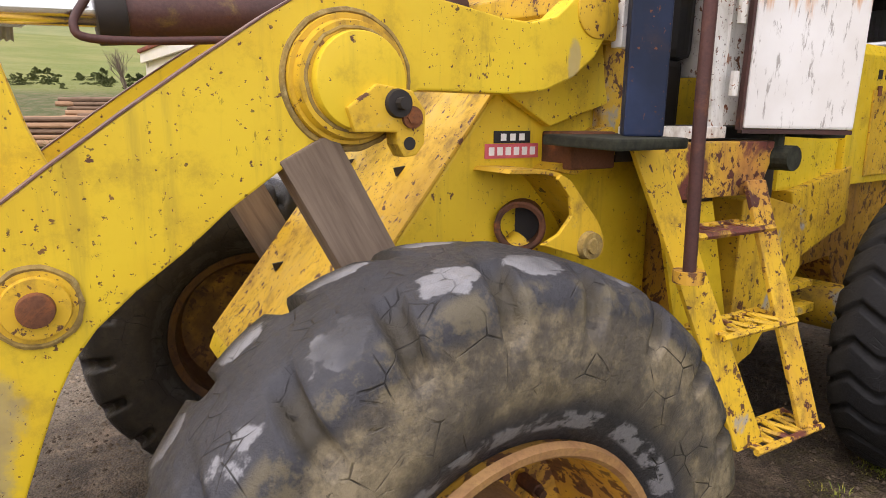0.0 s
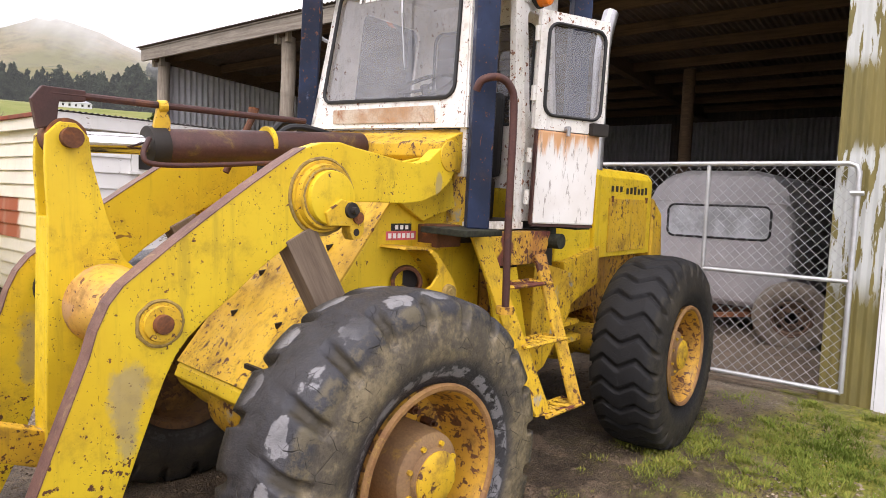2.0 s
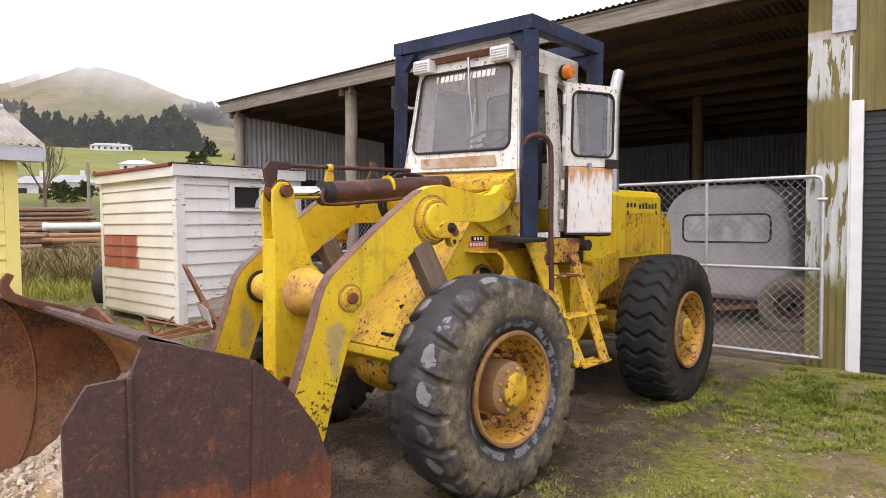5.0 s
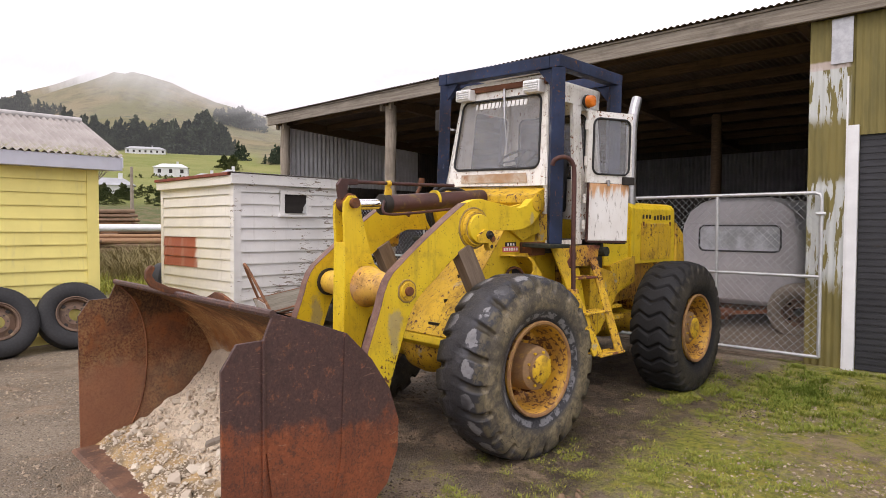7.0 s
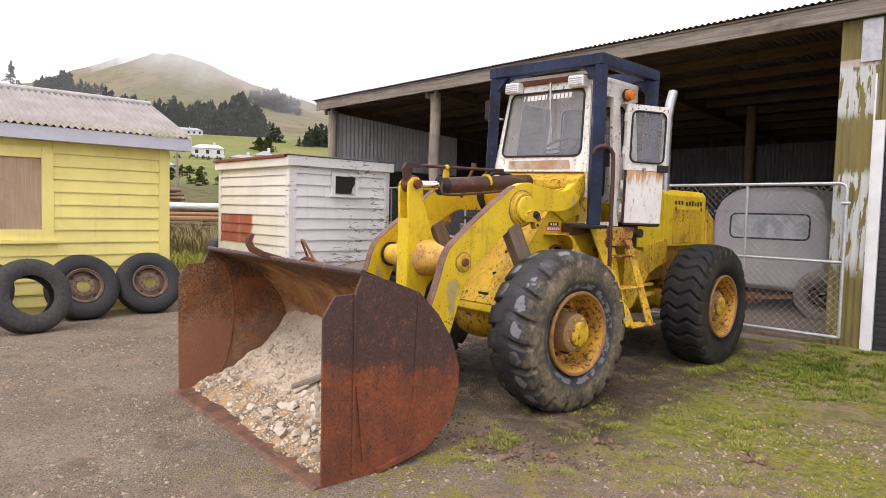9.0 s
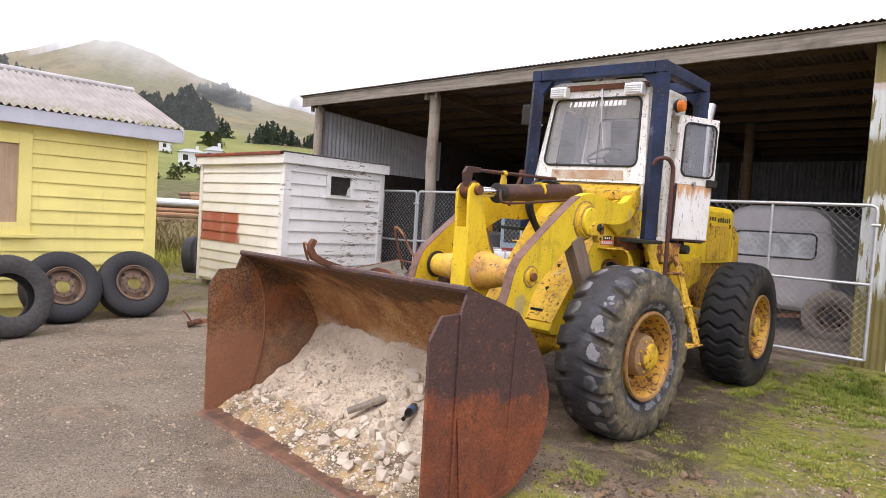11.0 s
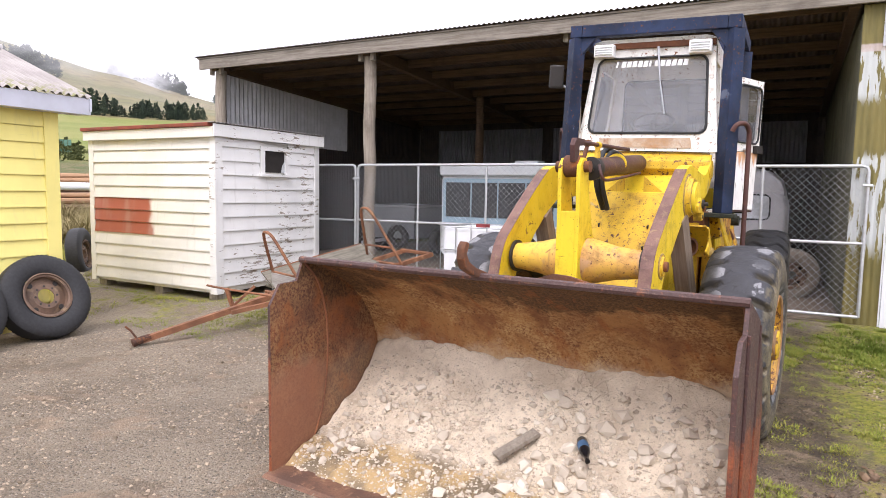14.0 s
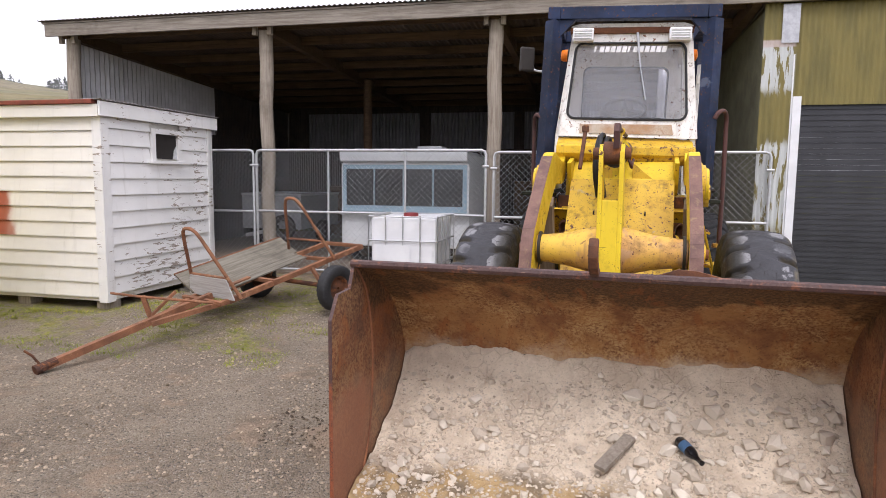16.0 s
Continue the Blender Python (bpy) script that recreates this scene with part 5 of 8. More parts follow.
# engine hood
hood = part("hood", prism(bm_new(), [(-0.53, 1.40), (-0.53, 2.05), (-0.49, 2.105), (-0.42, 2.125), (0.42, 2.125), (0.49, 2.105), (0.53, 2.05), (0.53, 1.40)], 2.33, 3.48, "y"), YELLOW, loader, bevel=0.006, at=REAR_AT)
part("side_panel", box(bm_new(), (0.53, 2.56, 1.44), (0.542, 3.36, 1.88)), YELLOW_WORN, hood, bevel=0.004)
for y in (2.60, 3.32):
    part("panel_hinge", rod(bm_new(), (0.546, y, 1.85), (0.546, y, 1.90), 0.012, seg=8), RUST_STEEL, hood)
part("hood_cover", box(bm_new(), (-0.50, 1.76, 1.40), (0.50, 2.33, 2.03)), YELLOW, hood, bevel=0.02)
for k in range(3):
    part("stencil_mark", box(bm_new(), (0.5305, 2.60 + k * 0.085, 1.935), (0.5325, 2.648 + k * 0.085, 1.983)), DARK_STEEL, hood)
for k in range(6):
    part("stencil_mark", box(bm_new(), (0.5305, 2.90 + k * 0.082, 1.92 + 0.004 * (k % 2)), (0.5325, 2.95 + k * 0.082, 1.972 + 0.008 * (k % 3))), DARK_STEEL, hood)
part("counterweight", prism(bm_new(), [(3.50, 0.75), (3.72, 0.85), (3.78, 1.3), (3.72, 1.75), (3.50, 1.9)], -0.55, 0.55), YELLOW_WORN, loader, bevel=0.02, at=REAR_AT)
pipe = part("exhaust", tube(bm_new(), bend([(0.44, 2.46, 2.1), (0.44, 2.47, 2.6), (0.44, 2.48, 2.98), (0.44, 2.52, 3.18), (0.44, 2.60, 3.36)]), 0.062, 18), ALUMINIUM, loader, "dull silver curved exhaust pipe", smooth=True, at=REAR_AT)
part("exhaust_mouth", disc(bm_new(), 0.40, 0.48, 2.60, 3.36, 0.001), DARK_STEEL, pipe)

# roll-over frame
def beam(bm, a, b, w=0.062):
    """A square steel beam."""
    a, b = Vector(a), Vector(b)
    u, v = frame_axes(b - a)
    q = []
    for p in (a, b):
        q += [bm.verts.new(p + w * (i * u + j * v)) for i, j in ((-1, -1), (1, -1), (1, 1), (-1, 1))]
    for f in ((3, 2, 1, 0), (4, 5, 6, 7), (0, 1, 5, 4), (1, 2, 6, 5), (2, 3, 7, 6), (3, 0, 4, 7)):
        bm.faces.new([q[i] for i in f])
    return bm


ROLL_TOP, RY0, RY1 = 3.42, 0.50, 1.56
roll = None
for s in (1, -1):
    for y in (RY0, RY1):
        foot = 1.72 if y == RY0 else 1.74
        p = part("roll_bar_post", beam(bm_new(), (s * 0.745, y, foot), (s * 0.72, y, ROLL_TOP - 0.06)), NAVY, loader, bevel=0.008, at=CAB_AT)
        part("foot_flange", box(bm_new(), (s * 0.74 - 0.18, y - (0.26 if y == RY0 else 0.10), foot - 0.035), (s * 0.74 + 0.13, y + (0.08 if y == RY0 else 0.10), foot)), MOSS_STEEL, p, "mossy steel flange", bevel=0.008)
    part("roll_bar_beam", beam(bm_new(), (s * 0.72, RY0 - 0.06, ROLL_TOP), (s * 0.72, RY1 + 0.06, ROLL_TOP), 0.058), NAVY, loader, bevel=0.008, at=CAB_AT)
for y in (RY0, RY1):
    part("roll_bar_beam", beam(bm_new(), (-0.66, y, ROLL_TOP), (0.66, y, ROLL_TOP), 0.058), NAVY, loader, bevel=0.008, at=CAB_AT)
    for s in (1, -1):
        part("corner_brace", prism(bm_new(), [(s * 0.68, ROLL_TOP - 0.06), (s * 0.52, ROLL_TOP - 0.06), (s * 0.68, ROLL_TOP - 0.24)], y - 0.03, y + 0.03, "y"), NAVY, loader, at=CAB_AT)
for s in (1, -1):
    part("post_bracket", box(bm_new(), (s * 0.42, RY0 - 0.10, 1.56), (s * 0.60, RY0 + 0.10, 1.685)), RUST_STEEL, loader, bevel=0.01)

# ---- cab ----
def rounded(y0, y1, z0, z1, r, n=5):
    """A rectangle with round corners."""
    out = []
    for cy, cz, a0 in ((y1 - r, z1 - r, 0), (y0 + r, z1 - r, 90), (y0 + r, z0 + r, 180), (y1 - r, z0 + r, 270)):
        for k in range(n + 1):
            a = radians(a0 + 90 * k / n)
            out.append((cy + r * math.cos(a), cz + r * math.sin(a)))
    return out


def panel_with_window(outer, hole, thick, put):
    """A sheet with an opening; put maps (u, v, depth) into place."""
    bm = bm_new()
    m = len(hole)
    c = Vector((sum(p[0] for p in hole) / m, sum(p[1] for p in hole) / m))

    def reach(p):
        d = Vector(p) - c
        best = 1e9
        for i in range(len(outer)):
            a, b = Vector(outer[i]), Vector(outer[(i + 1) % len(outer)])
            e = b - a
            den = d.x * e.y - d.y * e.x
            if abs(den) < 1e-9:
                continue
            t = ((a.x - c.x) * e.y - (a.y - c.y) * e.x) / den
            s = ((a.x - c.x) * d.y - (a.y - c.y) * d.x) / den
            if t > 0 and -1e-6 <= s <= 1 + 1e-6:
                best = min(best, t)
        return c + d * best

    pts = list(hole)
    # add the directions of the outer corners so that the outline keeps them
    extra = []
    for o in outer:
        d = Vector(o) - c
        best = None
        for i in range(m):
            a, b = Vector(hole[i]), Vector(hole[(i + 1) % m])
            e = b - a
            den = d.x * e.y - d.y * e.x
            if abs(den) < 1e-9:
                continue
            t = ((a.x - c.x) * e.y - (a.y - c.y) * e.x) / den
            s = ((a.x - c.x) * d.y - (a.y - c.y) * d.x) / den
            if t > 0 and 0 <= s <= 1:
                best = c + d * t
        if best:
            extra.append((best.x, best.y))
    pts += extra
    pts.sort(key=lambda p: math.atan2(p[1] - c.y, p[0] - c.x))
    loops = []
    for dep in (0.0, thick):
        loops.append(([bm.verts.new(put(p[0], p[1], dep)) for p in pts], [bm.verts.new(put(*reach(p), dep)) for p in pts]))
    n = len(pts)
    for i in range(n):
        j = (i + 1) % n
        (i0, o0), (i1, o1) = loops
        for q in ((i0[i], i0[j], o0[j], o0[i]), (i1[j], i1[i], o1[i], o1[j]), (i0[j], i0[i], i1[i], i1[j]), (o0[i], o0[j], o1[j], o1[i])):
            bm.faces.new(q)
    return bm


def seal(hole, put, r=0.012):
    pts = [put(p[0], p[1], -0.006) for p in hole]
    return tube(bm_new(), pts + [pts[0]], r, 6)


def pane(hole, put, depth=0.012):
    bm = bm_new()
    bm.faces.new([bm.verts.new(put(p[0], p[1], depth)) for p in hole])
    return bm


CAB_Z0, CAB_Z1, CF0, CF1, CR = 2.27, 3.27, 0.46, 0.58, 1.50
lean_y = lambda z: CF0 + (CF1 - CF0) * (z - CAB_Z0) / (CAB_Z1 - CAB_Z0)
half = lambda z: 0.648 - 0.103 * (z - CAB_Z0) / (CAB_Z1 - CAB_Z0)
front_put = lambda u, v, d: (u, lean_y(v) + d, v)
cab = part("cab", panel_with_window([(-half(CAB_Z0), CAB_Z0), (half(CAB_Z0), CAB_Z0), (half(CAB_Z1), CAB_Z1), (-half(CAB_Z1), CAB_Z1)],
                                    [(p[0] * (1.05 - 0.10 * (p[1] - 2.44) / 0.74), p[1]) for p in rounded(-0.525, 0.525, 2.44, 3.16, 0.075)], 0.03, front_put), CAB_WHITE, loader, "rust-stained white steel cab", at=CAB_AT)
hole = [(p[0] * (1.05 - 0.10 * (p[1] - 2.44) / 0.74), p[1]) for p in rounded(-0.525, 0.525, 2.44, 3.16, 0.075)]
ws = part("windscreen", pane(hole, front_put), GLASS, cab, "grey windscreen, its dust film tinted for the sky's reflection")
ws.visible_shadow = False
part("window_seal", seal(hole, front_put), BLACK_RUBBER, cab, smooth=True)
part("visor_strip", box(bm_new(), (-0.565, CF1 - 0.035, CAB_Z1 - 0.02), (0.565, CF1 + 0.02, CAB_Z1 + 0.035)), RUST_BRIGHT, cab, "rusty roof edge", bevel=0.008)
part("apron", prism(bm_new(), [(-0.42, 2.30), (0.44, 2.30), (0.42, 2.395), (-0.42, 2.385)], CF0 - 0.006, CF0 - 0.001, "y"), rusty("rust_stained_white", (0.55, 0.47, 0.38), (0.42, 0.24, 0.12), (0.30, 0.12, 0.05), 0.7, 4.0), cab, "rust-stained apron panel")
part("roof", prism(bm_new(), [(-0.57, CAB_Z1), (-0.56, CAB_Z1 + 0.05), (-0.48, CAB_Z1 + 0.075), (0.48, CAB_Z1 + 0.075), (0.56, CAB_Z1 + 0.05), (0.57, CAB_Z1)], CF1 - 0.02, CR + 0.04, "y"), CAB_WHITE, cab, bevel=0.01)
# sides: windowed panel on the right, open doorway on the left
side_hole = rounded(0.80, 1.40, 2.35, 3.10, 0.07)
for s in (1, -1):
    put = (lambda sg: lambda u, v, d: (sg * (half(max(v, CAB_Z0)) - d), u, v))(s)
    if s < 0:
        part("side_panel", panel_with_window([(CF0, 1.75), (CR, 1.75), (CR, CAB_Z1), (CF1, CAB_Z1), (CF0, CAB_Z0)], side_hole, 0.03, put), CAB_WHITE, cab)
        g = part("side_window", pane(side_hole, put), GLASS, cab)
        g.visible_shadow = False
    else:
        bm = box(bm_new(), (0.60, CF0 + 0.03, 2.0), (0.645, CF0 + 0.12, 2.5))
        for y0, y1, z0, z1 in ((CF0 + 0.01, CF1, CAB_Z0, CAB_Z1), (1.02, 1.02, 1.74, CAB_Z1)):
            q = []
            for yy, zz in ((y0, z0), (y1, z1)):
                hx = half(max(zz, CAB_Z0)) + 0.012
                q += [bm.verts.new((hx - dx, yy + dy, zz)) for dx, dy in ((0.045, 0), (0, 0), (0, 0.085), (0.045, 0.085))]
            for f in ((3, 2, 1, 0), (4, 5, 6, 7), (0, 1, 5, 4), (1, 2, 6, 5), (2, 3, 7, 6), (3, 0, 4, 7)):
                bm.faces.new([q[i] for i in f])
        part("door_frame", bm, CAB_WHITE, cab, bevel=0.004)
        part("door_sill", box(bm_new(), (0.60, 0.56, 1.70), (0.665, 1.12, 1.745)), CAB_WHITE, cab, bevel=0.004)
        part("door_head", box(bm_new(), (0.53, CF1 + 0.1, 3.12), (0.570, 1.52, CAB_Z1)), CAB_WHITE, cab)
        rear_hole = rounded(1.16, 1.46, 2.42, 3.08, 0.05)
        part("quarter_panel", panel_with_window([(1.10, 1.75), (CR, 1.75), (CR, 3.12), (1.10, 3.12)], rear_hole, 0.03, put), CAB_WHITE, cab)
rear_put = lambda u, v, d: (u, CR - d, v)
rear_hole = rounded(-0.44, 0.44, 2.40, 3.08, 0.07)
part("rear_panel", panel_with_window([(-0.64, 1.95), (0.64, 1.95), (0.545, CAB_Z1), (-0.545, CAB_Z1)], rear_hole, 0.03, rear_put), CAB_WHITE, cab)
g = part("rear_window", pane(rear_hole, rear_put), GLASS, cab)
g.visible_shadow = False
part("window_seal", seal(rear_hole, lambda u, v, d: (u, CR - 0.03, v)), BLACK_RUBBER, cab, smooth=True)
part("cab_floor", box(bm_new(), (-0.60, 0.56, 1.62), (0.60, CR, 1.69)), DARK_STEEL, cab)
part("dash", prism(bm_new(), [(0.56, 1.70), (0.80, 1.70), (0.74, 2.20), (0.60, 2.27), (0.56, 2.27)], -0.52, 0.52), YELLOW_WORN, cab, bevel=0.01)
part("cowl", prism(bm_new(), [(0.30, 2.10), (0.30, 2.17), (0.52, 2.26), (0.62, 2.26), (0.62, 2.02), (0.4, 2.02)], -0.62, 0.62), YELLOW_WORN, cab, bevel=0.008)
part("seat_base", box(bm_new(), (-0.25, 0.98, 1.69), (0.25, 1.40, 2.02)), DARK_STEEL, cab, bevel=0.03)
part("seat_back", box(bm_new(), (-0.25, 1.34, 2.02), (0.25, 1.47, 2.62)), BLACK_RUBBER, cab, "black seat back", bevel=0.05)
bm = tube(bm_new(), [(0.20 * math.cos(a), 0.20 * math.sin(a), 0) for a in (2 * math.pi * k / 32 for k in range(33))], 0.014, 8)
for a in (90, 210, 330):
    rod(bm, (0, 0, -0.02), (0.2 * math.cos(radians(a)), 0.2 * math.sin(radians(a)), 0), 0.010, seg=6)
rod(bm, (0, 0, 0.01), (0, 0, -0.5), 0.03, seg=10)
part("steering_wheel", bm, BLACK_RUBBER, cab, smooth=True, at=pose(0, 0.86, 2.58, 32))
bm = rod(bm_new(), (0.30, 0.9, 2.0), (0.33, 0.82, 2.45), 0.012, seg=8)
rod(bm, (0.33, 0.82, 2.45), (0.33, 0.818, 2.49), 0.022, seg=10)
part("lever", bm, DARK_STEEL, cab)
# lamps, wiper, amber lights, mirror, white lettering as slanted bars
for x in (-0.44, 0.44):
    lamp = part("work_lamp", box(bm_new(), (x - 0.098, 0.462, 3.165), (x + 0.098, 0.57, 3.285)), LETTER, cab, "white framed work lamp", bevel=0.014)
    part("lens", box(bm_new(), (x - 0.08, 0.456, 3.18), (x + 0.08, 0.464, 3.27)), LENS, lamp)
    for k in range(4):
        part("guard_bar", rod(bm_new(), (x - 0.085, 0.452, 3.192 + k * 0.022), (x + 0.085, 0.452, 3.192 + k * 0.022), 0.004, seg=6), LETTER, lamp)
bm = rod(bm_new(), (0.06, 0.535, 3.25), (0.10, 0.505, 2.95), 0.013, 0.009, 8)
rod(bm, (0.10, 0.505, 2.95), (0.17, 0.475, 2.62), 0.007, seg=6)
part("wiper", bm, ALUMINIUM, cab)
for k in range(13):
    x = -0.335 + k * 0.052
    y = lean_y(3.11)
    bm = bm_new()
    w = 0.018 if k in (0, 6) else 0.040
    prism(bm, [(x, 3.075), (x + w, 3.075), (x + w + 0.010, 3.13), (x + 0.010, 3.13)], y + 0.001, y + 0.004, "y")
    part("letter_mark", bm, LETTER, cab, "white painted bar")
for s in (1, -1):
    a = part("amber_light", turned(bm_new(), [(0.02, 0.0), (0.062, 0.0), (0.062, 0.05), (0.055, 0.075), (0.03, 0.085), (0.01, 0.086)], 28), AMBER, cab, "orange indicator light", smooth=True, at=pose(s * 0.605, 1.22, 3.165, 0, 0, 0 if s > 0 else 180))
    part("light_base", turned(bm_new(), [(0.02, -0.06), (0.04, -0.06), (0.04, -0.01), (0.07, -0.01), (0.07, 0.012), (0.02, 0.012)], 28), DARK_STEEL, a, smooth=True)
arm = part("mirror", box(bm_new(), (-0.075, -0.02, -0.12), (0.075, 0.03, 0.12)), DARK_STEEL, loader, "grey side mirror on a bent arm", bevel=0.02, at=CAB_AT @ pose(-0.99, 0.72, 3.04, 0, 0, 20))
part("mirror_arm", tube(bm_new(), bend([(0.02, 0.03, -0.05), (0.10, 0.03, -0.10), (0.19, -0.05, -0.12)]), 0.012, 8), GALV, arm)
# open door, swung back on its hinges
door = base("cab_door", CAB_AT @ pose(0.69, 1.10, 0, 0, 0, -25), "", "")
door.parent = loader
d_put = lambda u, v, d: (0.03 - d, u, v)
dh = rounded(0.06, 0.50, 2.42, 2.98, 0.07)
up = part("upper_panel", panel_with_window([(0.0, 2.33), (0.545, 2.33), (0.53, 3.05), (0.0, 3.05)], dh, 0.035, d_put), CAB_WHITE, door)
g = part("door_window", pane(dh, d_put), GLASS, door)
g.visible_shadow = False
part("window_seal", seal(dh, d_put, 0.011), BLACK_RUBBER, door, smooth=True)
part("lower_panel", box(bm_new(), (-0.005, 0.035, 1.74), (0.035, 0.515, 2.325)), DOOR_WHITE, door, "rust-streaked white door panel", bevel=0.012)
bm = bm_new()
box(bm, (0.0, 0.022, 1.735), (0.028, 0.034, 2.33))
box(bm, (0.0, 0.034, 1.722), (0.028, 0.516, 1.739))
part("door_edge", bm, MAROON, door)
part("latch", box(bm_new(), (0.03, 0.42, 2.32), (0.075, 0.55, 2.40)), DARK_STEEL, door, bevel=0.008)
part("handle", rod(rod(bm_new(), (0.035, 0.24, 2.345), (0.065, 0.24, 2.345), 0.018, seg=10), (0.06, 0.24, 2.36), (0.06, 0.24, 2.30), 0.013, seg=8), ALUMINIUM, door)
for z in (1.86, 2.12, 2.50, 2.86):
    part("hinge", rod(bm_new(), (0.012, -0.012, z), (0.012, -0.012, z + 0.09), 0.016, seg=8), CAB_WHITE, door)

# ---- steps and grab rails ----
STEP_PAINT = worn_paint("rusting_step_paint", (0.70, 0.44, 0.03), (0.45, 0.20, 0.05), chips=0.62, stain=0.9, rust=(0.13, 0.035, 0.028), streak=0.8, primer=(0.15, 0.045, 0.035), bare=0.54, pits=0.68)
def ladder(s):
    rails = (((0.68, 0.65, 1.65), (0.97, 0.95, 0.60), 0.15), ((0.70, 1.24, 1.50), (0.985, 1.29, 0.60), 0.12))
    for top, low, w in rails:
        bm = bm_new()
        vs = []
        for p in (top, low):
            for dx in (-0.010, 0.010):
                for dy in (-w / 2, w / 2):
                    vs.append(bm.verts.new((s * (p[0] + dx), p[1] + dy, p[2])))
        for f in ((0, 1, 3, 2), (4, 6, 7, 5), (0, 4, 5, 1), (2, 3, 7, 6), (0, 2, 6, 4), (1, 5, 7, 3)):
            bm.faces.new([vs[i] for i in f])
        part("step_rail", bm, YELLOW_WORN if w > 0.13 else STEP_PAINT, loader, bevel=0.004)
    for x, z, ya, yb in ((0.78, 1.335, 0.78, 1.22), (0.885, 1.00, 0.83, 1.25), (0.985, 0.60, 0.93, 1.33)):
        bm = bm_new()
        for k in (0, 1):
            rod(bm, (s * (x - 0.12 + k * 0.15), ya, z), (s * (x - 0.12 + k * 0.15), yb, z), 0.013, seg=6)
        m = 5
        for k in range(m):
            y, y2 = ya + (yb - ya) * k / m, ya + (yb - ya) * (k + 1) / m
            rod(bm, (s * (x - 0.12), y, z), (s * (x + 0.03), (y + y2) / 2, z), 0.010, seg=6)
            rod(bm, (s * (x + 0.03), (y + y2) / 2, z), (s * (x - 0.12), y2, z), 0.010, seg=6)
        part("step_tread", bm, STEP_PAINT, loader, "open grip step tread")
    part("step_back", prism(bm_new(), [(0.80, 1.42), (1.10, 1.42), (1.28, 0.80), (0.98, 0.80)], s * 0.615, s * 0.63), YELLOW, loader)
    bm = prism(bm_new(), [(0.72, 1.645), (1.42, 1.645), (1.32, 1.44), (0.82, 1.44)], s * 0.58, s * 0.67)
    part("step_box", bm, STEP_PAINT, loader, bevel=0.006)
    bm = tube(bm_new(), bend([(s * 0.78, 0.47, 2.40), (s * 0.81, 0.48, 2.455), (s * 0.86, 0.55, 2.475), (s * 0.89, 0.62, 2.43), (s * 0.895, 0.65, 2.3), (s * 0.895, 0.645, 1.75), (s * 0.89, 0.66, 1.24)]), 0.021, 12)
    part("grab_rail", bm, MAROON, loader, "brown bent grab rail", smooth=True)
    part("rail_foot", rod(bm_new(), (s * 0.88, 0.67, 1.21), (s * 0.88, 0.67, 1.25), 0.05, seg=14), YELLOW_RIM, loader)


mirrored(ladder)
part("isolator", rod(rod(bm_new(), (0.62, 1.42, 1.58), (0.74, 1.42, 1.58), 0.05, seg=14), (0.66, 1.42, 1.58), (0.66, 1.42, 1.72), 0.03, seg=12), MOSS_STEEL, loader)

# ---- bucket and its load ----
def bucket_steel():
    n = Nodes("rusted_bucket_steel")
    x, y, z = n.axes()
    col = n.mix(n.step(n.noise(2.2, 7, 0.62), 0.35, 0.65), (0.25, 0.068, 0.024), (0.15, 0.044, 0.020))
    wave = n.math("ADD", z, n.math("MULTIPLY", n.noise(2.2, 6, 0.65), 0.75))
    col = n.mix(n.step(wave, 1.00, 1.10), col, n.mix(n.noise(4, 5), (0.055, 0.028, 0.026), (0.085, 0.042, 0.036)))
    col = n.mix(n.step(n.noise(8, 8, 0.7, warp=0.4), 0.60, 0.72, 0, 0.7), col, (0.30, 0.12, 0.045))
    scratch = n.noise(1.0, 4, 0.55, n.stretch(8, 9, 55), warp=0.9)
    col = n.mix(n.step(scratch, 0.66, 0.70, 0, 0.5), col, (0.30, 0.17, 0.11))
    gouge = n.noise(1.0, 4, 0.6, n.stretch(20, 26, 4), warp=0.6)
    col = n.mix(n.step(gouge, 0.66, 0.70, 0, 0.6), col, (0.035, 0.02, 0.018))
    blot = n.noise(14, 8, 0.75)
    col = n.mix(n.step(blot, 0.54, 0.64, 0, 0.55), col, (0.04, 0.022, 0.020))
    col = n.mix(n.step(blot, 0.44, 0.36, 0, 0.5), col, (0.30, 0.11, 0.05))
    fine = n.noise(70, 6, 0.75)
    col = n.mix(n.step(fine, 0.48, 0.62, 0, 0.6), col, (0.045, 0.024, 0.02))
    col = n.mix(n.step(fine, 0.40, 0.30, 0, 0.5), col, (0.34, 0.20, 0.13))
    return n.surface(col, n.step(fine, 0.3, 0.7, 0.46, 0.72), 0, n.bump(n.math("ADD", fine, blot), 0.5, 0.005), 0.45)


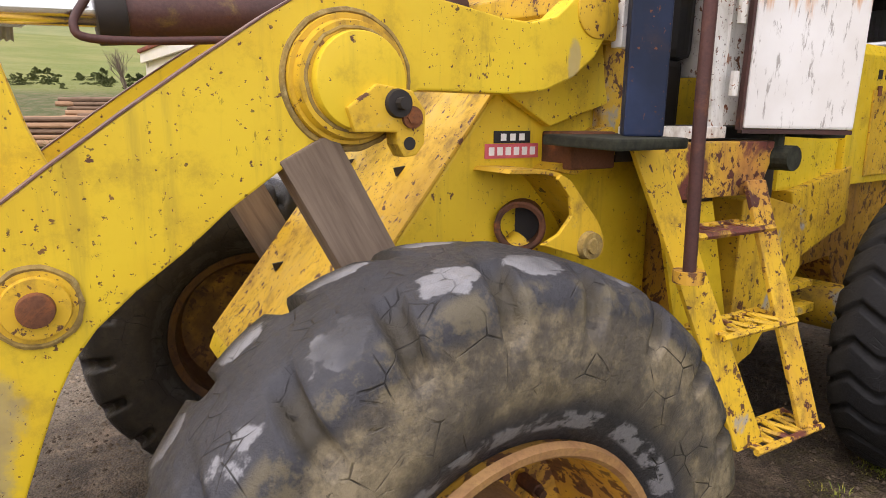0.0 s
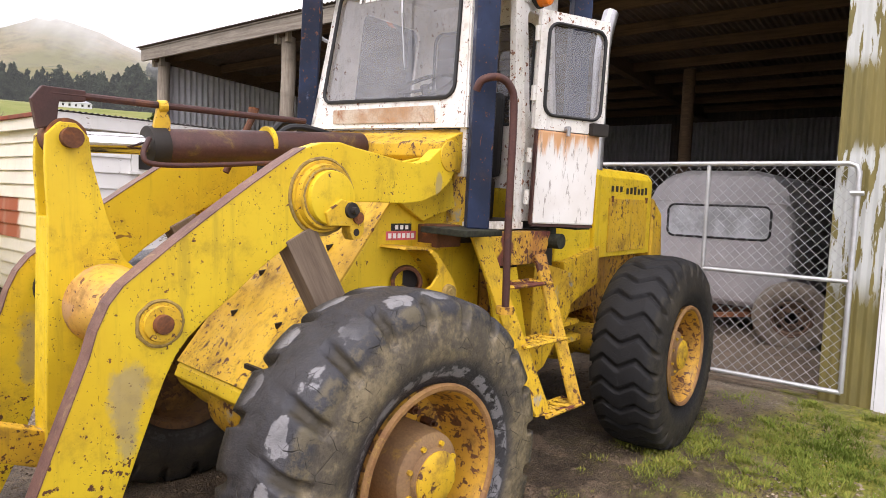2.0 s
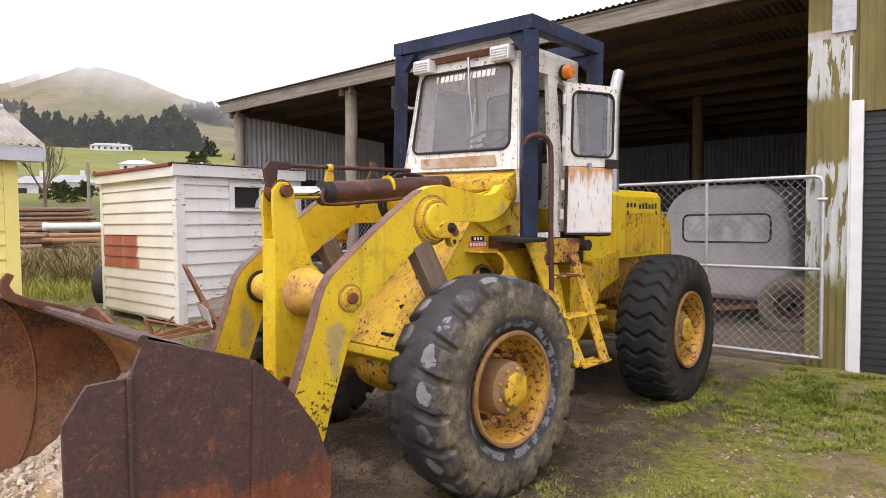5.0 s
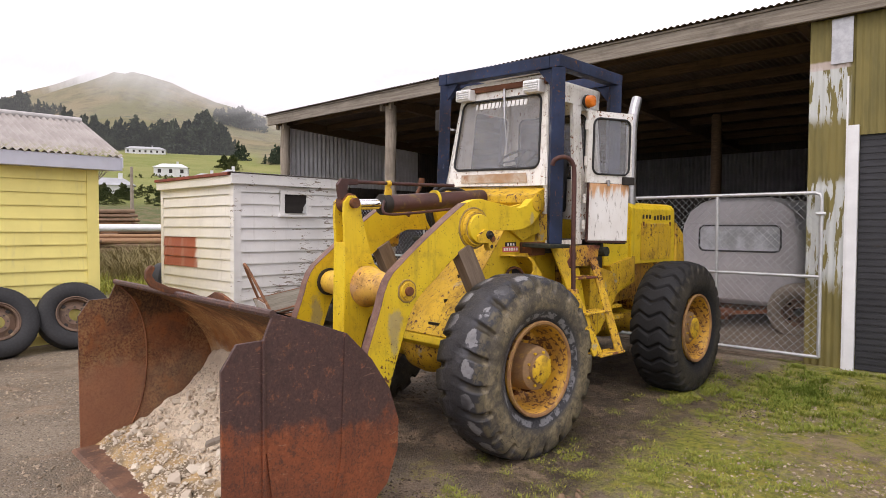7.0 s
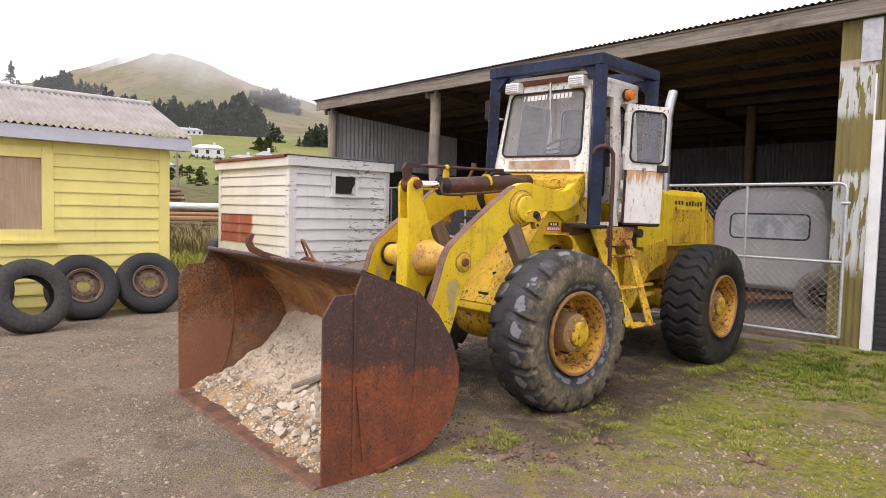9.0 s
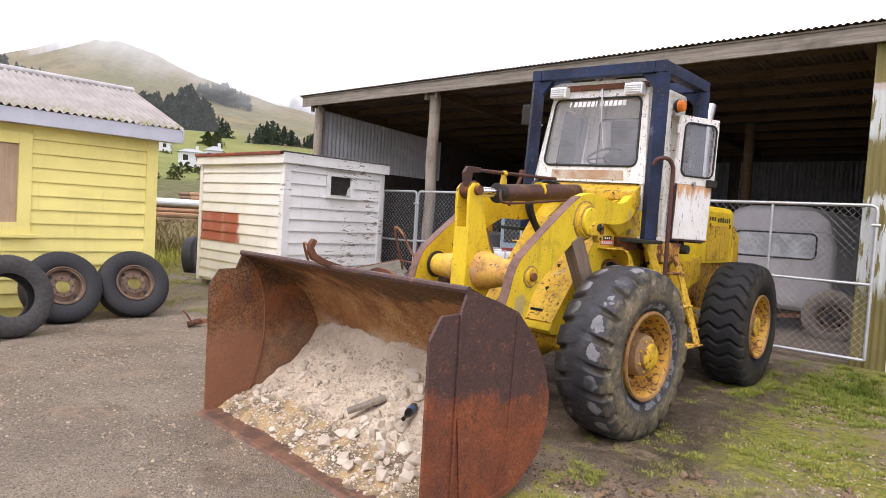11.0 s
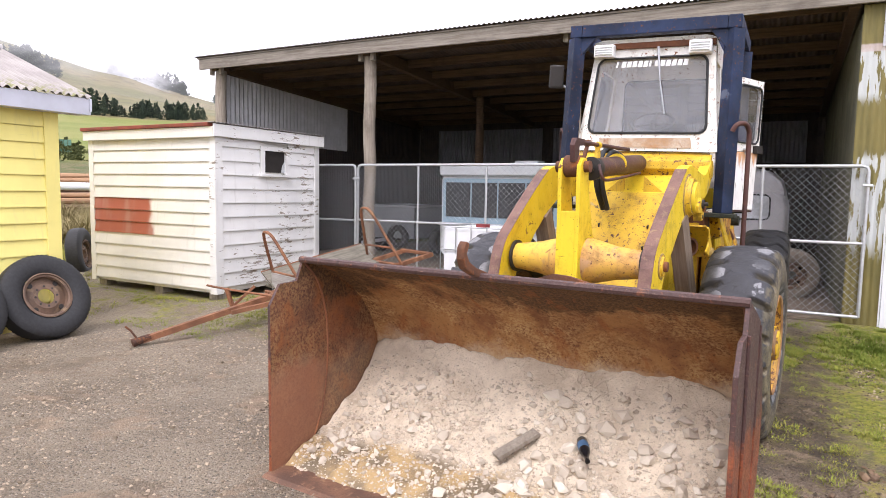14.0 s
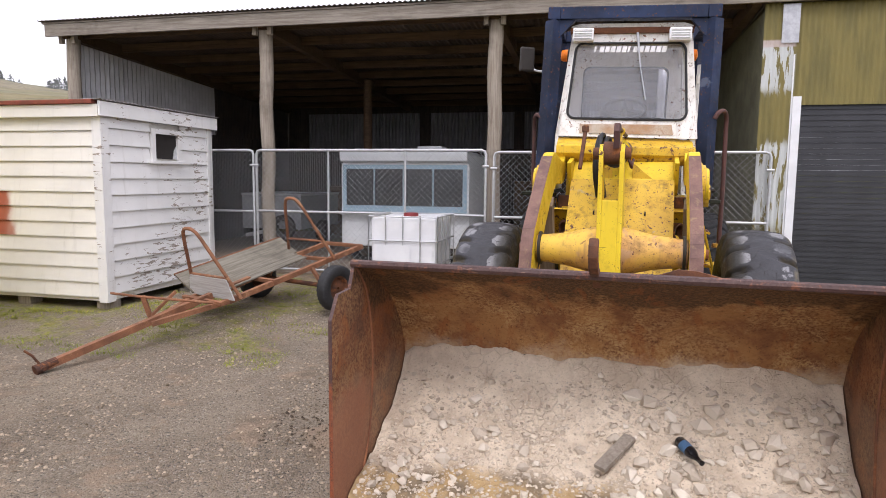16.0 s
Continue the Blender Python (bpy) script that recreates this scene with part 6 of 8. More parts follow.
def bucket_inside(name, dust, a, b):
    n = Nodes(name)
    x, y, z = n.axes()
    pits = n.noise(55, 7, 0.78)
    blot = n.noise(3.2, 8, 0.68, warp=0.4)
    col = n.mix(n.step(blot, 0.38, 0.62), a, b)
    # ochre dirt caked on in clouds, finely pitted
    caked = n.step(n.noise(1.7, 8, 0.70, warp=0.5), 0.40, 0.60, 0.05, 0.25 + 0.75 * dust)
    col = n.mix(n.math("MULTIPLY", caked, n.step(pits, 0.44, 0.56)), col, n.mix(n.noise(9, 5), (0.58, 0.40, 0.19), (0.40, 0.23, 0.085)))
    # dark oily band hanging down from the lip in tongues
    hang = n.math("ADD", n.noise(1.5, 6, 0.62, n.stretch(1.3, 1, 0.7)), n.math("MULTIPLY", n.math("SUBTRACT", z, 1.06), 1.1))
    col = n.mix(n.step(hang, 0.49, 0.60, 0, 0.88), col, n.mix(n.step(pits, 0.42, 0.60), (0.045, 0.024, 0.014), (0.14, 0.072, 0.030)))
    # red-brown and orange rust runs
    run = n.noise(1.0, 6, 0.65, n.stretch(7, 3, 2.2), warp=0.6)
    col = n.mix(n.step(run, 0.54, 0.64, 0, 0.65), col, n.mix(pits, (0.17, 0.055, 0.020), (0.36, 0.135, 0.040)))
    col = n.mix(n.step(pits, 0.44, 0.34, 0, 0.75), col, (0.050, 0.025, 0.015))
    bare = n.math("MULTIPLY", n.step(y, -2.35, -2.60), n.step(n.math("ADD", z, n.math("MULTIPLY", n.noise(3, 6, 0.65), 0.6)), 1.02, 0.85, 0.0, 0.8 - dust))
    col = n.mix(bare, col, n.mix(pits, (0.20, 0.055, 0.022), (0.33, 0.105, 0.045)))
    low = n.math("ADD", z, n.math("MULTIPLY", n.noise(4, 7, 0.65), 0.45))
    col = n.mix(n.step(low, 1.00, 0.80, 0, dust), col, (0.60, 0.49, 0.36))
    return n.surface(col, 0.8, 0, n.bump(pits, 0.6, 0.006), 0.25)


BUCKET = bucket_steel()
BUCKET_IN = bucket_inside("scoured_bucket_steel", 0.80, (0.34, 0.165, 0.060), (0.20, 0.085, 0.035))
BUCKET_SIDE = bucket_inside("scoured_side_steel", 0.12, (0.21, 0.080, 0.036), (0.11, 0.046, 0.028))
SHELL = bend([(-2.95, 0.012, 0), (-2.70, 0.022, 0), (-2.40, 0.045, 0), (-2.12, 0.10, 0), (-1.92, 0.26, 0), (-1.84, 0.52, 0), (-1.90, 0.78, 0), (-2.06, 1.00, 0), (-2.30, 1.17, 0), (-2.66, 1.315, 0)], 4)
BW = 1.285


def shell():
    bm = bm_new()
    nx = 24
    t = 0.022
    pts = [Vector((p.x, p.y)) for p in SHELL]
    nrm = []
    for i in range(len(pts)):
        d = (pts[min(i + 1, len(pts) - 1)] - pts[max(i - 1, 0)]).normalized()
        nrm.append(Vector((-d.y, d.x)))
    grid = []
    for side in (0, 1):
        rows = []
        for k in range(nx + 1):
            x = -BW + 2 * BW * k / nx
            rows.append([bm.verts.new((x, p.x - side * t * q.x, p.y - side * t * q.y)) for p, q in zip(pts, nrm)])
        grid.append(rows)
    last = len(pts) - 1
    for side in (0, 1):
        for a, b in zip(grid[side], grid[side][1:]):
            for i in range(last):
                f = bm.faces.new((a[i], a[i + 1], b[i + 1], b[i]))
                f.material_index = 1 - side
    for e in (0, last):
        for k in range(nx):
            bm.faces.new((grid[0][k][e], grid[0][k + 1][e], grid[1][k + 1][e], grid[1][k][e]))
    return bm


bucket = part("bucket", shell(), [BUCKET, BUCKET_IN], loader, "big rusted brown loading bucket", smooth=True, at=BUCKET_LOCAL)
SIDE = [(-2.95, 0.0), (-2.955, 1.06), (-2.87, 1.185), (-2.72, 1.19), (-2.66, 1.325), (-2.40, 1.245), (-2.19, 1.17), (-2.01, 1.0), (-1.875, 0.81), (-1.80, 0.60), (-1.81, 0.42), (-1.89, 0.23), (-2.10, 0.07), (-2.36, 0.01), (-2.62, -0.005)]
for s in (1, -1):
    side = part("side_plate", prism(bm_new(), SIDE, s * BW, s * (BW + 0.022)), [BUCKET, BUCKET_SIDE], bucket, bevel=0.004)
    for face in side.data.polygons:
        face.material_index = 1 if face.normal.x * s < -0.5 else 0
    part("weld_bar", prism(bm_new(), [(-2.735, 0.03), (-2.70, 0.03), (-2.72, 0.60), (-2.715, 1.19), (-2.735, 1.19)], s * (BW + 0.022), s * (BW + 0.036)), BUCKET, side, bevel=0.004)
    part("weld_bar", prism(bm_new(), [(-2.71, 0.60), (-2.69, 0.60), (-2.61, 0.10), (-2.65, 0.10)], s * (BW + 0.022), s * (BW + 0.032)), BUCKET, side)
    part("weld_bar", prism(bm_new(), [(-2.21, 1.15), (-2.16, 1.12), (-2.20, 0.45), (-2.30, 0.10), (-2.33, 0.10), (-2.24, 0.45)], s * (BW + 0.022), s * (BW + 0.030)), BUCKET, side)
    part("weld_seam", tube(bm_new(), [(s * (BW - 0.004), p.x, p.y + 0.004) for p in bend([(-2.66, 1.30, 0), (-2.52, 1.15, 0), (-2.44, 0.9, 0), (-2.43, 0.6, 0), (-2.48, 0.3, 0), (-2.6, 0.05, 0)], 5)], 0.007, 6), RUST_BRIGHT, side)
    part("tooth_pad", prism(bm_new(), [(-2.55, 0.002), (-2.20, 0.06), (-2.20, 0.10), (-2.55, 0.03)], s * (BW + 0.022), s * (BW + 0.045)), BUCKET, side)
EDGE_STEEL = rusty("scraped_cutting_edge", (0.20, 0.10, 0.06), (0.10, 0.055, 0.04), (0.34, 0.19, 0.11), 0.75, 5.0)
part("cutting_edge", prism(bm_new(), [(-3.02, 0.0), (-2.70, 0.004), (-2.70, 0.030), (-2.99, 0.018)], -BW - 0.02, BW + 0.02), EDGE_STEEL, bucket, "scraped dusty brown cutting edge", bevel=0.003)
part("top_lip", tube(bm_new(), [(-BW - 0.02, -2.665, 1.32), (BW + 0.02, -2.665, 1.32)], 0.022, 8), BUCKET, bucket, smooth=True)
for x in (-0.58, 0.58):
    part("bracket", prism(bm_new(), [(-1.86, 0.75), (-1.60, 0.42), (-1.58, 0.22), (-1.70, 0.16), (-1.90, 0.30)], x - 0.11, x - 0.075), BUCKET, bucket, bevel=0.006)
    part("bracket", prism(bm_new(), [(-1.86, 0.75), (-1.60, 0.42), (-1.58, 0.22), (-1.70, 0.16), (-1.90, 0.30)], x + 0.075, x + 0.11), BUCKET, bucket, bevel=0.006)
for x in (-0.08, 0.08):
    part("bracket", prism(bm_new(), [(-2.06, 1.06), (-1.95, 1.05), (-1.82, 0.92), (-1.82, 0.80), (-1.86, 0.80), (-1.95, 0.92)], x - 0.02, x + 0.02), BUCKET, bucket, bevel=0.006)


HOOK = [(-2.83, 1.52), (-2.80, 1.505), (-2.825, 1.455), (-2.80, 1.415), (-2.72, 1.375), (-2.58, 1.335), (-2.42, 1.26), (-2.42, 1.22), (-2.60, 1.295), (-2.74, 1.335), (-2.83, 1.375), (-2.865, 1.43), (-2.86, 1.485)]
part("lifting_hook", prism(bm_new(), HOOK, -0.045, 0.0), RUST_STEEL, bucket, "curved rusty hook over the back lip", bevel=0.008)
part("spill_plate", prism(bm_new(), [(0.20, 1.30), (0.66, 1.30), (0.45, 1.352), (0.36, 1.356)], -2.56, -2.54, "y"), RUST_STEEL, bucket)


def rubble_material(name, a, b):
    n = Nodes(name)
    col = n.mix(n.island(), a, b)
    f = n.noise(35, 6, 0.7)
    col = n.mix(n.step(f, 0.3, 0.75, 0, 0.5), col, tuple(0.6 * c for c in a))
    return n.surface(col, 0.95, 0, n.bump(f, 0.4, 0.006), 0.15)


def heap_material():
    n = Nodes("pale_rubble_dirt")
    x, y, z = n.axes()
    col = n.mix(n.step(n.noise(5, 7, 0.65), 0.35, 0.7), (0.74, 0.63, 0.49), (0.54, 0.44, 0.33))
    edge = n.math("ADD", y, n.math("MULTIPLY", n.noise(3, 5), 0.3))
    col = n.mix(n.step(edge, -2.30, -2.44), col, n.mix(n.step(n.noise(5, 6), 0.4, 0.6), (0.46, 0.32, 0.16), (0.20, 0.155, 0.105)))
    crack = n.cells(15, "Distance", "DISTANCE_TO_EDGE", n.coord)
    split = n.math("MULTIPLY", n.step(crack, 0.05, 0.012), n.step(n.noise(4, 4), 0.48, 0.60))
    col = n.mix(n.math("MULTIPLY", split, 0.10), col, (0.16, 0.13, 0.10))
    col = n.mix(n.step(n.noise(60, 5, 0.7), 0.55, 0.70, 0, 0.6), col, (0.30, 0.25, 0.20))
    h = n.math("ADD", n.noise(60, 6, 0.7), n.math("MULTIPLY", n.noise(14, 6, 0.65), 2))
    h = n.math("SUBTRACT", h, n.math("MULTIPLY", split, 0.8))
    return n.surface(col, 0.95, 0, n.bump(h, 0.8, 0.014), 0.15)


def heap_z(x, y):
    """Top of the load in the bucket: low at the lip, piled against the back."""
    t = min(1.0, max(0.0, (y + 2.93) / 1.05))
    back = ease(y, -2.92, -2.05)
    z = 0.02 + 0.32 * t + 0.30 * t ** 5 + 0.07 * math.exp(-((x - 0.1) / 0.5) ** 2) * back
    z += 0.06 * math.exp(-((x + 0.9) / 0.3) ** 2) * back + 0.07 * math.exp(-((x - 0.95) / 0.35) ** 2) * back
    z += 0.07 * noise.noise(Vector((x * 2.6, y * 3.1, 2))) * back + 0.022 * noise.noise(Vector((x * 9, y * 9, 5)))
    z -= 0.05 * (1 - ease(y + 0.09 * noise.noise(Vector((x * 3, 0, 4))), -2.90, -2.76)) * (1 - 0.75 * ease(x, -0.5, 0.1))
    lump = noise.noise(Vector((x * 17, y * 17, 8)))
    return z + (0.016 * lump + 0.014 * abs(noise.noise(Vector((x * 31, y * 31, 3))))) * (0.4 + 0.6 * back)


def build_heap():
    bm = bm_new()
    nx, ny = 190, 84
    rows = []
    for j in range(ny + 1):
        y = -2.93 + 1.07 * j / ny
        rows.append([bm.verts.new((-1.275 + 2.55 * i / nx, y, heap_z(-1.275 + 2.55 * i / nx, y))) for i in range(nx + 1)])
    for a, b in zip(rows, rows[1:]):
        for i in range(nx):
            bm.faces.new((a[i], a[i + 1], b[i + 1], b[i]))
    ob = part("rubble_heap", bm, heap_material(), smooth=True, at=BUCKET_AT)
    return tagged(ob, "pale heap of rubble and dirt in the bucket", "rubble", kind="stuff")


def stone_bm(bm, at, size, rng):
    """One angular stone: the hull of a few points."""
    vs = []
    for k in range(15):
        p = Vector((rng.gauss(0, 1), rng.gauss(0, 1), rng.gauss(0, 1))).normalized()
        vs.append(bm.verts.new(Vector(at) + size * rng.uniform(0.78, 1.1) * Vector((1.15 * p.x, 0.9 * p.y, 0.72 * p.z))))
    got = bmesh.ops.convex_hull(bm, input=vs)
    bmesh.ops.delete(bm, geom=[g for g in got["geom_interior"] if isinstance(g, bmesh.types.BMVert)], context="VERTS")


heap = build_heap()
STONE_PALE = rubble_material("pale_rubble_stone", (0.80, 0.72, 0.60), (0.50, 0.42, 0.33))
STONE_SMALL = rubble_material("small_rubble_stone", (0.74, 0.64, 0.51), (0.38, 0.31, 0.235))


def stone_shapes(n, rng):
    out = []
    for _ in range(n):
        bm = bm_new()
        stone_bm(bm, (0, 0, 0), 1.0, rng)
        me = bpy.data.meshes.new("stone")
        bm.to_mesh(me)
        bm.free()
        me.materials.append(STONE_PALE)
        out.append(me)
    return out


rng = random.Random(4)
shapes = stone_shapes(18, rng)
for k in range(300):
    # stones gather in drifts low on the load, the dusty slope behind stays bare
    while True:
        x, y = rng.uniform(-1.2, 1.22), -2.80 + 0.86 * rng.random()
        drift = 0.8 * noise.noise(Vector((x * 2.3, y * 2.3, 11))) - 0.25 * ease(y, -2.30, -2.0) + 0.30 * ease(x, 0.1, 0.9) - 0.12 * math.exp(-((x + 0.35) / 0.3) ** 2)
        if rng.uniform(-0.45, 0.35) < drift:
            break
    s = 0.014 + 0.046 * rng.random() ** 1.9 * (1.15 if x > 0 else 0.85)
    ob = new("stone", shapes[k % 18])
    ob.parent = heap
    ob.matrix_basis = pose(x, y, heap_z(x, y) + s * 0.28, rng.uniform(-28, 28), rng.uniform(-28, 28), rng.uniform(0, 360)) @ Matrix.Scale(s, 4)


def scatter_stones(name, label, count, where, mat, lo, hi, seed, at=None):
    """Many angular stones as one mesh."""
    r = random.Random(seed)
    kinds = []
    for me in shapes:
        kinds.append(([tuple(v.co) for v in me.vertices], [tuple(p.vertices) for p in me.polygons]))
    verts, faces = [], []
    for _ in range(count):
        x, y, z = where(r)
        s = lo + (hi - lo) * r.random() ** 2.2
        co, fs = r.choice(kinds)
        a, b = r.uniform(0, 6.3), len(verts)
        c, q = math.cos(a) * s, math.sin(a) * s
        k = r.uniform(0.7, 1.2) * s
        verts += [(x + c * v[0] - q * v[1], y + q * v[0] + c * v[1], z + k * v[2] + 0.2 * s) for v in co]
        faces += [tuple(b + i for i in f) for f in fs]
    me = bpy.data.meshes.new(name)
    me.from_pydata(verts, [], faces)
    me.materials.append(mat)
    ob = new(name, me)
    if at is not None:
        ob.matrix_basis = at
    return tagged(ob, label, "gravel", kind="stuff")


def scatter_small(name, label, count, where, mat, lo, hi, seed, at=None):
    """Grit as one mesh of tiny four-sided lumps."""
    r = random.Random(seed)
    verts, faces = [], []
    for _ in range(count):
        x, y, z = where(r)
        s = lo + (hi - lo) * r.random() ** 2.5
        b = len(verts)
        a0 = r.uniform(0, 6.3)
        for k in range(4):
            a = a0 + k * math.pi / 2 + r.uniform(-0.35, 0.35)
            verts.append((x + s * math.cos(a) * r.uniform(0.7, 1.2), y + s * math.sin(a) * r.uniform(0.7, 1.2), z - 0.1 * s))
        verts.append((x + r.uniform(-0.3, 0.3) * s, y + r.uniform(-0.3, 0.3) * s, z + s * r.uniform(0.35, 0.8)))
        faces += [(b, b + 1, b + 4), (b + 1, b + 2, b + 4), (b + 2, b + 3, b + 4), (b + 3, b, b + 4)]
    me = bpy.data.meshes.new(name)
    me.from_pydata(verts, [], faces)
    me.materials.append(mat)
    ob = new(name, me)
    if at is not None:
        ob.matrix_basis = at
    return tagged(ob, label, "gravel", kind="stuff")


def in_bucket(r):
    x, y = r.uniform(-1.25, 1.25), r.uniform(-2.9, -1.95)
    return x, y, heap_z(x, y)


scatter_small("rubble_grit", "small stones strewn over the rubble in the bucket", 7200, in_bucket, STONE_SMALL, 0.003, 0.016, 8, BUCKET_AT)
scatter_stones("rubble_stones", "pale broken stones strewn over the rubble", 1500, in_bucket, STONE_SMALL, 0.006, 0.022, 18, BUCKET_AT)
# bottle and broken plank on the heap
bottle_glass = plain("dark_bottle_glass", (0.012, 0.012, 0.014), 0.12, 0, 0.2)
bz = heap_z(0.40, -2.30)
bottle = part("bottle", turned(bm_new(), [(0.01, 0.0), (0.028, 0.002), (0.031, 0.01), (0.031, 0.12), (0.026, 0.145), (0.014, 0.175), (0.012, 0.215), (0.014, 0.218), (0.014, 0.228), (0.006, 0.23)], 20), bottle_glass, None, smooth=True, at=BUCKET_AT @ pose(0.43, -2.19, heap_z(0.43, -2.19) + 0.03, 0, 8, -62))
tagged(bottle, "dark empty glass bottle lying on the rubble", "bottle")
part("bottle_label", turned(bm_new(), [(0.0315, 0.045), (0.0316, 0.046), (0.0316, 0.105), (0.0315, 0.106)], 20, False), plain("blue_label", (0.06, 0.13, 0.24), 0.5), bottle, "worn dull blue label", smooth=True)
plank = part("broken_plank", box(bm_new(), (-0.035, -0.15, -0.012), (0.035, 0.15, 0.014)), GREY_TIMBER, None, bevel=0.004, at=BUCKET_AT @ pose(0.10, -2.36, heap_z(0.10, -2.36) + 0.055, 20, 6, -30))
tagged(plank, "short weathered broken plank on the rubble", "plank")

# ---- timber props under the lift arms ----
for s in (1, -1):
    d = Vector((0.02, 0.32, -0.60))
    q = Matrix.Translation((s * 0.575, -0.50, 1.655)) @ (Vector((s * d.x, d.y, d.z)).to_track_quat("-Z", "Y").to_matrix().to_4x4())
    bm = box(bm_new(), (-0.06, -0.08, -0.80), (0.06, 0.08, 0.0))
    ob = part("timber_prop", bm, PROP_TIMBER, None, bevel=0.006, at=LOADER_AT @ q)
    tagged(ob, "weathered timber prop jammed under the lift arm", "timber prop", "arm props")

# ---- truck tyres against the cottage ----
TRUCK_RUBBER = plain("dusty_truck_rubber", (0.028, 0.028, 0.03), 0.65, 0, 0.4, 30)
GREY_RUBBER = plain("grey_worn_rubber", (0.055, 0.052, 0.05), 0.75, 0, 0.4, 20)


def truck_tyre_bm(r=0.515, w=0.13, blocks=60):
    """A truck tyre about the x axis, hollow inside, with fine tread blocks."""
    prof = [(r * 0.53, -w * 0.75), (r * 0.60, -w * 0.95), (r * 0.75, -w * 1.08), (r * 0.88, -w * 1.0), (r * 0.955, -w * 0.88), (r * 0.99, -w * 0.75), (r, -w * 0.4), (r, 0), (r, w * 0.4), (r * 0.99, w * 0.75),
            (r * 0.955, w * 0.88), (r * 0.88, w * 1.0), (r * 0.75, w * 1.08), (r * 0.60, w * 0.95), (r * 0.53, w * 0.75), (r * 0.56, w * 0.70), (r * 0.72, w * 0.9), (r * 0.90, w * 0.7), (r * 0.92, 0), (r * 0.90, -w * 0.7), (r * 0.72, -w * 0.9), (r * 0.56, -w * 0.70)]
    bm = bm_new()
    seg = blocks * 2
    rings = []
    for p, x in prof:
        ring = []
        for k in range(seg):
            a = 2 * math.pi * k / seg
            q = p - (0.009 if k % 2 and 0.95 * r <= p and abs(x) > w * 0.3 else 0)
            ring.append(bm.verts.new((x, q * math.cos(a), q * math.sin(a))))
        rings.append(ring)
    for a, b in zip(rings, rings[1:] + rings[:1]):
        for i in range(seg):
            j = (i + 1) % seg
            bm.faces.new((a[i], a[j], b[j], b[i]))
    return bm


def truck_rim_bm(r=0.26):
    bm = turned(bm_new(), [(r * 1.04, 0.105), (r * 1.06, 0.115), (r * 1.0, 0.118), (r * 0.95, 0.08), (r * 0.93, -0.08), (r * 0.97, -0.10), (r * 0.90, -0.10), (r * 0.88, 0.05), (r * 0.90, 0.095)], 48, True)
    turned(bm, [(r * 0.92, 0.02), (r * 0.80, 0.035), (r * 0.62, 0.055), (r * 0.58, 0.065), (r * 0.36, 0.065), (r * 0.36, 0.05), (r * 0.56, 0.045), (r * 0.78, 0.015), (r * 0.92, 0.0)], 48, True)
    return bm


RIM_RUST = rusty("brown_truck_rim", (0.20, 0.125, 0.085), (0.11, 0.07, 0.05), (0.30, 0.21, 0.12), 0.7)


def truck_wheel(at, label, rim=True, rubber=TRUCK_RUBBER):
    ty = part("truck_tyre", truck_tyre_bm(), rubber, None, smooth=True, at=at)
    tagged(ty, label, "tyre", "tyres by the cottage")
    if rim:
        rm = part("rim", truck_rim_bm(), RIM_RUST, ty, "rusty brown eight-stud rim", smooth=True)
        for k in range(8):
            a = 2 * math.pi * k / 8
            part("stud_hole", rod(bm_new(), (0.064, 0.122 * math.cos(a), 0.122 * math.sin(a)), (0.069, 0.122 * math.cos(a), 0.122 * math.sin(a)), 0.013, seg=10), DARK_STEEL, rm)
        for k in range(4):
            a = 2 * math.pi * (k + 0.5) / 4
            part("hand_hole", rod(bm_new(), (0.030, 0.205 * math.cos(a), 0.205 * math.sin(a)), (0.048, 0.205 * math.cos(a), 0.205 * math.sin(a)), 0.030, seg=12), DARK_STEEL, rm)
    return ty


WALL_TURN = -1.5
for x, y, tilt, turn, rim, rub, lab in ((-8.06, -0.47, 24, -3, True, TRUCK_RUBBER, "black truck tyre with rusty rim leaning on the cottage"),
                                        (-7.98, -1.48, 24, 1, True, TRUCK_RUBBER, "black truck tyre with rusty rim leaning on the cottage"),
                                        (-7.25, -2.33, 19, 12, False, GREY_RUBBER, "bare grey truck tyre leaning against other tyres"),
                                        (-8.20, -2.85, 18, 0, False, TRUCK_RUBBER, "bare black truck tyre leaning on the cottage")):
    t = radians(tilt)
    back = 0.515 * math.sin(t)
    c = Vector((x - back * math.cos(radians(WALL_TURN)), y - back * math.sin(radians(WALL_TURN)), 0.515 * math.cos(t) + 0.0))
    truck_wheel(pose(*c, 0, -tilt, turn), lab, rim, rub)
t = truck_wheel(pose(-12.55, 2.75, 0.47, 0, -8, 40), "old tyre standing in the grass behind the hut", True)

# ---- rusty tilt trailer ----
BOARD_GREY = timber("grey_tray_board", (0.13, 0.115, 0.09), (0.23, 0.21, 0.17), "Y")
PALE_BOARD = timber("pale_end_board", (0.34, 0.32, 0.30), (0.52, 0.51, 0.50), "X")
TRAILER_RUST = rusty("trailer_frame_rust", (0.30, 0.13, 0.065), (0.15, 0.07, 0.04), (0.42, 0.22, 0.12))
trailer = base("farm_trailer", pose(-6.92, -0.03, land(-6.92, -0.03) + 0.08, 11.5, 0, -21), "rusted steel trailer frame with hoops, nose on the ground", "trailer")
for s in (1, -1):
    bm = beam(bm_new(), (s * 0.03, 0.95, 0.0), (s * 0.30, 1.75, 0.0), 0.026)
    beam(bm, (s * 0.30, 1.75, 0.0), (s * 0.34, 4.0, 0.0), 0.030)
    part("side_rail", bm, TRAILER_RUST, trailer)
part("drawbar", beam(bm_new(), (0, -0.12, 0.0), (0.0, 2.3, 0.05), 0.034), TRAILER_RUST, trailer)
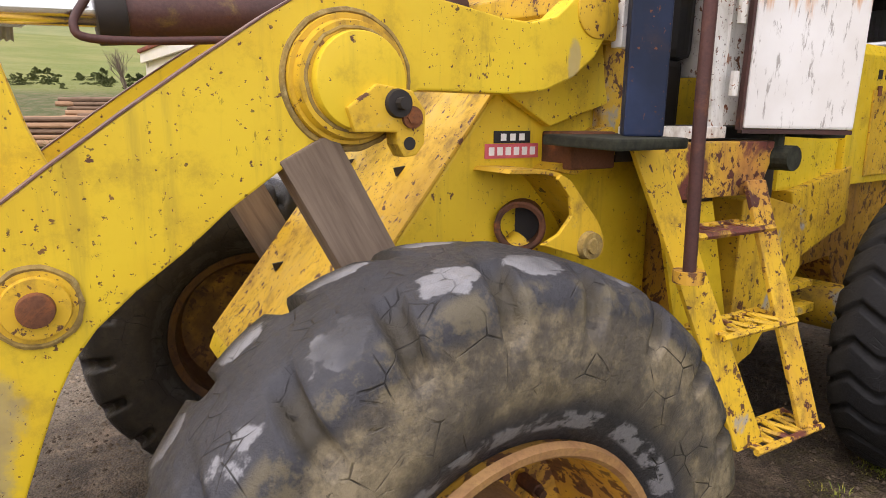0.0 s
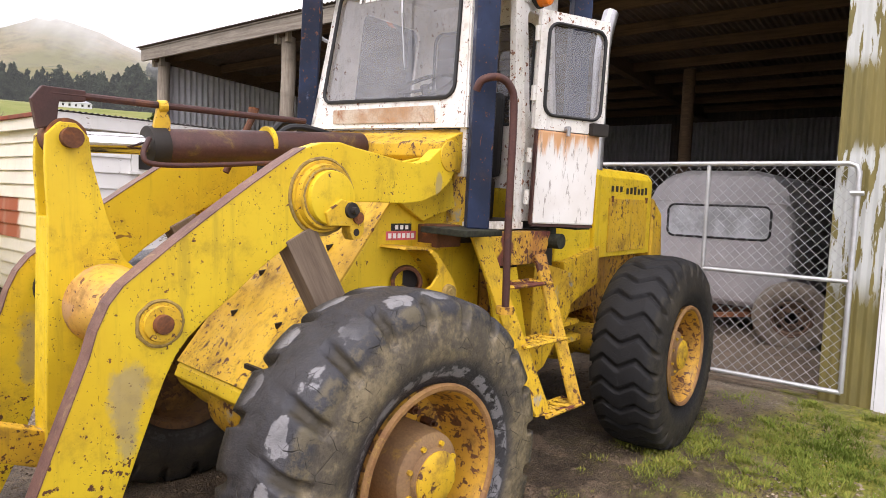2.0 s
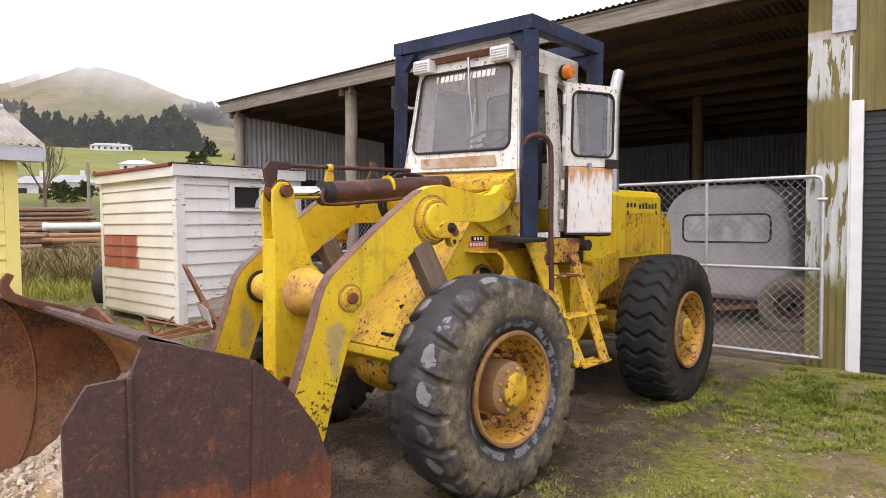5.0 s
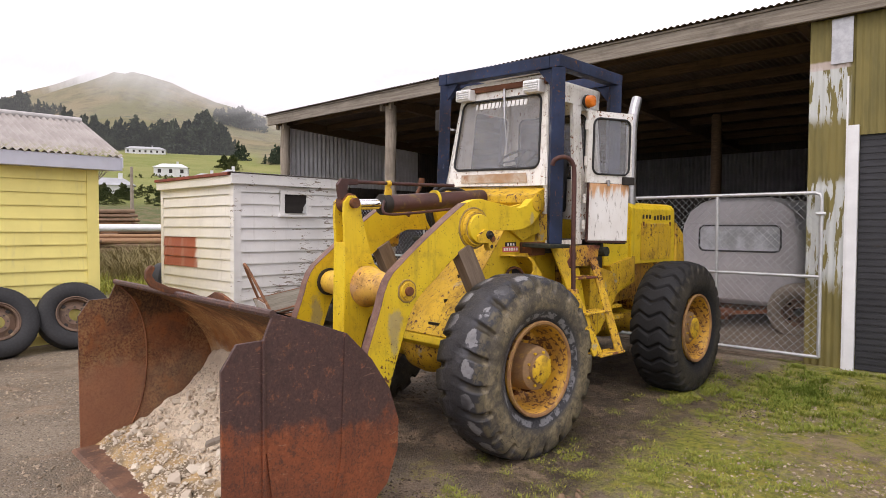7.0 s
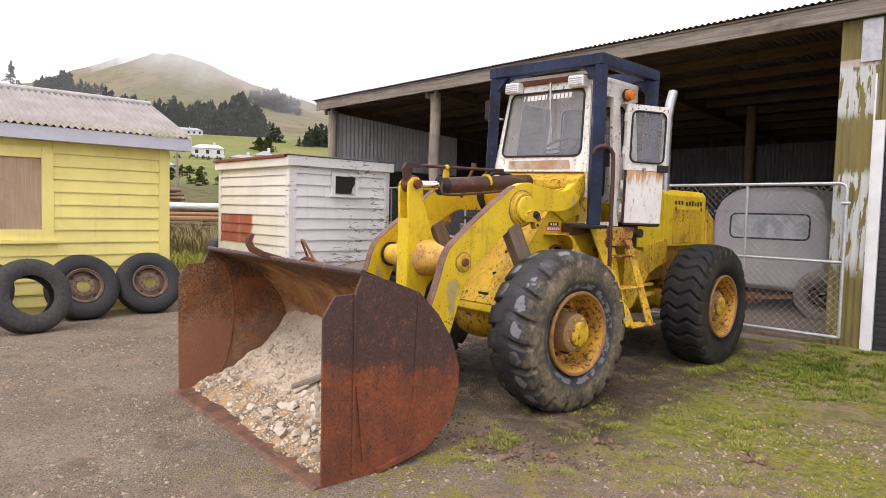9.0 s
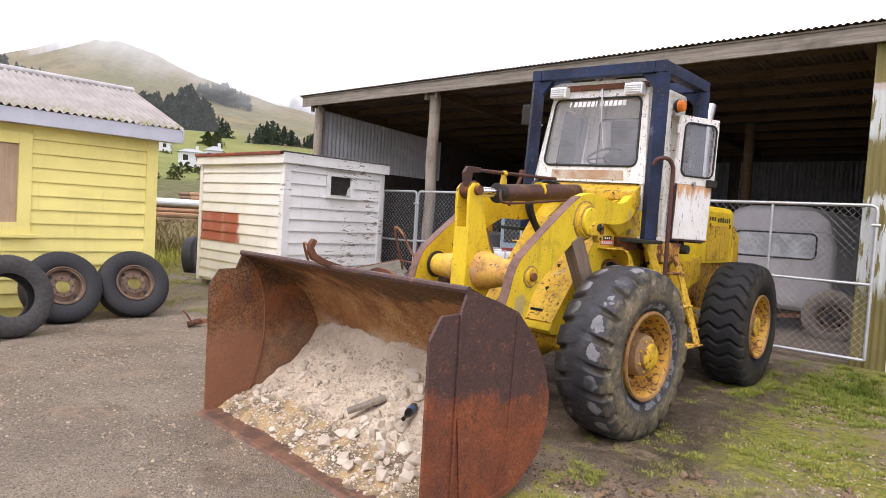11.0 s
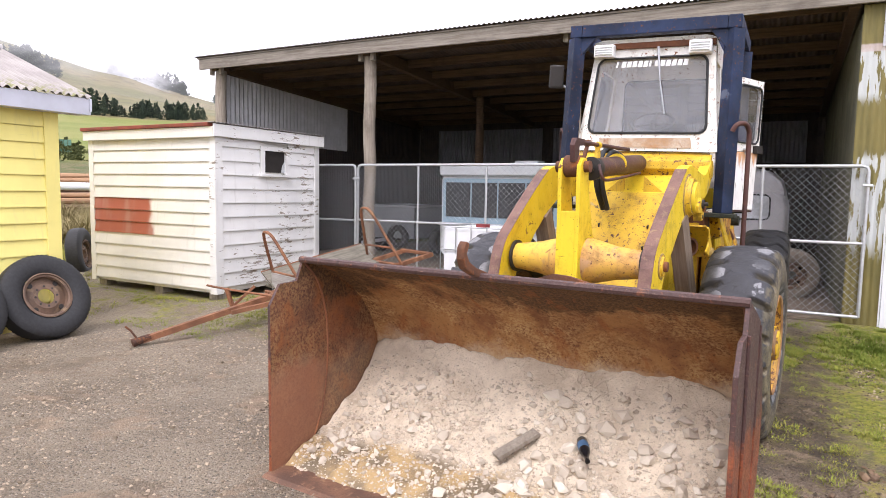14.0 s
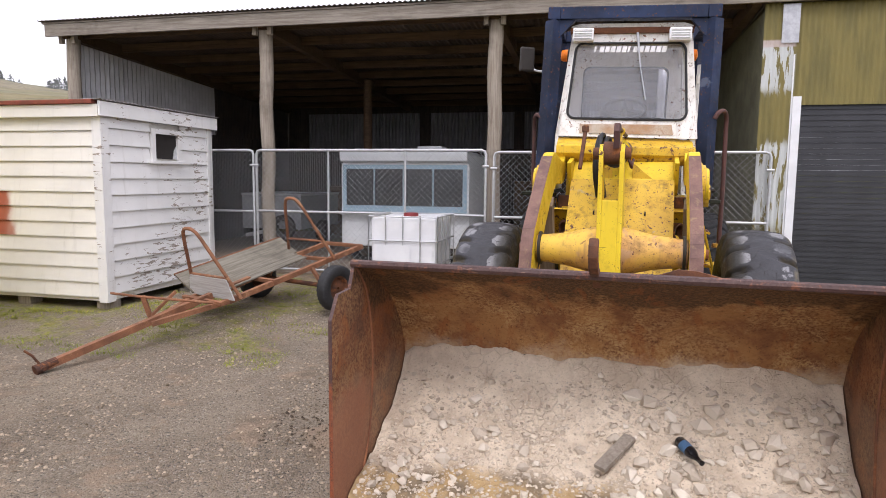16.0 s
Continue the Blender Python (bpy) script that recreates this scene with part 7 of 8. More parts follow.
for y in (1.62, 2.4, 3.3, 3.95):
    part("cross_member", beam(bm_new(), (-0.36, y, 0.02), (0.36, y, 0.02), 0.022), TRAILER_RUST, trailer)
part("coupling", rod(rod(bm_new(), (0, -0.22, 0.0), (0, -0.02, 0.01), 0.05, 0.04, 12), (-0.07, -0.16, 0.0), (0.07, -0.16, 0.0), 0.02, seg=8), RUST_STEEL, trailer)
part("coupling_lever", tube(bm_new(), [(0.0, -0.16, 0.03), (-0.02, -0.20, 0.14), (-0.05, -0.24, 0.2)], 0.012, 6), RUST_STEEL, trailer)
part("jockey_post", beam(bm_new(), (-0.14, 1.05, -0.02), (-0.14, 1.02, 0.27), 0.022), TRAILER_RUST, trailer)
part("jockey_arm", tube(bm_new(), [(-0.75, 1.0, 0.24), (-0.14, 1.02, 0.26), (0.30, 1.55, 0.05)], 0.015, 8), TRAILER_RUST, trailer)
part("brace", beam(bm_new(), (-0.14, 1.04, 0.02), (-0.05, 1.35, 0.22), 0.015), TRAILER_RUST, trailer)
for y, lean in ((1.82, -0.20), (3.36, -0.20)):
    pts = bend([(-0.43, y, 0.02), (-0.27, y + lean * 0.5, 0.45), (-0.13, y + lean * 0.9, 0.80), (0.0, y + lean, 0.87), (0.13, y + lean * 0.9, 0.80), (0.27, y + lean * 0.5, 0.45), (0.43, y, 0.02)])
    part("hoop", tube(bm_new(), pts, 0.020, 10), TRAILER_RUST, trailer, "bent rusty hoop", smooth=True)
    part("hoop_bar", rod(bm_new(), (-0.34, y + lean * 0.3, 0.27), (0.34, y + lean * 0.3, 0.27), 0.016, seg=8), TRAILER_RUST, trailer)
part("front_panel", prism(bm_new(), [(-0.41, 0.02), (0.41, 0.02), (0.33, 0.26), (-0.33, 0.26)], 1.735, 1.75, "y"), PALE_BOARD, trailer, "weathered grey end board")
bm = box(bm_new(), (-0.62, 1.75, 0.02), (-0.33, 3.35, 0.045))
part("tray_board", bm, BOARD_GREY, trailer, "weathered grey tray board")
bm = prism(bm_new(), [(-0.33, 0.03), (-0.62, 0.22), (-0.60, 0.24), (-0.31, 0.05)], 1.72, 3.40, "y")
part("tray_side", bm, BOARD_GREY, trailer, "sloping grey tray side", bevel=0.004)
part("tray_edge", beam(bm_new(), (-0.62, 1.72, 0.235), (-0.62, 3.4, 0.235), 0.014), TRAILER_RUST, trailer)
for k in range(3):
    part("tray_floor", box(bm_new(), (-0.33 + k * 0.135, 1.75, 0.045), (-0.33 + k * 0.135 + 0.125, 3.3 - 0.04 * k, 0.062)), BOARD_GREY, trailer)
part("axle", rod(bm_new(), (-0.68, 3.0, -0.22), (0.74, 3.0, -0.22), 0.03, seg=10), RUST_STEEL, trailer)
for s in (1, -1):
    w = part("wheel", truck_tyre_bm(0.29, 0.075, 30), TRUCK_RUBBER, trailer, smooth=True, at=pose(s * 0.74 + 0.0, 3.0, -0.23))
    part("rim", turned(bm_new(), [(0.16, 0.05), (0.165, 0.06), (0.14, 0.055), (0.12, 0.02), (0.06, 0.03), (0.02, 0.04), (0.02, -0.05), (0.16, -0.05)], 28, True), RUST_STEEL, w, smooth=True)
    part("stub", beam(bm_new(), (s * 0.36, 3.0, 0.0), (s * 0.5, 3.0, -0.2), 0.02), TRAILER_RUST, trailer)

# ---- white liquid tank in its cage ----
def tank():
    n = Nodes("white_tank_plastic")
    col = n.mix(n.step(n.noise(3, 5), 0.3, 0.7), (0.80, 0.81, 0.82), (0.70, 0.71, 0.73))
    mat = n.surface(col, 0.35, 0, None, 0.5)
    z = land(-4.6, 4.2)
    ob = base("liquid_tank", pose(-5.17, 3.72, z), "white plastic liquid tank in a steel cage", "tank")
    w, d, h = 1.02, 1.05, 1.14
    part("container", box(bm_new(), (0.03, 0.03, 0.16), (w - 0.03, d - 0.03, h - 0.03)), mat, ob, bevel=0.05)
    part("lid", rod(bm_new(), (w / 2, d / 2 - 0.1, h - 0.03), (w / 2, d / 2 - 0.1, h + 0.02), 0.11, seg=24), plain("dark_red_cap", (0.20, 0.03, 0.03), 0.5), ob, "dark red screw lid")
    for zz in (0.17, 0.45, 0.78, h - 0.02):
        part("cage_hoop", tube(bm_new(), [(0, 0, zz), (w, 0, zz), (w, d, zz), (0, d, zz), (0, 0, zz)], 0.012, 6), GALV, ob)
    for k in range(5):
        x, y = w * k / 4, d * k / 4
        for q in (((x, 0, 0.12), (x, 0, h)), ((w, y, 0.12), (w, y, h)), ((0, y, 0.12), (0, y, h))):
            part("cage_bar", rod(bm_new(), *q, 0.011, seg=6), GALV, ob)
    for y in (0.05, d / 2, d - 0.05):
        part("pallet_runner", box(bm_new(), (0, y - 0.05, 0.0), (w, y + 0.05, 0.14)), DARK_STEEL, ob)
    part("label_plate", box(bm_new(), (0.08, -0.016, 0.25), (0.62, -0.013, 0.72)), mat, ob, bevel=0.001)


tank()

# ---- silver caravan in the shed ----
CARAVAN_SKIN = plain("dull_silver_caravan_skin", (0.55, 0.52, 0.53), 0.5, 0.1, 0.14, 2.5)


def caravan():
    ob = base("caravan", pose(-2.48, 7.6, 0.107), "dull silver rounded old caravan on blocks", "caravan")
    w, d = 1.98, 4.4
    prof = [(0.10, 0.42), (0.02, 0.62), (0.0, 1.0), (0.0, 1.55), (0.04, 1.82), (0.14, 2.02), (0.32, 2.16), (0.55, 2.23), (w - 0.55, 2.23), (w - 0.30, 2.16), (w - 0.12, 2.02), (w, 1.55), (w, 0.62), (w - 0.1, 0.42)]
    bm = bm_new()
    rings = []
    for y, inset, low in ((0.0, 0.10, 0.06), (0.06, 0.03, 0.02), (0.2, 0.0, 0.0), (d, 0.0, 0.0)):
        ring = []
        for x, z in prof:
            cx, cz = w / 2, 1.3
            sx = (abs(x - cx) - inset) / max(abs(x - cx), 1e-6)
            sz = (abs(z - cz) - inset) / max(abs(z - cz), 1e-6) if abs(z - cz) > 0.4 else 1
            ring.append(bm.verts.new((cx + (x - cx) * sx, y, cz + (z - cz) * sz)))
        rings.append(ring)
    for a, b in zip(rings, rings[1:]):
        for i in range(len(prof)):
            j = (i + 1) % len(prof)
            bm.faces.new((a[i], a[j], b[j], b[i]))
    bm.faces.new(rings[0][::-1])
    bm.faces.new(rings[-1])
    body = part("body", bm, CARAVAN_SKIN, ob, smooth=True)
    wy = rounded(0.37, 1.68, 1.33, 1.76, 0.09)
    put = lambda u, v, dd: (u, -0.008 + dd, v)
    # the pane's pale grey stands for what it reflects
    part("window", pane(wy, put, 0.0), plain("reflection_grey_glass", (0.62, 0.63, 0.66), 0.25, 0, 0.35, 4), ob, "rounded window, its reflection put in as pale grey")
    part("window_seal", seal(wy, lambda u, v, dd: (u, -0.012, v), 0.016), BLACK_RUBBER, ob, smooth=True)
    part("belt_moulding", box(bm_new(), (0.06, -0.012, 1.79), (w - 0.1, -0.002, 1.81)), CARAVAN_SKIN, ob)
    part("chassis", box(bm_new(), (0.4, 0.3, 0.28), (w - 0.4, d - 0.3, 0.42)), RUST_STEEL, ob)
    bm = beam(bm_new(), (0.75, -0.45, 0.30), (1.5, -0.02, 0.36), 0.03)
    beam(bm, (0.75, -0.45, 0.30), (0.5, 0.3, 0.36), 0.03)
    box(bm, (0.62, -0.30, 0.20), (0.98, -0.02, 0.36))
    part("drawbar", bm, RUST_BRIGHT, ob, "rusty drawbar")
    for x in (0.5, 1.5):
        part("jack", rod(bm_new(), (x, 0.5, 0.0), (x, 0.5, 0.3), 0.05, seg=10), RUST_STEEL, ob)
    return ob


caravan()
t = truck_wheel(pose(-0.42, 7.20, SHED_FLOOR + 0.38, 0, 14, -78) @ Matrix.Scale(0.84, 4), "dusty wheel with rusted rim leaning beside the caravan", True, plain("dusty_tan_rubber", (0.25, 0.21, 0.17), 0.9, 0, 0.3))
t["group"] = "wheels in the shed"

# ---- white refreshment caravan, with a blue-framed window ----
def food_caravan():
    white = plain("cream_white_caravan", (0.70, 0.72, 0.73), 0.45, 0, 0.12, 2)
    blue = plain("pale_blue_frame", (0.30, 0.42, 0.50), 0.5, 0, 0.1, 3)
    ob = base("food_caravan", pose(-6.88, 6.92, 0.107), "white caravan with wide blue-framed serving window", "caravan")
    w, d = 2.55, 2.4
    prof = [(0.05, 0.40), (0.0, 0.46), (0.0, 1.95), (0.10, 2.20), (0.28, 2.29), (2.27, 2.29), (2.45, 2.2), (w, 1.95), (w, 0.46), (w - 0.05, 0.40)]
    body = part("body", prism(bm_new(), prof, 0.0, d, "y"), white, ob, bevel=0.02)
    part("window_frame", box(bm_new(), (0.04, -0.03, 1.08), (w - 0.04, -0.004, 1.98)), blue, ob, bevel=0.004)
    for k in range(4):
        x = 0.12 + k * 0.585
        part("window", box(bm_new(), (x, -0.040, 1.20), (x + 0.555, -0.031, 1.90)), plain("dark_serving_glass", (0.035, 0.037, 0.04), 0.4, 0, 0.3, 3), ob, "dark window pane")
    part("ledge", box(bm_new(), (0.0, -0.12, 1.02), (w, -0.004, 1.055)), white, ob)
    part("awning", prism(bm_new(), [(-0.02, 2.02), (-0.14, 2.05), (-0.16, 2.22), (-0.02, 2.26)], 0.02, w - 0.02), white, ob, bevel=0.02)
    for x in (0.35, w - 0.35):
        wh = part("wheel", truck_tyre_bm(0.3, 0.08, 30), TRUCK_RUBBER, ob, smooth=True, at=pose(x, 0.35, 0.30, 0, 0, 90))
    part("roof_vent", box(bm_new(), (1.4, 0.5, 2.28), (1.9, 0.9, 2.36)), white, ob, bevel=0.01)


food_caravan()


def box_trailer():
    grey = plain("galvanised_trailer_sheet", (0.30, 0.31, 0.32), 0.5, 0.4, 0.2, 3)
    ob = base("box_trailer", pose(-10.1, 8.7, SHED_FLOOR), "grey galvanised box trailer parked in the shed", "trailer")
    part("tray", box(bm_new(), (0, 0, 0.45), (1.5, 2.2, 1.22)), grey, ob, bevel=0.01)
    part("top_rail", tube(bm_new(), [(0, 0, 1.25), (1.5, 0, 1.25), (1.5, 2.2, 1.25), (0, 2.2, 1.25), (0, 0, 1.25)], 0.025, 8), GALV, ob)
    for x in (-0.1, 1.6):
        part("wheel", truck_tyre_bm(0.31, 0.09, 30), TRUCK_RUBBER, ob, smooth=True, at=pose(x, 1.0, 0.31))
    part("drawbar", beam(bm_new(), (0.75, 0.0, 0.42), (0.75, -1.1, 0.40), 0.035), GALV, ob)
    part("spare_wheel", truck_tyre_bm(0.29, 0.08, 30), GREY_RUBBER, ob, smooth=True, at=pose(1.1, -0.1, 0.50, 0, 0, 90))


box_trailer()
# dark drums and boxes further back in the shed
rng2 = random.Random(11)
for k, (x, y, w, d, h) in enumerate(((-9.6, 12.6, 1.1, 0.8, 1.4), (-8.2, 13.0, 0.9, 0.7, 1.9), (-6.6, 12.4, 1.6, 0.9, 1.2), (-4.2, 12.8, 1.3, 0.8, 1.6), (-3.2, 12.2, 0.9, 0.9, 1.1))):
    bm = box(bm_new(), (0, 0, 0), (w, d, h))
    ob = part("crate", bm, SHADED_TIMBER, None, bevel=0.01, at=pose(x, y, SHED_FLOOR, 0, 0, rng2.uniform(-8, 8)))
    tagged(ob, "dark dusty storage crate on the shed floor", "crate", "crates in the shed")

# ---- distance: log yard, houses, trees, low cloud ----
def polar(az, r, dz=0.0):
    x, y = 1.0 - r * math.sin(radians(az)), -4.0 + r * math.cos(radians(az))
    return Vector((x, y, land(x, y) + dz))


LOG_BARK = timber("log_bark", (0.15, 0.10, 0.07), (0.26, 0.17, 0.11), "X")
LOG_FRESH = timber("fresh_peeled_log", (0.42, 0.26, 0.15), (0.34, 0.20, 0.12), "X")


def log_pile(az, r, turn, count, rows, fresh, label):
    p = polar(az, r)
    ob = base("log_pile", pose(p.x, p.y, p.z - 0.05, 0, 0, turn), label, "log pile", "log piles")
    rg = random.Random(int(az * 10 + r))
    count, rows = count + 4, rows + 2
    for k in range(rows):
        for i in range(count - k):
            rr = rg.uniform(0.07, 0.125)
            y = (i - (count - k) / 2) * 0.24 + rg.uniform(-0.04, 0.04)
            x = rg.uniform(-0.5, 0.5)
            bm = rod(bm_new(), (-3.2 + x, y, 0.12 + k * 0.2), (3.2 + x, y + rg.uniform(-0.25, 0.25), 0.12 + k * 0.2 + rg.uniform(0, 0.08)), rr, rr * 0.85, 9)
            part("log", bm, LOG_FRESH if rg.random() < fresh else LOG_BARK, ob, smooth=True)


log_pile(77, 29, 70, 6, 3, 0.6, "stack of orange peeled logs in the yard")
log_pile(70, 31, 62, 6, 3, 0.4, "stack of brown and orange logs in the yard")
log_pile(63, 29, 58, 7, 3, 0.3, "stack of weathered brown logs in the yard")
log_pile(73, 36, 66, 6, 4, 0.25, "stack of dark logs in the yard")
log_pile(58, 33, 50, 7, 4, 0.3, "stack of weathered brown logs in the yard")

HOUSE_PALE = plain("pale_house_boards", (0.60, 0.61, 0.62), 0.6, 0, 0.12, 1)
HOUSE_ROOF = plain("grey_house_roof", (0.33, 0.34, 0.36), 0.6, 0, 0.15, 0.6)


def far_house(az, r, w, d, h, rise, turn, roofmat, label, veranda=False):
    p = polar(az, r)
    low = min(land(p.x + dx, p.y + dy) for dx in (-w / 2, w / 2) for dy in (-d / 2, d / 2))
    ob = base("far_house", pose(p.x, p.y, low, 0, 0, turn), label, "house", "far houses")
    h += p.z - low
    part("wall", box(bm_new(), (-w / 2, -d / 2, 0), (w / 2, d / 2, h)), HOUSE_PALE, ob)
    e = 0.35
    bm = bm_new()
    vs = [bm.verts.new(q) for q in ((-w / 2 - e, -d / 2 - e, h - 0.1), (w / 2 + e, -d / 2 - e, h - 0.1), (w / 2 + e, d / 2 + e, h - 0.1), (-w / 2 - e, d / 2 + e, h - 0.1), (-w / 2 + d * 0.35, 0, h + rise), (w / 2 - d * 0.35, 0, h + rise))]
    for f in ((0, 1, 5, 4), (1, 2, 5), (2, 3, 4, 5), (3, 0, 4), (3, 2, 1, 0)):
        bm.faces.new([vs[i] for i in f])
    roof = part("roof", bm, roofmat, ob)
    part("chimney", box(bm_new(), (w * 0.15, -0.3, h), (w * 0.15 + 0.6, 0.3, h + rise + 0.7)), HOUSE_PALE, roof)
    n = max(2, int(w / 2.6))
    for k in range(n):
        x = -w / 2 + (k + 0.5) * w / n
        part("window", box(bm_new(), (x - 0.5, -d / 2 - 0.03, h - 1.9), (x + 0.5, -d / 2 - 0.005, h - 0.7)), DARK_STEEL, ob)
    for k in range(2):
        y = -d / 4 + k * d / 2
        part("window", box(bm_new(), (w / 2 + 0.005, y - 0.5, h - 1.9), (w / 2 + 0.03, y + 0.5, h - 0.7)), DARK_STEEL, ob)


far_house(67.9, 388, 20, 8, 2.2, 1.6, 66, HOUSE_ROOF, "long white house with a grey roof below the pines")
far_house(65.9, 226, 10, 6, 2.7, 1.3, 60, HOUSE_PALE, "white house with a pale roof on the green slope")
far_house(70.1, 109, 6, 4, 1.3, 1.1, 68, HOUSE_ROOF, "small cream cottage at the foot of the slope")
far_house(61.3, 152, 3.6, 4, 3.9, 1.0, 56, HOUSE_ROOF, "tall white house with a grey roof behind the sheds")
far_house(63.1, 150, 5.2, 4, 3.2, 0.7, 66, HOUSE_ROOF, "low white house with a pale veranda behind the sheds")
far_house(72.6, 94, 4.4, 4, 1.2, 0.9, 70, HOUSE_ROOF, "white cottage with a grey roof across the paddock")
p = polar(60.2, 84)
fence = base("board_fence", pose(p.x, p.y, p.z, 0, 0, 60), "green painted board fence below the tall house", "fence")
GREEN_BOARD = plain("green_fence_paint", (0.10, 0.20, 0.15), 0.7, 0, 0.25, 2)
for k in range(10):
    part("paling", box(bm_new(), (-1.9 + k * 0.38, -0.03, -0.2), (-1.55 + k * 0.38, 0.03, 1.5 + 0.03 * (k % 2))), GREEN_BOARD, fence)
p = polar(68.0, 42.3)
bm = rod(bm_new(), p, p + Vector((0, 0, 3.3)), 0.11, 0.08, 10)
tagged(part("power_pole", bm, GREY_TIMBER), "plain dark timber power pole by the yard", "power pole")
p = polar(64.0, 27.4)
bm = rod(rod(bm_new(), (-3.0, 0, 0), (3.0, 0, 0), 0.14, 0.14, 16), (-3.02, 0, 0), (-2.9, 0, 0), 0.16, 0.16, 16)
tagged(part("pipe", bm, WHITE_TRIM, None, smooth=False, at=pose(p.x, p.y, p.z + 1.10, 0, 0, 60)), "long white pipe lying on the stacked logs", "pipe")


def leaf_material(name, a, b, dull=0.6):
    n = Nodes(name)
    col = n.mix(n.island(), a, b)
    col = n.mix(n.step(n.noise(0.35, 5), 0.35, 0.7), col, tuple(dull * v for v in a))
    col = n.mix(n.step(n.noise(0.045, 3), 0.42, 0.62, 0.0, 0.5), col, b)
    return n.surface(col, 0.85, 0, None, 0.2)


PINE = leaf_material("dark_pine_foliage", (0.036, 0.054, 0.044), (0.082, 0.108, 0.068))
SHRUB = leaf_material("mixed_shrub_foliage", (0.06, 0.085, 0.03), (0.15, 0.155, 0.06))


def clump(verts, faces, c, s, rg):
    """Three crossed ragged leaf blades round a point."""
    for _ in range(3):
        u = Vector((rg.gauss(0, 1), rg.gauss(0, 1), rg.gauss(0, 0.7))).normalized()
        v = u.orthogonal().normalized()
        b = len(verts)
        verts += [tuple(c + u * s * rg.uniform(0.7, 1.1)), tuple(c + v * s * 0.55 * rg.uniform(0.6, 1.1)), tuple(c - u * s * rg.uniform(0.7, 1.1)), tuple(c - v * s * 0.55)]
        faces.append((b, b + 1, b + 2, b + 3))


def woods(name, label, spots, mat, seed, density=430, leaf=1.0, slim=1.0):
    """Many trees as one mesh: trunks and crowns of leaf clumps, on uneven limbs."""
    rg = random.Random(seed)
    verts, faces = [], []
    for az, r, h in spots:
        p = polar(az, r, -0.3)
        w = slim * h * rg.uniform(0.26, 0.46)
        peak = rg.uniform(0.5, 1.0)
        b = len(verts)
        for z, q in ((0, 0.03 * h), (h * 0.9, 0.008 * h)):
            verts += [tuple(p + Vector((q * math.cos(a), q * math.sin(a), z))) for a in (0, 2.1, 4.2)]
        faces += [(b, b + 1, b + 4, b + 3), (b + 1, b + 2, b + 5, b + 4), (b + 2, b, b + 3, b + 5)]
        limbs = [(rg.uniform(0, 6.3), 0.06 + 0.90 * (k + rg.random()) / 16, rg.uniform(0.55, 1.25)) for k in range(16)]
        for _ in range(density):
            a0, t, k = rg.choice(limbs)
            q = math.sqrt(rg.random())
            d = w * k * (1.04 - t) ** peak * q
            a = a0 + rg.gauss(0, 0.75) * (1.2 - 0.7 * q)
            up = h * (t + rg.gauss(0, 0.028) - 0.05 * q)
            clump(verts, faces, p + Vector((d * math.cos(a), d * math.sin(a), up)), h * leaf * rg.uniform(0.026, 0.048), rg)
        for k in range(12):
            clump(verts, faces, p + Vector((0, 0, h * (0.90 + 0.10 * k / 12))), h * leaf * 0.022, rg)
    me = bpy.data.meshes.new(name)
    me.from_pydata(verts, [], faces)
    me.materials.append(mat)
    tagged(new(name, me), label, "trees", kind="stuff")


rg = random.Random(21)
# height of the tree lines over the horizon, in degrees, by direction
BELT = [(60.4, 7.0), (61.2, 7.6), (61.8, 8.5), (62.5, 9.0), (63.4, 9.9), (64.2, 9.0), (65.4, 8.6), (66.4, 9.15), (67.5, 8.3), (68.6, 9.05), (70.5, 8.5), (71.8, 8.75), (72.8, 8.5), (73.4, 9.3), (74.8, 9.3), (75.4, 9.7), (76.4, 10.2), (77, 9.5), (77.7, 9.6), (78.3, 8.9)]
LOW = [(44, 6.0), (49, 6.9), (51.6, 6.95), (53.3, 6.85), (54.1, 6.2), (55.1, 6.8), (56.2, 7.45), (57.4, 7.5), (58.2, 6.6), (58.8, 5.9)]
RIDGE = [(43, 7.2), (44, 7.5), (45, 6.9), (46.3, 7.05), (47.3, 7.5), (49.8, 8.3), (50.5, 9.0), (52.6, 9.6), (54, 10.5), (54.8, 9.9), (55.4, 9.1), (58.4, 9.0), (60.5, 10.15), (62.6, 9.8), (65, 9.6)]


def trees_to(spots, count, line, az0, az1, r0, r1, low):
    """Trees whose tips reach a share of a tree line."""
    for _ in range(count):
        az, r = rg.uniform(az0, az1), rg.uniform(r0, r1)
        h = 1.8 + r * math.tan(radians(along_line(line, az) * rg.uniform(low, 1.0))) - polar(az, r).z
        if h > 3:
            spots.append((az, r, h))


belt, far = [], []
trees_to(belt, 135, BELT, 61.3, 73.6, 448, 490, 0.86)
trees_to(belt, 56, BELT, 60.9, 66.2, 424, 446, 0.80)
trees_to(belt, 22, BELT, 69.5, 73.6, 424, 446, 0.80)
trees_to(belt, 52, BELT, 73.2, 78.2, 650, 720, 0.93)
trees_to(belt, 95, LOW, 48.5, 58.7, 325, 352, 0.86)
trees_to(belt, 5, BELT, 60.2, 60.9, 340, 356, 0.95)
trees_to(belt, 6, LOW, 57.0, 58.8, 318, 330, 0.9)
trees_to(far, 64, RIDGE, 58.5, 62.8, 690, 760, 0.95)
trees_to(far, 54, RIDGE, 49.8, 55.3, 850, 880, 0.94)
trees_to(far, 10, RIDGE, 43, 44.9, 850, 880, 0.95)
trees_to(far, 10, RIDGE, 46, 47.6, 850, 880, 0.95)
woods("pine_woods", "dark belt of pines along the hillside", belt, PINE, 5, 520, 0.95)
far.append((79.7, 870, 27.0))
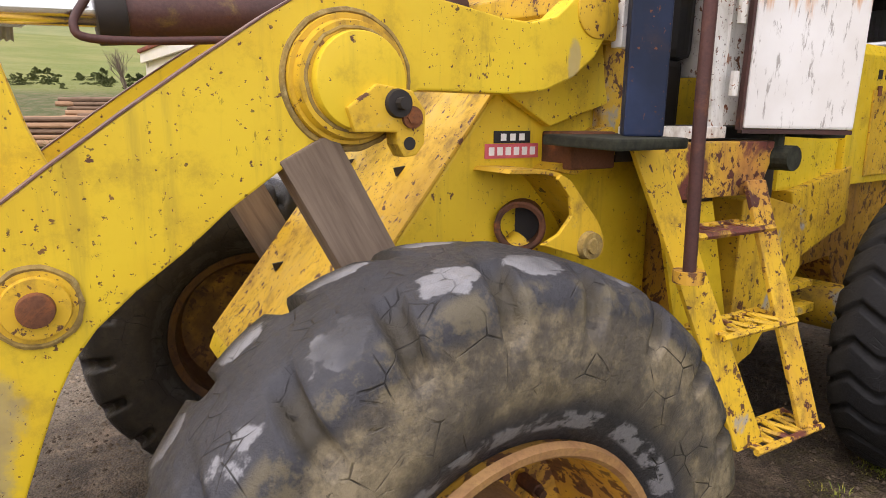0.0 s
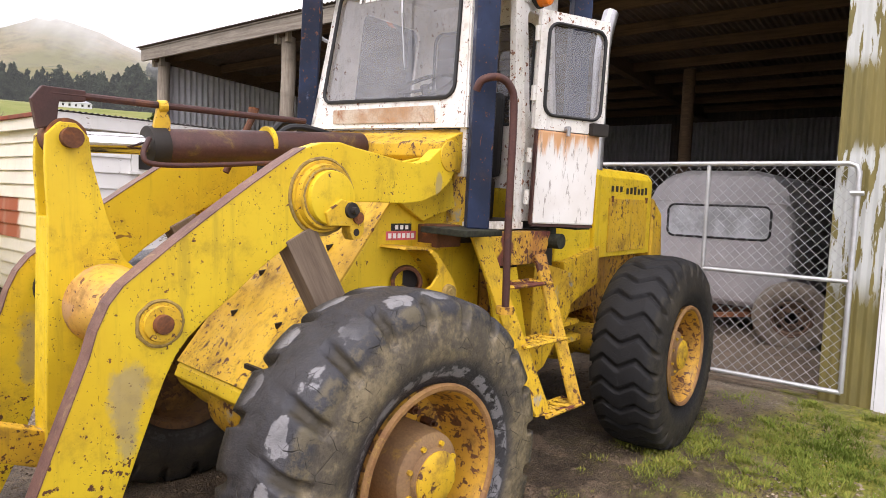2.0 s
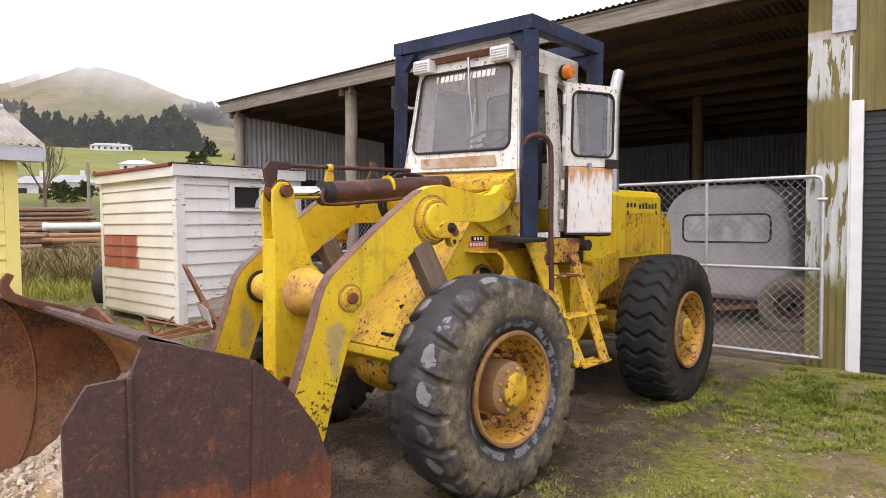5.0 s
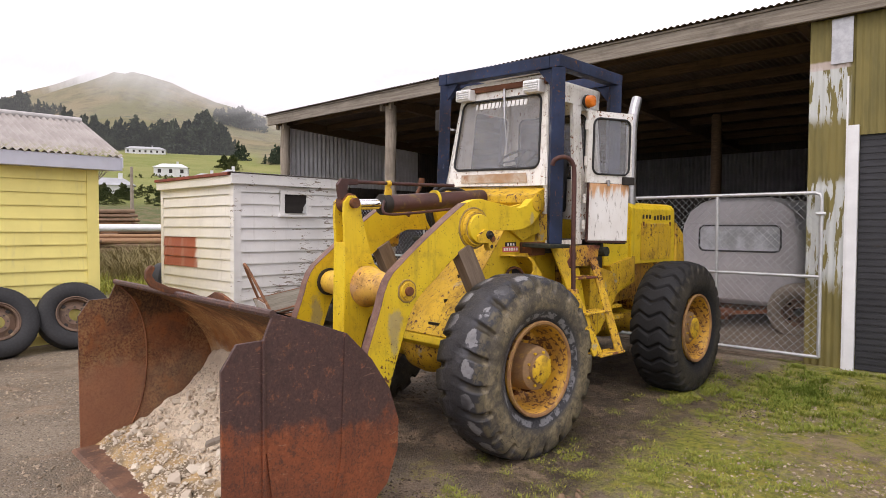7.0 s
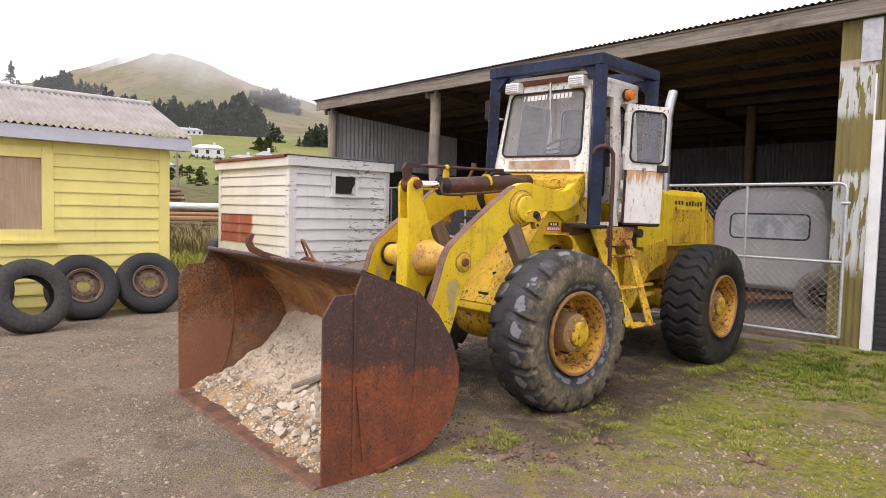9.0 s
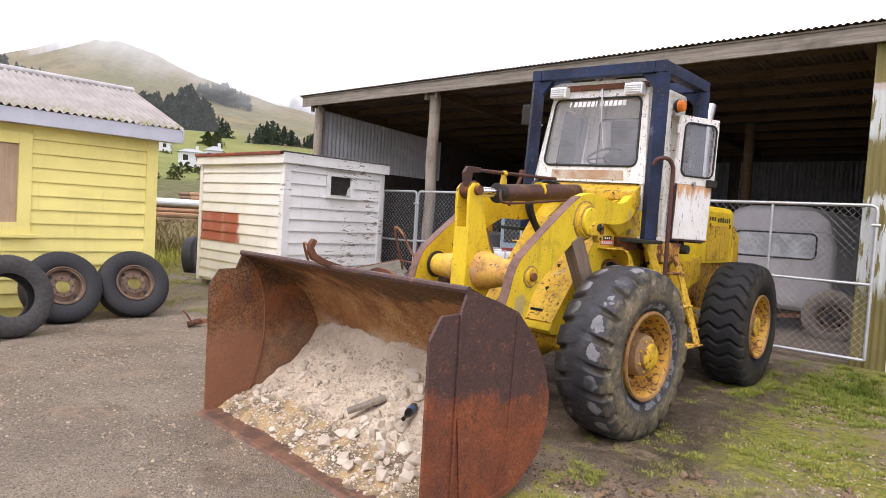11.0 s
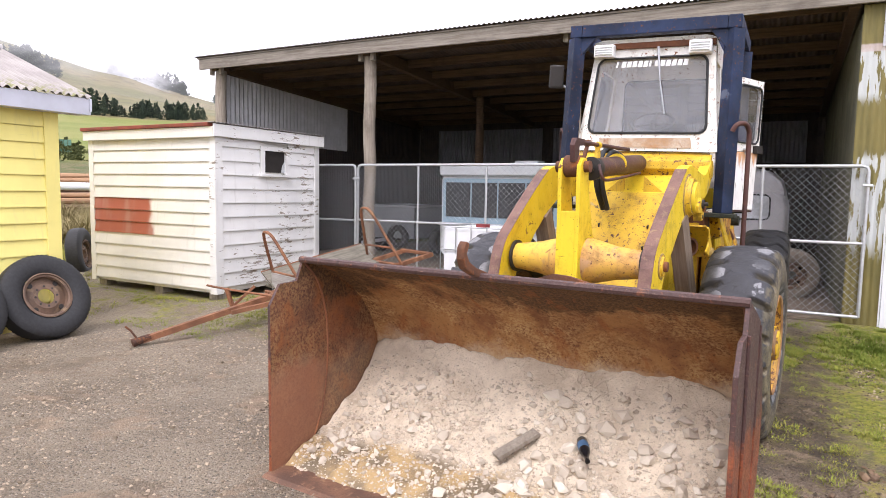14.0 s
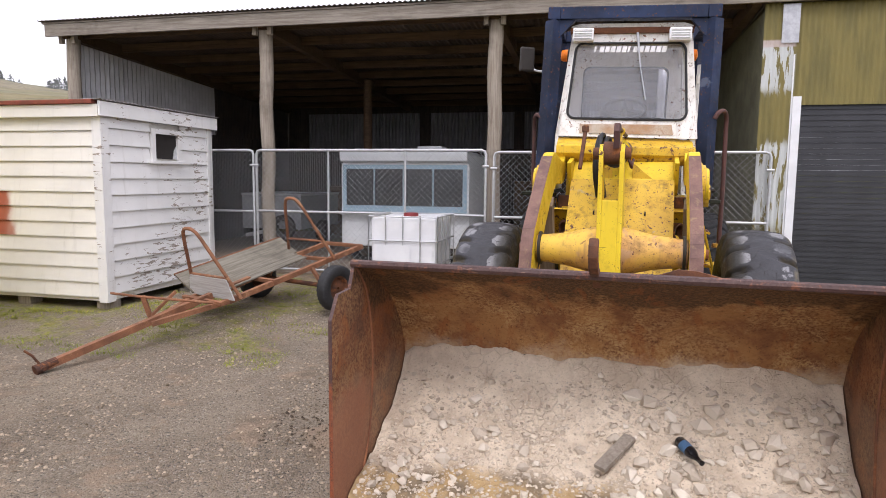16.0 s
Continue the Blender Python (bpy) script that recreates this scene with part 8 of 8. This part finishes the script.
woods("ridge_woods", "dark trees along the misty ridge", far, PINE, 8, 320, 1.2, 1.25)
bush = [(rg.uniform(52, 84), rg.uniform(58, 125), rg.uniform(0.8, 2.2)) for k in range(100)]
bush += [(rg.uniform(61.0, 62.2), rg.uniform(270, 300), rg.uniform(4.0, 7.0)) for k in range(8)]
bush += [(rg.uniform(64.0, 69.0), rg.uniform(205, 222), rg.uniform(0.8, 1.6)) for k in range(16)]
woods("hedge_shrubs", "green shrubs and hedges round the far houses", bush, SHRUB, 6, 260, 2.0, 2.2)

BARK = plain("bare_tree_bark", (0.16, 0.12, 0.09), 0.9, 0, 0.3)


def bare_tree(az, r, h, seed):
    p = polar(az, r, -0.1)
    rg = random.Random(seed)
    tree = base("bare_tree", Matrix.Translation(p), "leafless brown tree by the paddock", "tree", "bare trees")
    bm, tw = bm_new(), bm_new()

    def grow(a, d, length, rad, level):
        b = a + d * length
        rod(bm if level < 2 else tw, a, b, rad, rad * 0.65, 5, False)
        if level < 5:
            for _ in range(3 if level else 5):
                e = (d + Vector((rg.gauss(0, 0.38), rg.gauss(0, 0.38), rg.uniform(0.0, 0.5)))).normalized()
                grow(a + d * length * rg.uniform(0.55, 1.0), e, length * rg.uniform(0.55, 0.8), rad * 0.55, level + 1)

    grow(Vector((0, 0, 0)), Vector((0, 0, 1)), h * 0.33, h * 0.022, 0)
    part("trunk", bm, BARK, tree)
    part("crown", tw, BARK, tree)


# cream wagon body with a rusted roof behind the cottage
WAGON_CREAM = worn_paint("cream_wagon_paint", (0.62, 0.56, 0.40), (0.52, 0.46, 0.33), chips=0.68, stain=0.4)
z = land(-17.5, -1.0)
wagon = base("wagon_body", pose(-17.0, 0.30, z), "cream wagon body with louvres and rusted curved roof", "wagon")
part("body", box(bm_new(), (-2.4, -3.6, 0.0), (0.0, 0.0, 2.55)), WAGON_CREAM, wagon, bevel=0.02)
part("roof", prism(bm_new(), [(-2.5, 2.55), (-2.3, 2.78), (-1.2, 2.98), (-0.1, 2.78), (0.1, 2.55)], -3.7, 0.1, "y"), RUST_STEEL, wagon, "rusted brown curved roof")
for k in range(9):
    part("louvre", prism(bm_new(), [(0.0, 1.0 + k * 0.09), (0.05, 0.99 + k * 0.09), (0.0, 1.07 + k * 0.09)], -0.75, -0.12, "y"), WAGON_CREAM, wagon)
part("window", box(bm_new(), (0.002, -1.35, 1.35), (0.02, -0.95, 2.0)), DARK_STEEL, wagon)

bare_tree(71.2, 50, 6.2, 1)
bare_tree(75.6, 48, 4.2, 2)


def cloud(name, radius, low, high, soft, rags, veil, label):
    """Low cloud: a far, ragged, glowing sheet of mist."""
    n = Nodes(name)
    x, y, z = n.axes()
    k = 4.7 / radius
    f = n.noise(1.0, 7, 0.62, n.stretch(k, k, 1.8 * k), warp=0.6)
    h = n.math("ADD", z, n.math("MULTIPLY", n.math("SUBTRACT", f, 0.5), rags))
    # the mist hangs lower towards the valley
    h = n.math("ADD", h, n.math("MULTIPLY", n.math("MINIMUM", n.math("SUBTRACT", y, 0.44 * radius), 0.10 * radius), 0.17))
    h = n.math("SUBTRACT", h, n.math("MULTIPLY", n.step(y, 0.60 * radius, 0.70 * radius), 0.09 * radius))
    alpha = n.math("ADD", n.step(h, low, high, 0.0, soft), veil)
    em = n.add("ShaderNodeEmission")
    n.put(em.inputs["Color"], (0.97, 0.98, 1.0))
    # the mist's brightness is put in as glow, rising to sky white
    n.put(em.inputs["Strength"], n.step(h, low, high * 1.3, 0.5, 1.0))
    tr = n.add("ShaderNodeBsdfTransparent")
    mx = n.add("ShaderNodeMixShader")
    n.put(mx.inputs[0], alpha)
    n.tree.links.new(tr.outputs[0], mx.inputs[1])
    n.tree.links.new(em.outputs[0], mx.inputs[2])
    n.tree.links.new(mx.outputs[0], n.out.inputs["Surface"])
    bm = bm_new()
    prev = None
    for k in range(41):
        az = radians(20 + 90 * k / 40)
        a, b = bm.verts.new((-radius * math.sin(az), radius * math.cos(az), 0.02 * radius)), bm.verts.new((-radius * math.sin(az), radius * math.cos(az), 0.7 * radius))
        if prev:
            bm.faces.new((prev[0], a, b, prev[1]))
        prev = (a, b)
    ob = tagged(part("backdrop", bm, n.mat), label, "cloud", kind="structure")
    ob.visible_shadow = False


cloud("low_cloud", 840, 100, 162, 1.0, 150.0, 0.0, "low white cloud hiding the hilltop")
cloud("hill_mist", 610, 86, 132, 0.62, 100.0, 0.07, "white mist drifting over the hillside")
# even, faintly glowing sheet added as haze to lift the dark pines
cloud("haze_veil", 382, 800, 810, 0.0, 34.0, 0.07, "even glowing veil standing for haze before the pines")

# ---- grass, weeds and gravel in the yard ----
BLADE = leaf_material("grass_blades", (0.13, 0.19, 0.026), (0.42, 0.37, 0.085), 1.0)
DRY_BLADE = leaf_material("dry_tussock", (0.15, 0.13, 0.05), (0.30, 0.24, 0.12))


def grass(name, label, tufts, mat, seed, lo, hi, per=16):
    rg = random.Random(seed)
    verts, faces = [], []
    for x, y, k in tufts:
        z = land(x, y) - 0.01
        for _ in range(per):
            a, s = rg.uniform(0, 6.3), k * rg.uniform(lo, hi)
            d = Vector((math.cos(a), math.sin(a), 0))
            o = Vector((x, y, z)) + d * rg.uniform(0, 0.06) * (1 + 4 * lo)
            side = Vector((-d.y, d.x, 0)) * (0.0025 + 0.012 * s)
            bend_out = d * s * rg.uniform(0.3, 1.2)
            b = len(verts)
            verts += [tuple(o - side), tuple(o + side), tuple(o + bend_out * 0.45 + side * 0.7 + Vector((0, 0, s * 0.6))), tuple(o + bend_out * 0.45 - side * 0.7 + Vector((0, 0, s * 0.6))), tuple(o + bend_out + Vector((0, 0, s * 0.9)))]
            faces += [(b, b + 1, b + 2, b + 3), (b + 3, b + 2, b + 4)]
    me = bpy.data.meshes.new(name)
    me.from_pydata(verts, [], faces)
    me.materials.append(mat)
    tagged(new(name, me), label, "grass", kind="stuff")


rg = random.Random(33)
tufts = []
while len(tufts) < 6600:
    x, y = rg.uniform(-0.9, 3.6), rg.uniform(-1.6, 4.95)
    f = 0.45 * noise.noise(Vector((x * 0.9, y * 0.9, 4))) + 0.75 * noise.noise(Vector((x * 3.3, y * 3.3, 9))) + 0.6 * noise.noise(Vector((x * 8, y * 8, 2)))
    strip = math.exp(-((y - 3.9 - 0.15 * x) / 1.1) ** 2) + 0.25 * math.exp(-((x - 0.5) / 0.8) ** 2) + 0.3 * math.exp(-((x - 0.2 - 0.3 * y) / 0.6) ** 2)
    if rg.random() < max(0.0, 0.30 * strip + 1.3 * f - 0.16):
        tufts.append((x, y, rg.uniform(0.5, 1.0) * (0.7 + 0.6 * strip)))
grass("yard_grass", "short green grass along the shed front", tufts, BLADE, 2, 0.014, 0.052, 15)
tufts = []
while len(tufts) < 1500:
    x, y = rg.uniform(-13.5, -5.0), rg.uniform(0.4, 3.6)
    f = noise.noise(Vector((x * 1.2, y * 1.2, 6)))
    if f + rg.uniform(-0.3, 0.3) > 0.08 and not (-11.2 < x < -8.2 and y > 2.0):
        tufts.append((x, y, rg.uniform(0.5, 1.1)))
grass("hut_weeds", "green weeds growing round the white hut", tufts, BLADE, 3, 0.02, 0.06)
tufts = [(-13.2 - 9 * rg.random(), -1.0 + 11 * rg.random(), rg.uniform(0.6, 1.2)) for k in range(2600)]
grass("rough_grass", "long rough grass between cottage and hut", tufts, BLADE, 4, 0.15, 0.45, 12)
tufts = [(-15.5 - 6 * rg.random(), 1.5 + 8 * rg.random(), rg.uniform(0.7, 1.3)) for k in range(420)]
grass("dry_tussocks", "dry tussock grass between cottage and hut", tufts, DRY_BLADE, 7, 0.4, 0.85, 26)


def in_yard(r):
    x, y = -2.0, 1.0
    while -4.2 < x < 0.2 and y > -0.8:
        x, y = r.uniform(-8.0, 3.5), r.uniform(-4.2, 4.6)
    return x, y, land(x, y)


CLOD = rubble_material("dry_clod", (0.24, 0.16, 0.10), (0.14, 0.095, 0.065))


def by_the_bucket(r):
    x, y = r.choice(((-0.15, -0.55), (-0.37, -0.78), (0.11, 0.04), (1.06, 0.54)))
    x, y = x + r.gauss(0, 0.10), y + r.gauss(0, 0.06)
    return x, y, land(x, y)


scatter_stones("dirt_clods", "brown dirt clods lying on the yard", 60, by_the_bucket, CLOD, 0.010, 0.05, 31)
GRAVEL = rubble_material("yard_gravel", (0.50, 0.40, 0.295), (0.13, 0.10, 0.07))
def near_yard(r):
    x, y = -2.0, 1.0
    while -4.2 < x < 0.2 and y > -0.8:
        x, y = r.uniform(-6.5, 3.4), r.uniform(-4.3, 2.5)
    return x, y, land(x, y)


scatter_stones("yard_pebbles", "grey and brown pebbles on the yard", 4200, near_yard, GRAVEL, 0.006, 0.020, 14)
def under_loader(r):
    x, y = r.uniform(-4.4, 0.4), r.uniform(-1.1, 4.6)
    return x, y, land(x, y)


# grit kept as dark in colour as the shaded mud it lies on
DARK_GRIT = rubble_material("shaded_mud_grit", (0.15, 0.115, 0.08), (0.045, 0.034, 0.026))
scatter_small("mud_grit", "dark grit under the loader, toned like the shaded mud", 16000, under_loader, DARK_GRIT, 0.004, 0.020, 19)
scatter_small("loose_gravel", "loose grey and brown gravel on the yard", 38000, in_yard, GRAVEL, 0.004, 0.019, 9)
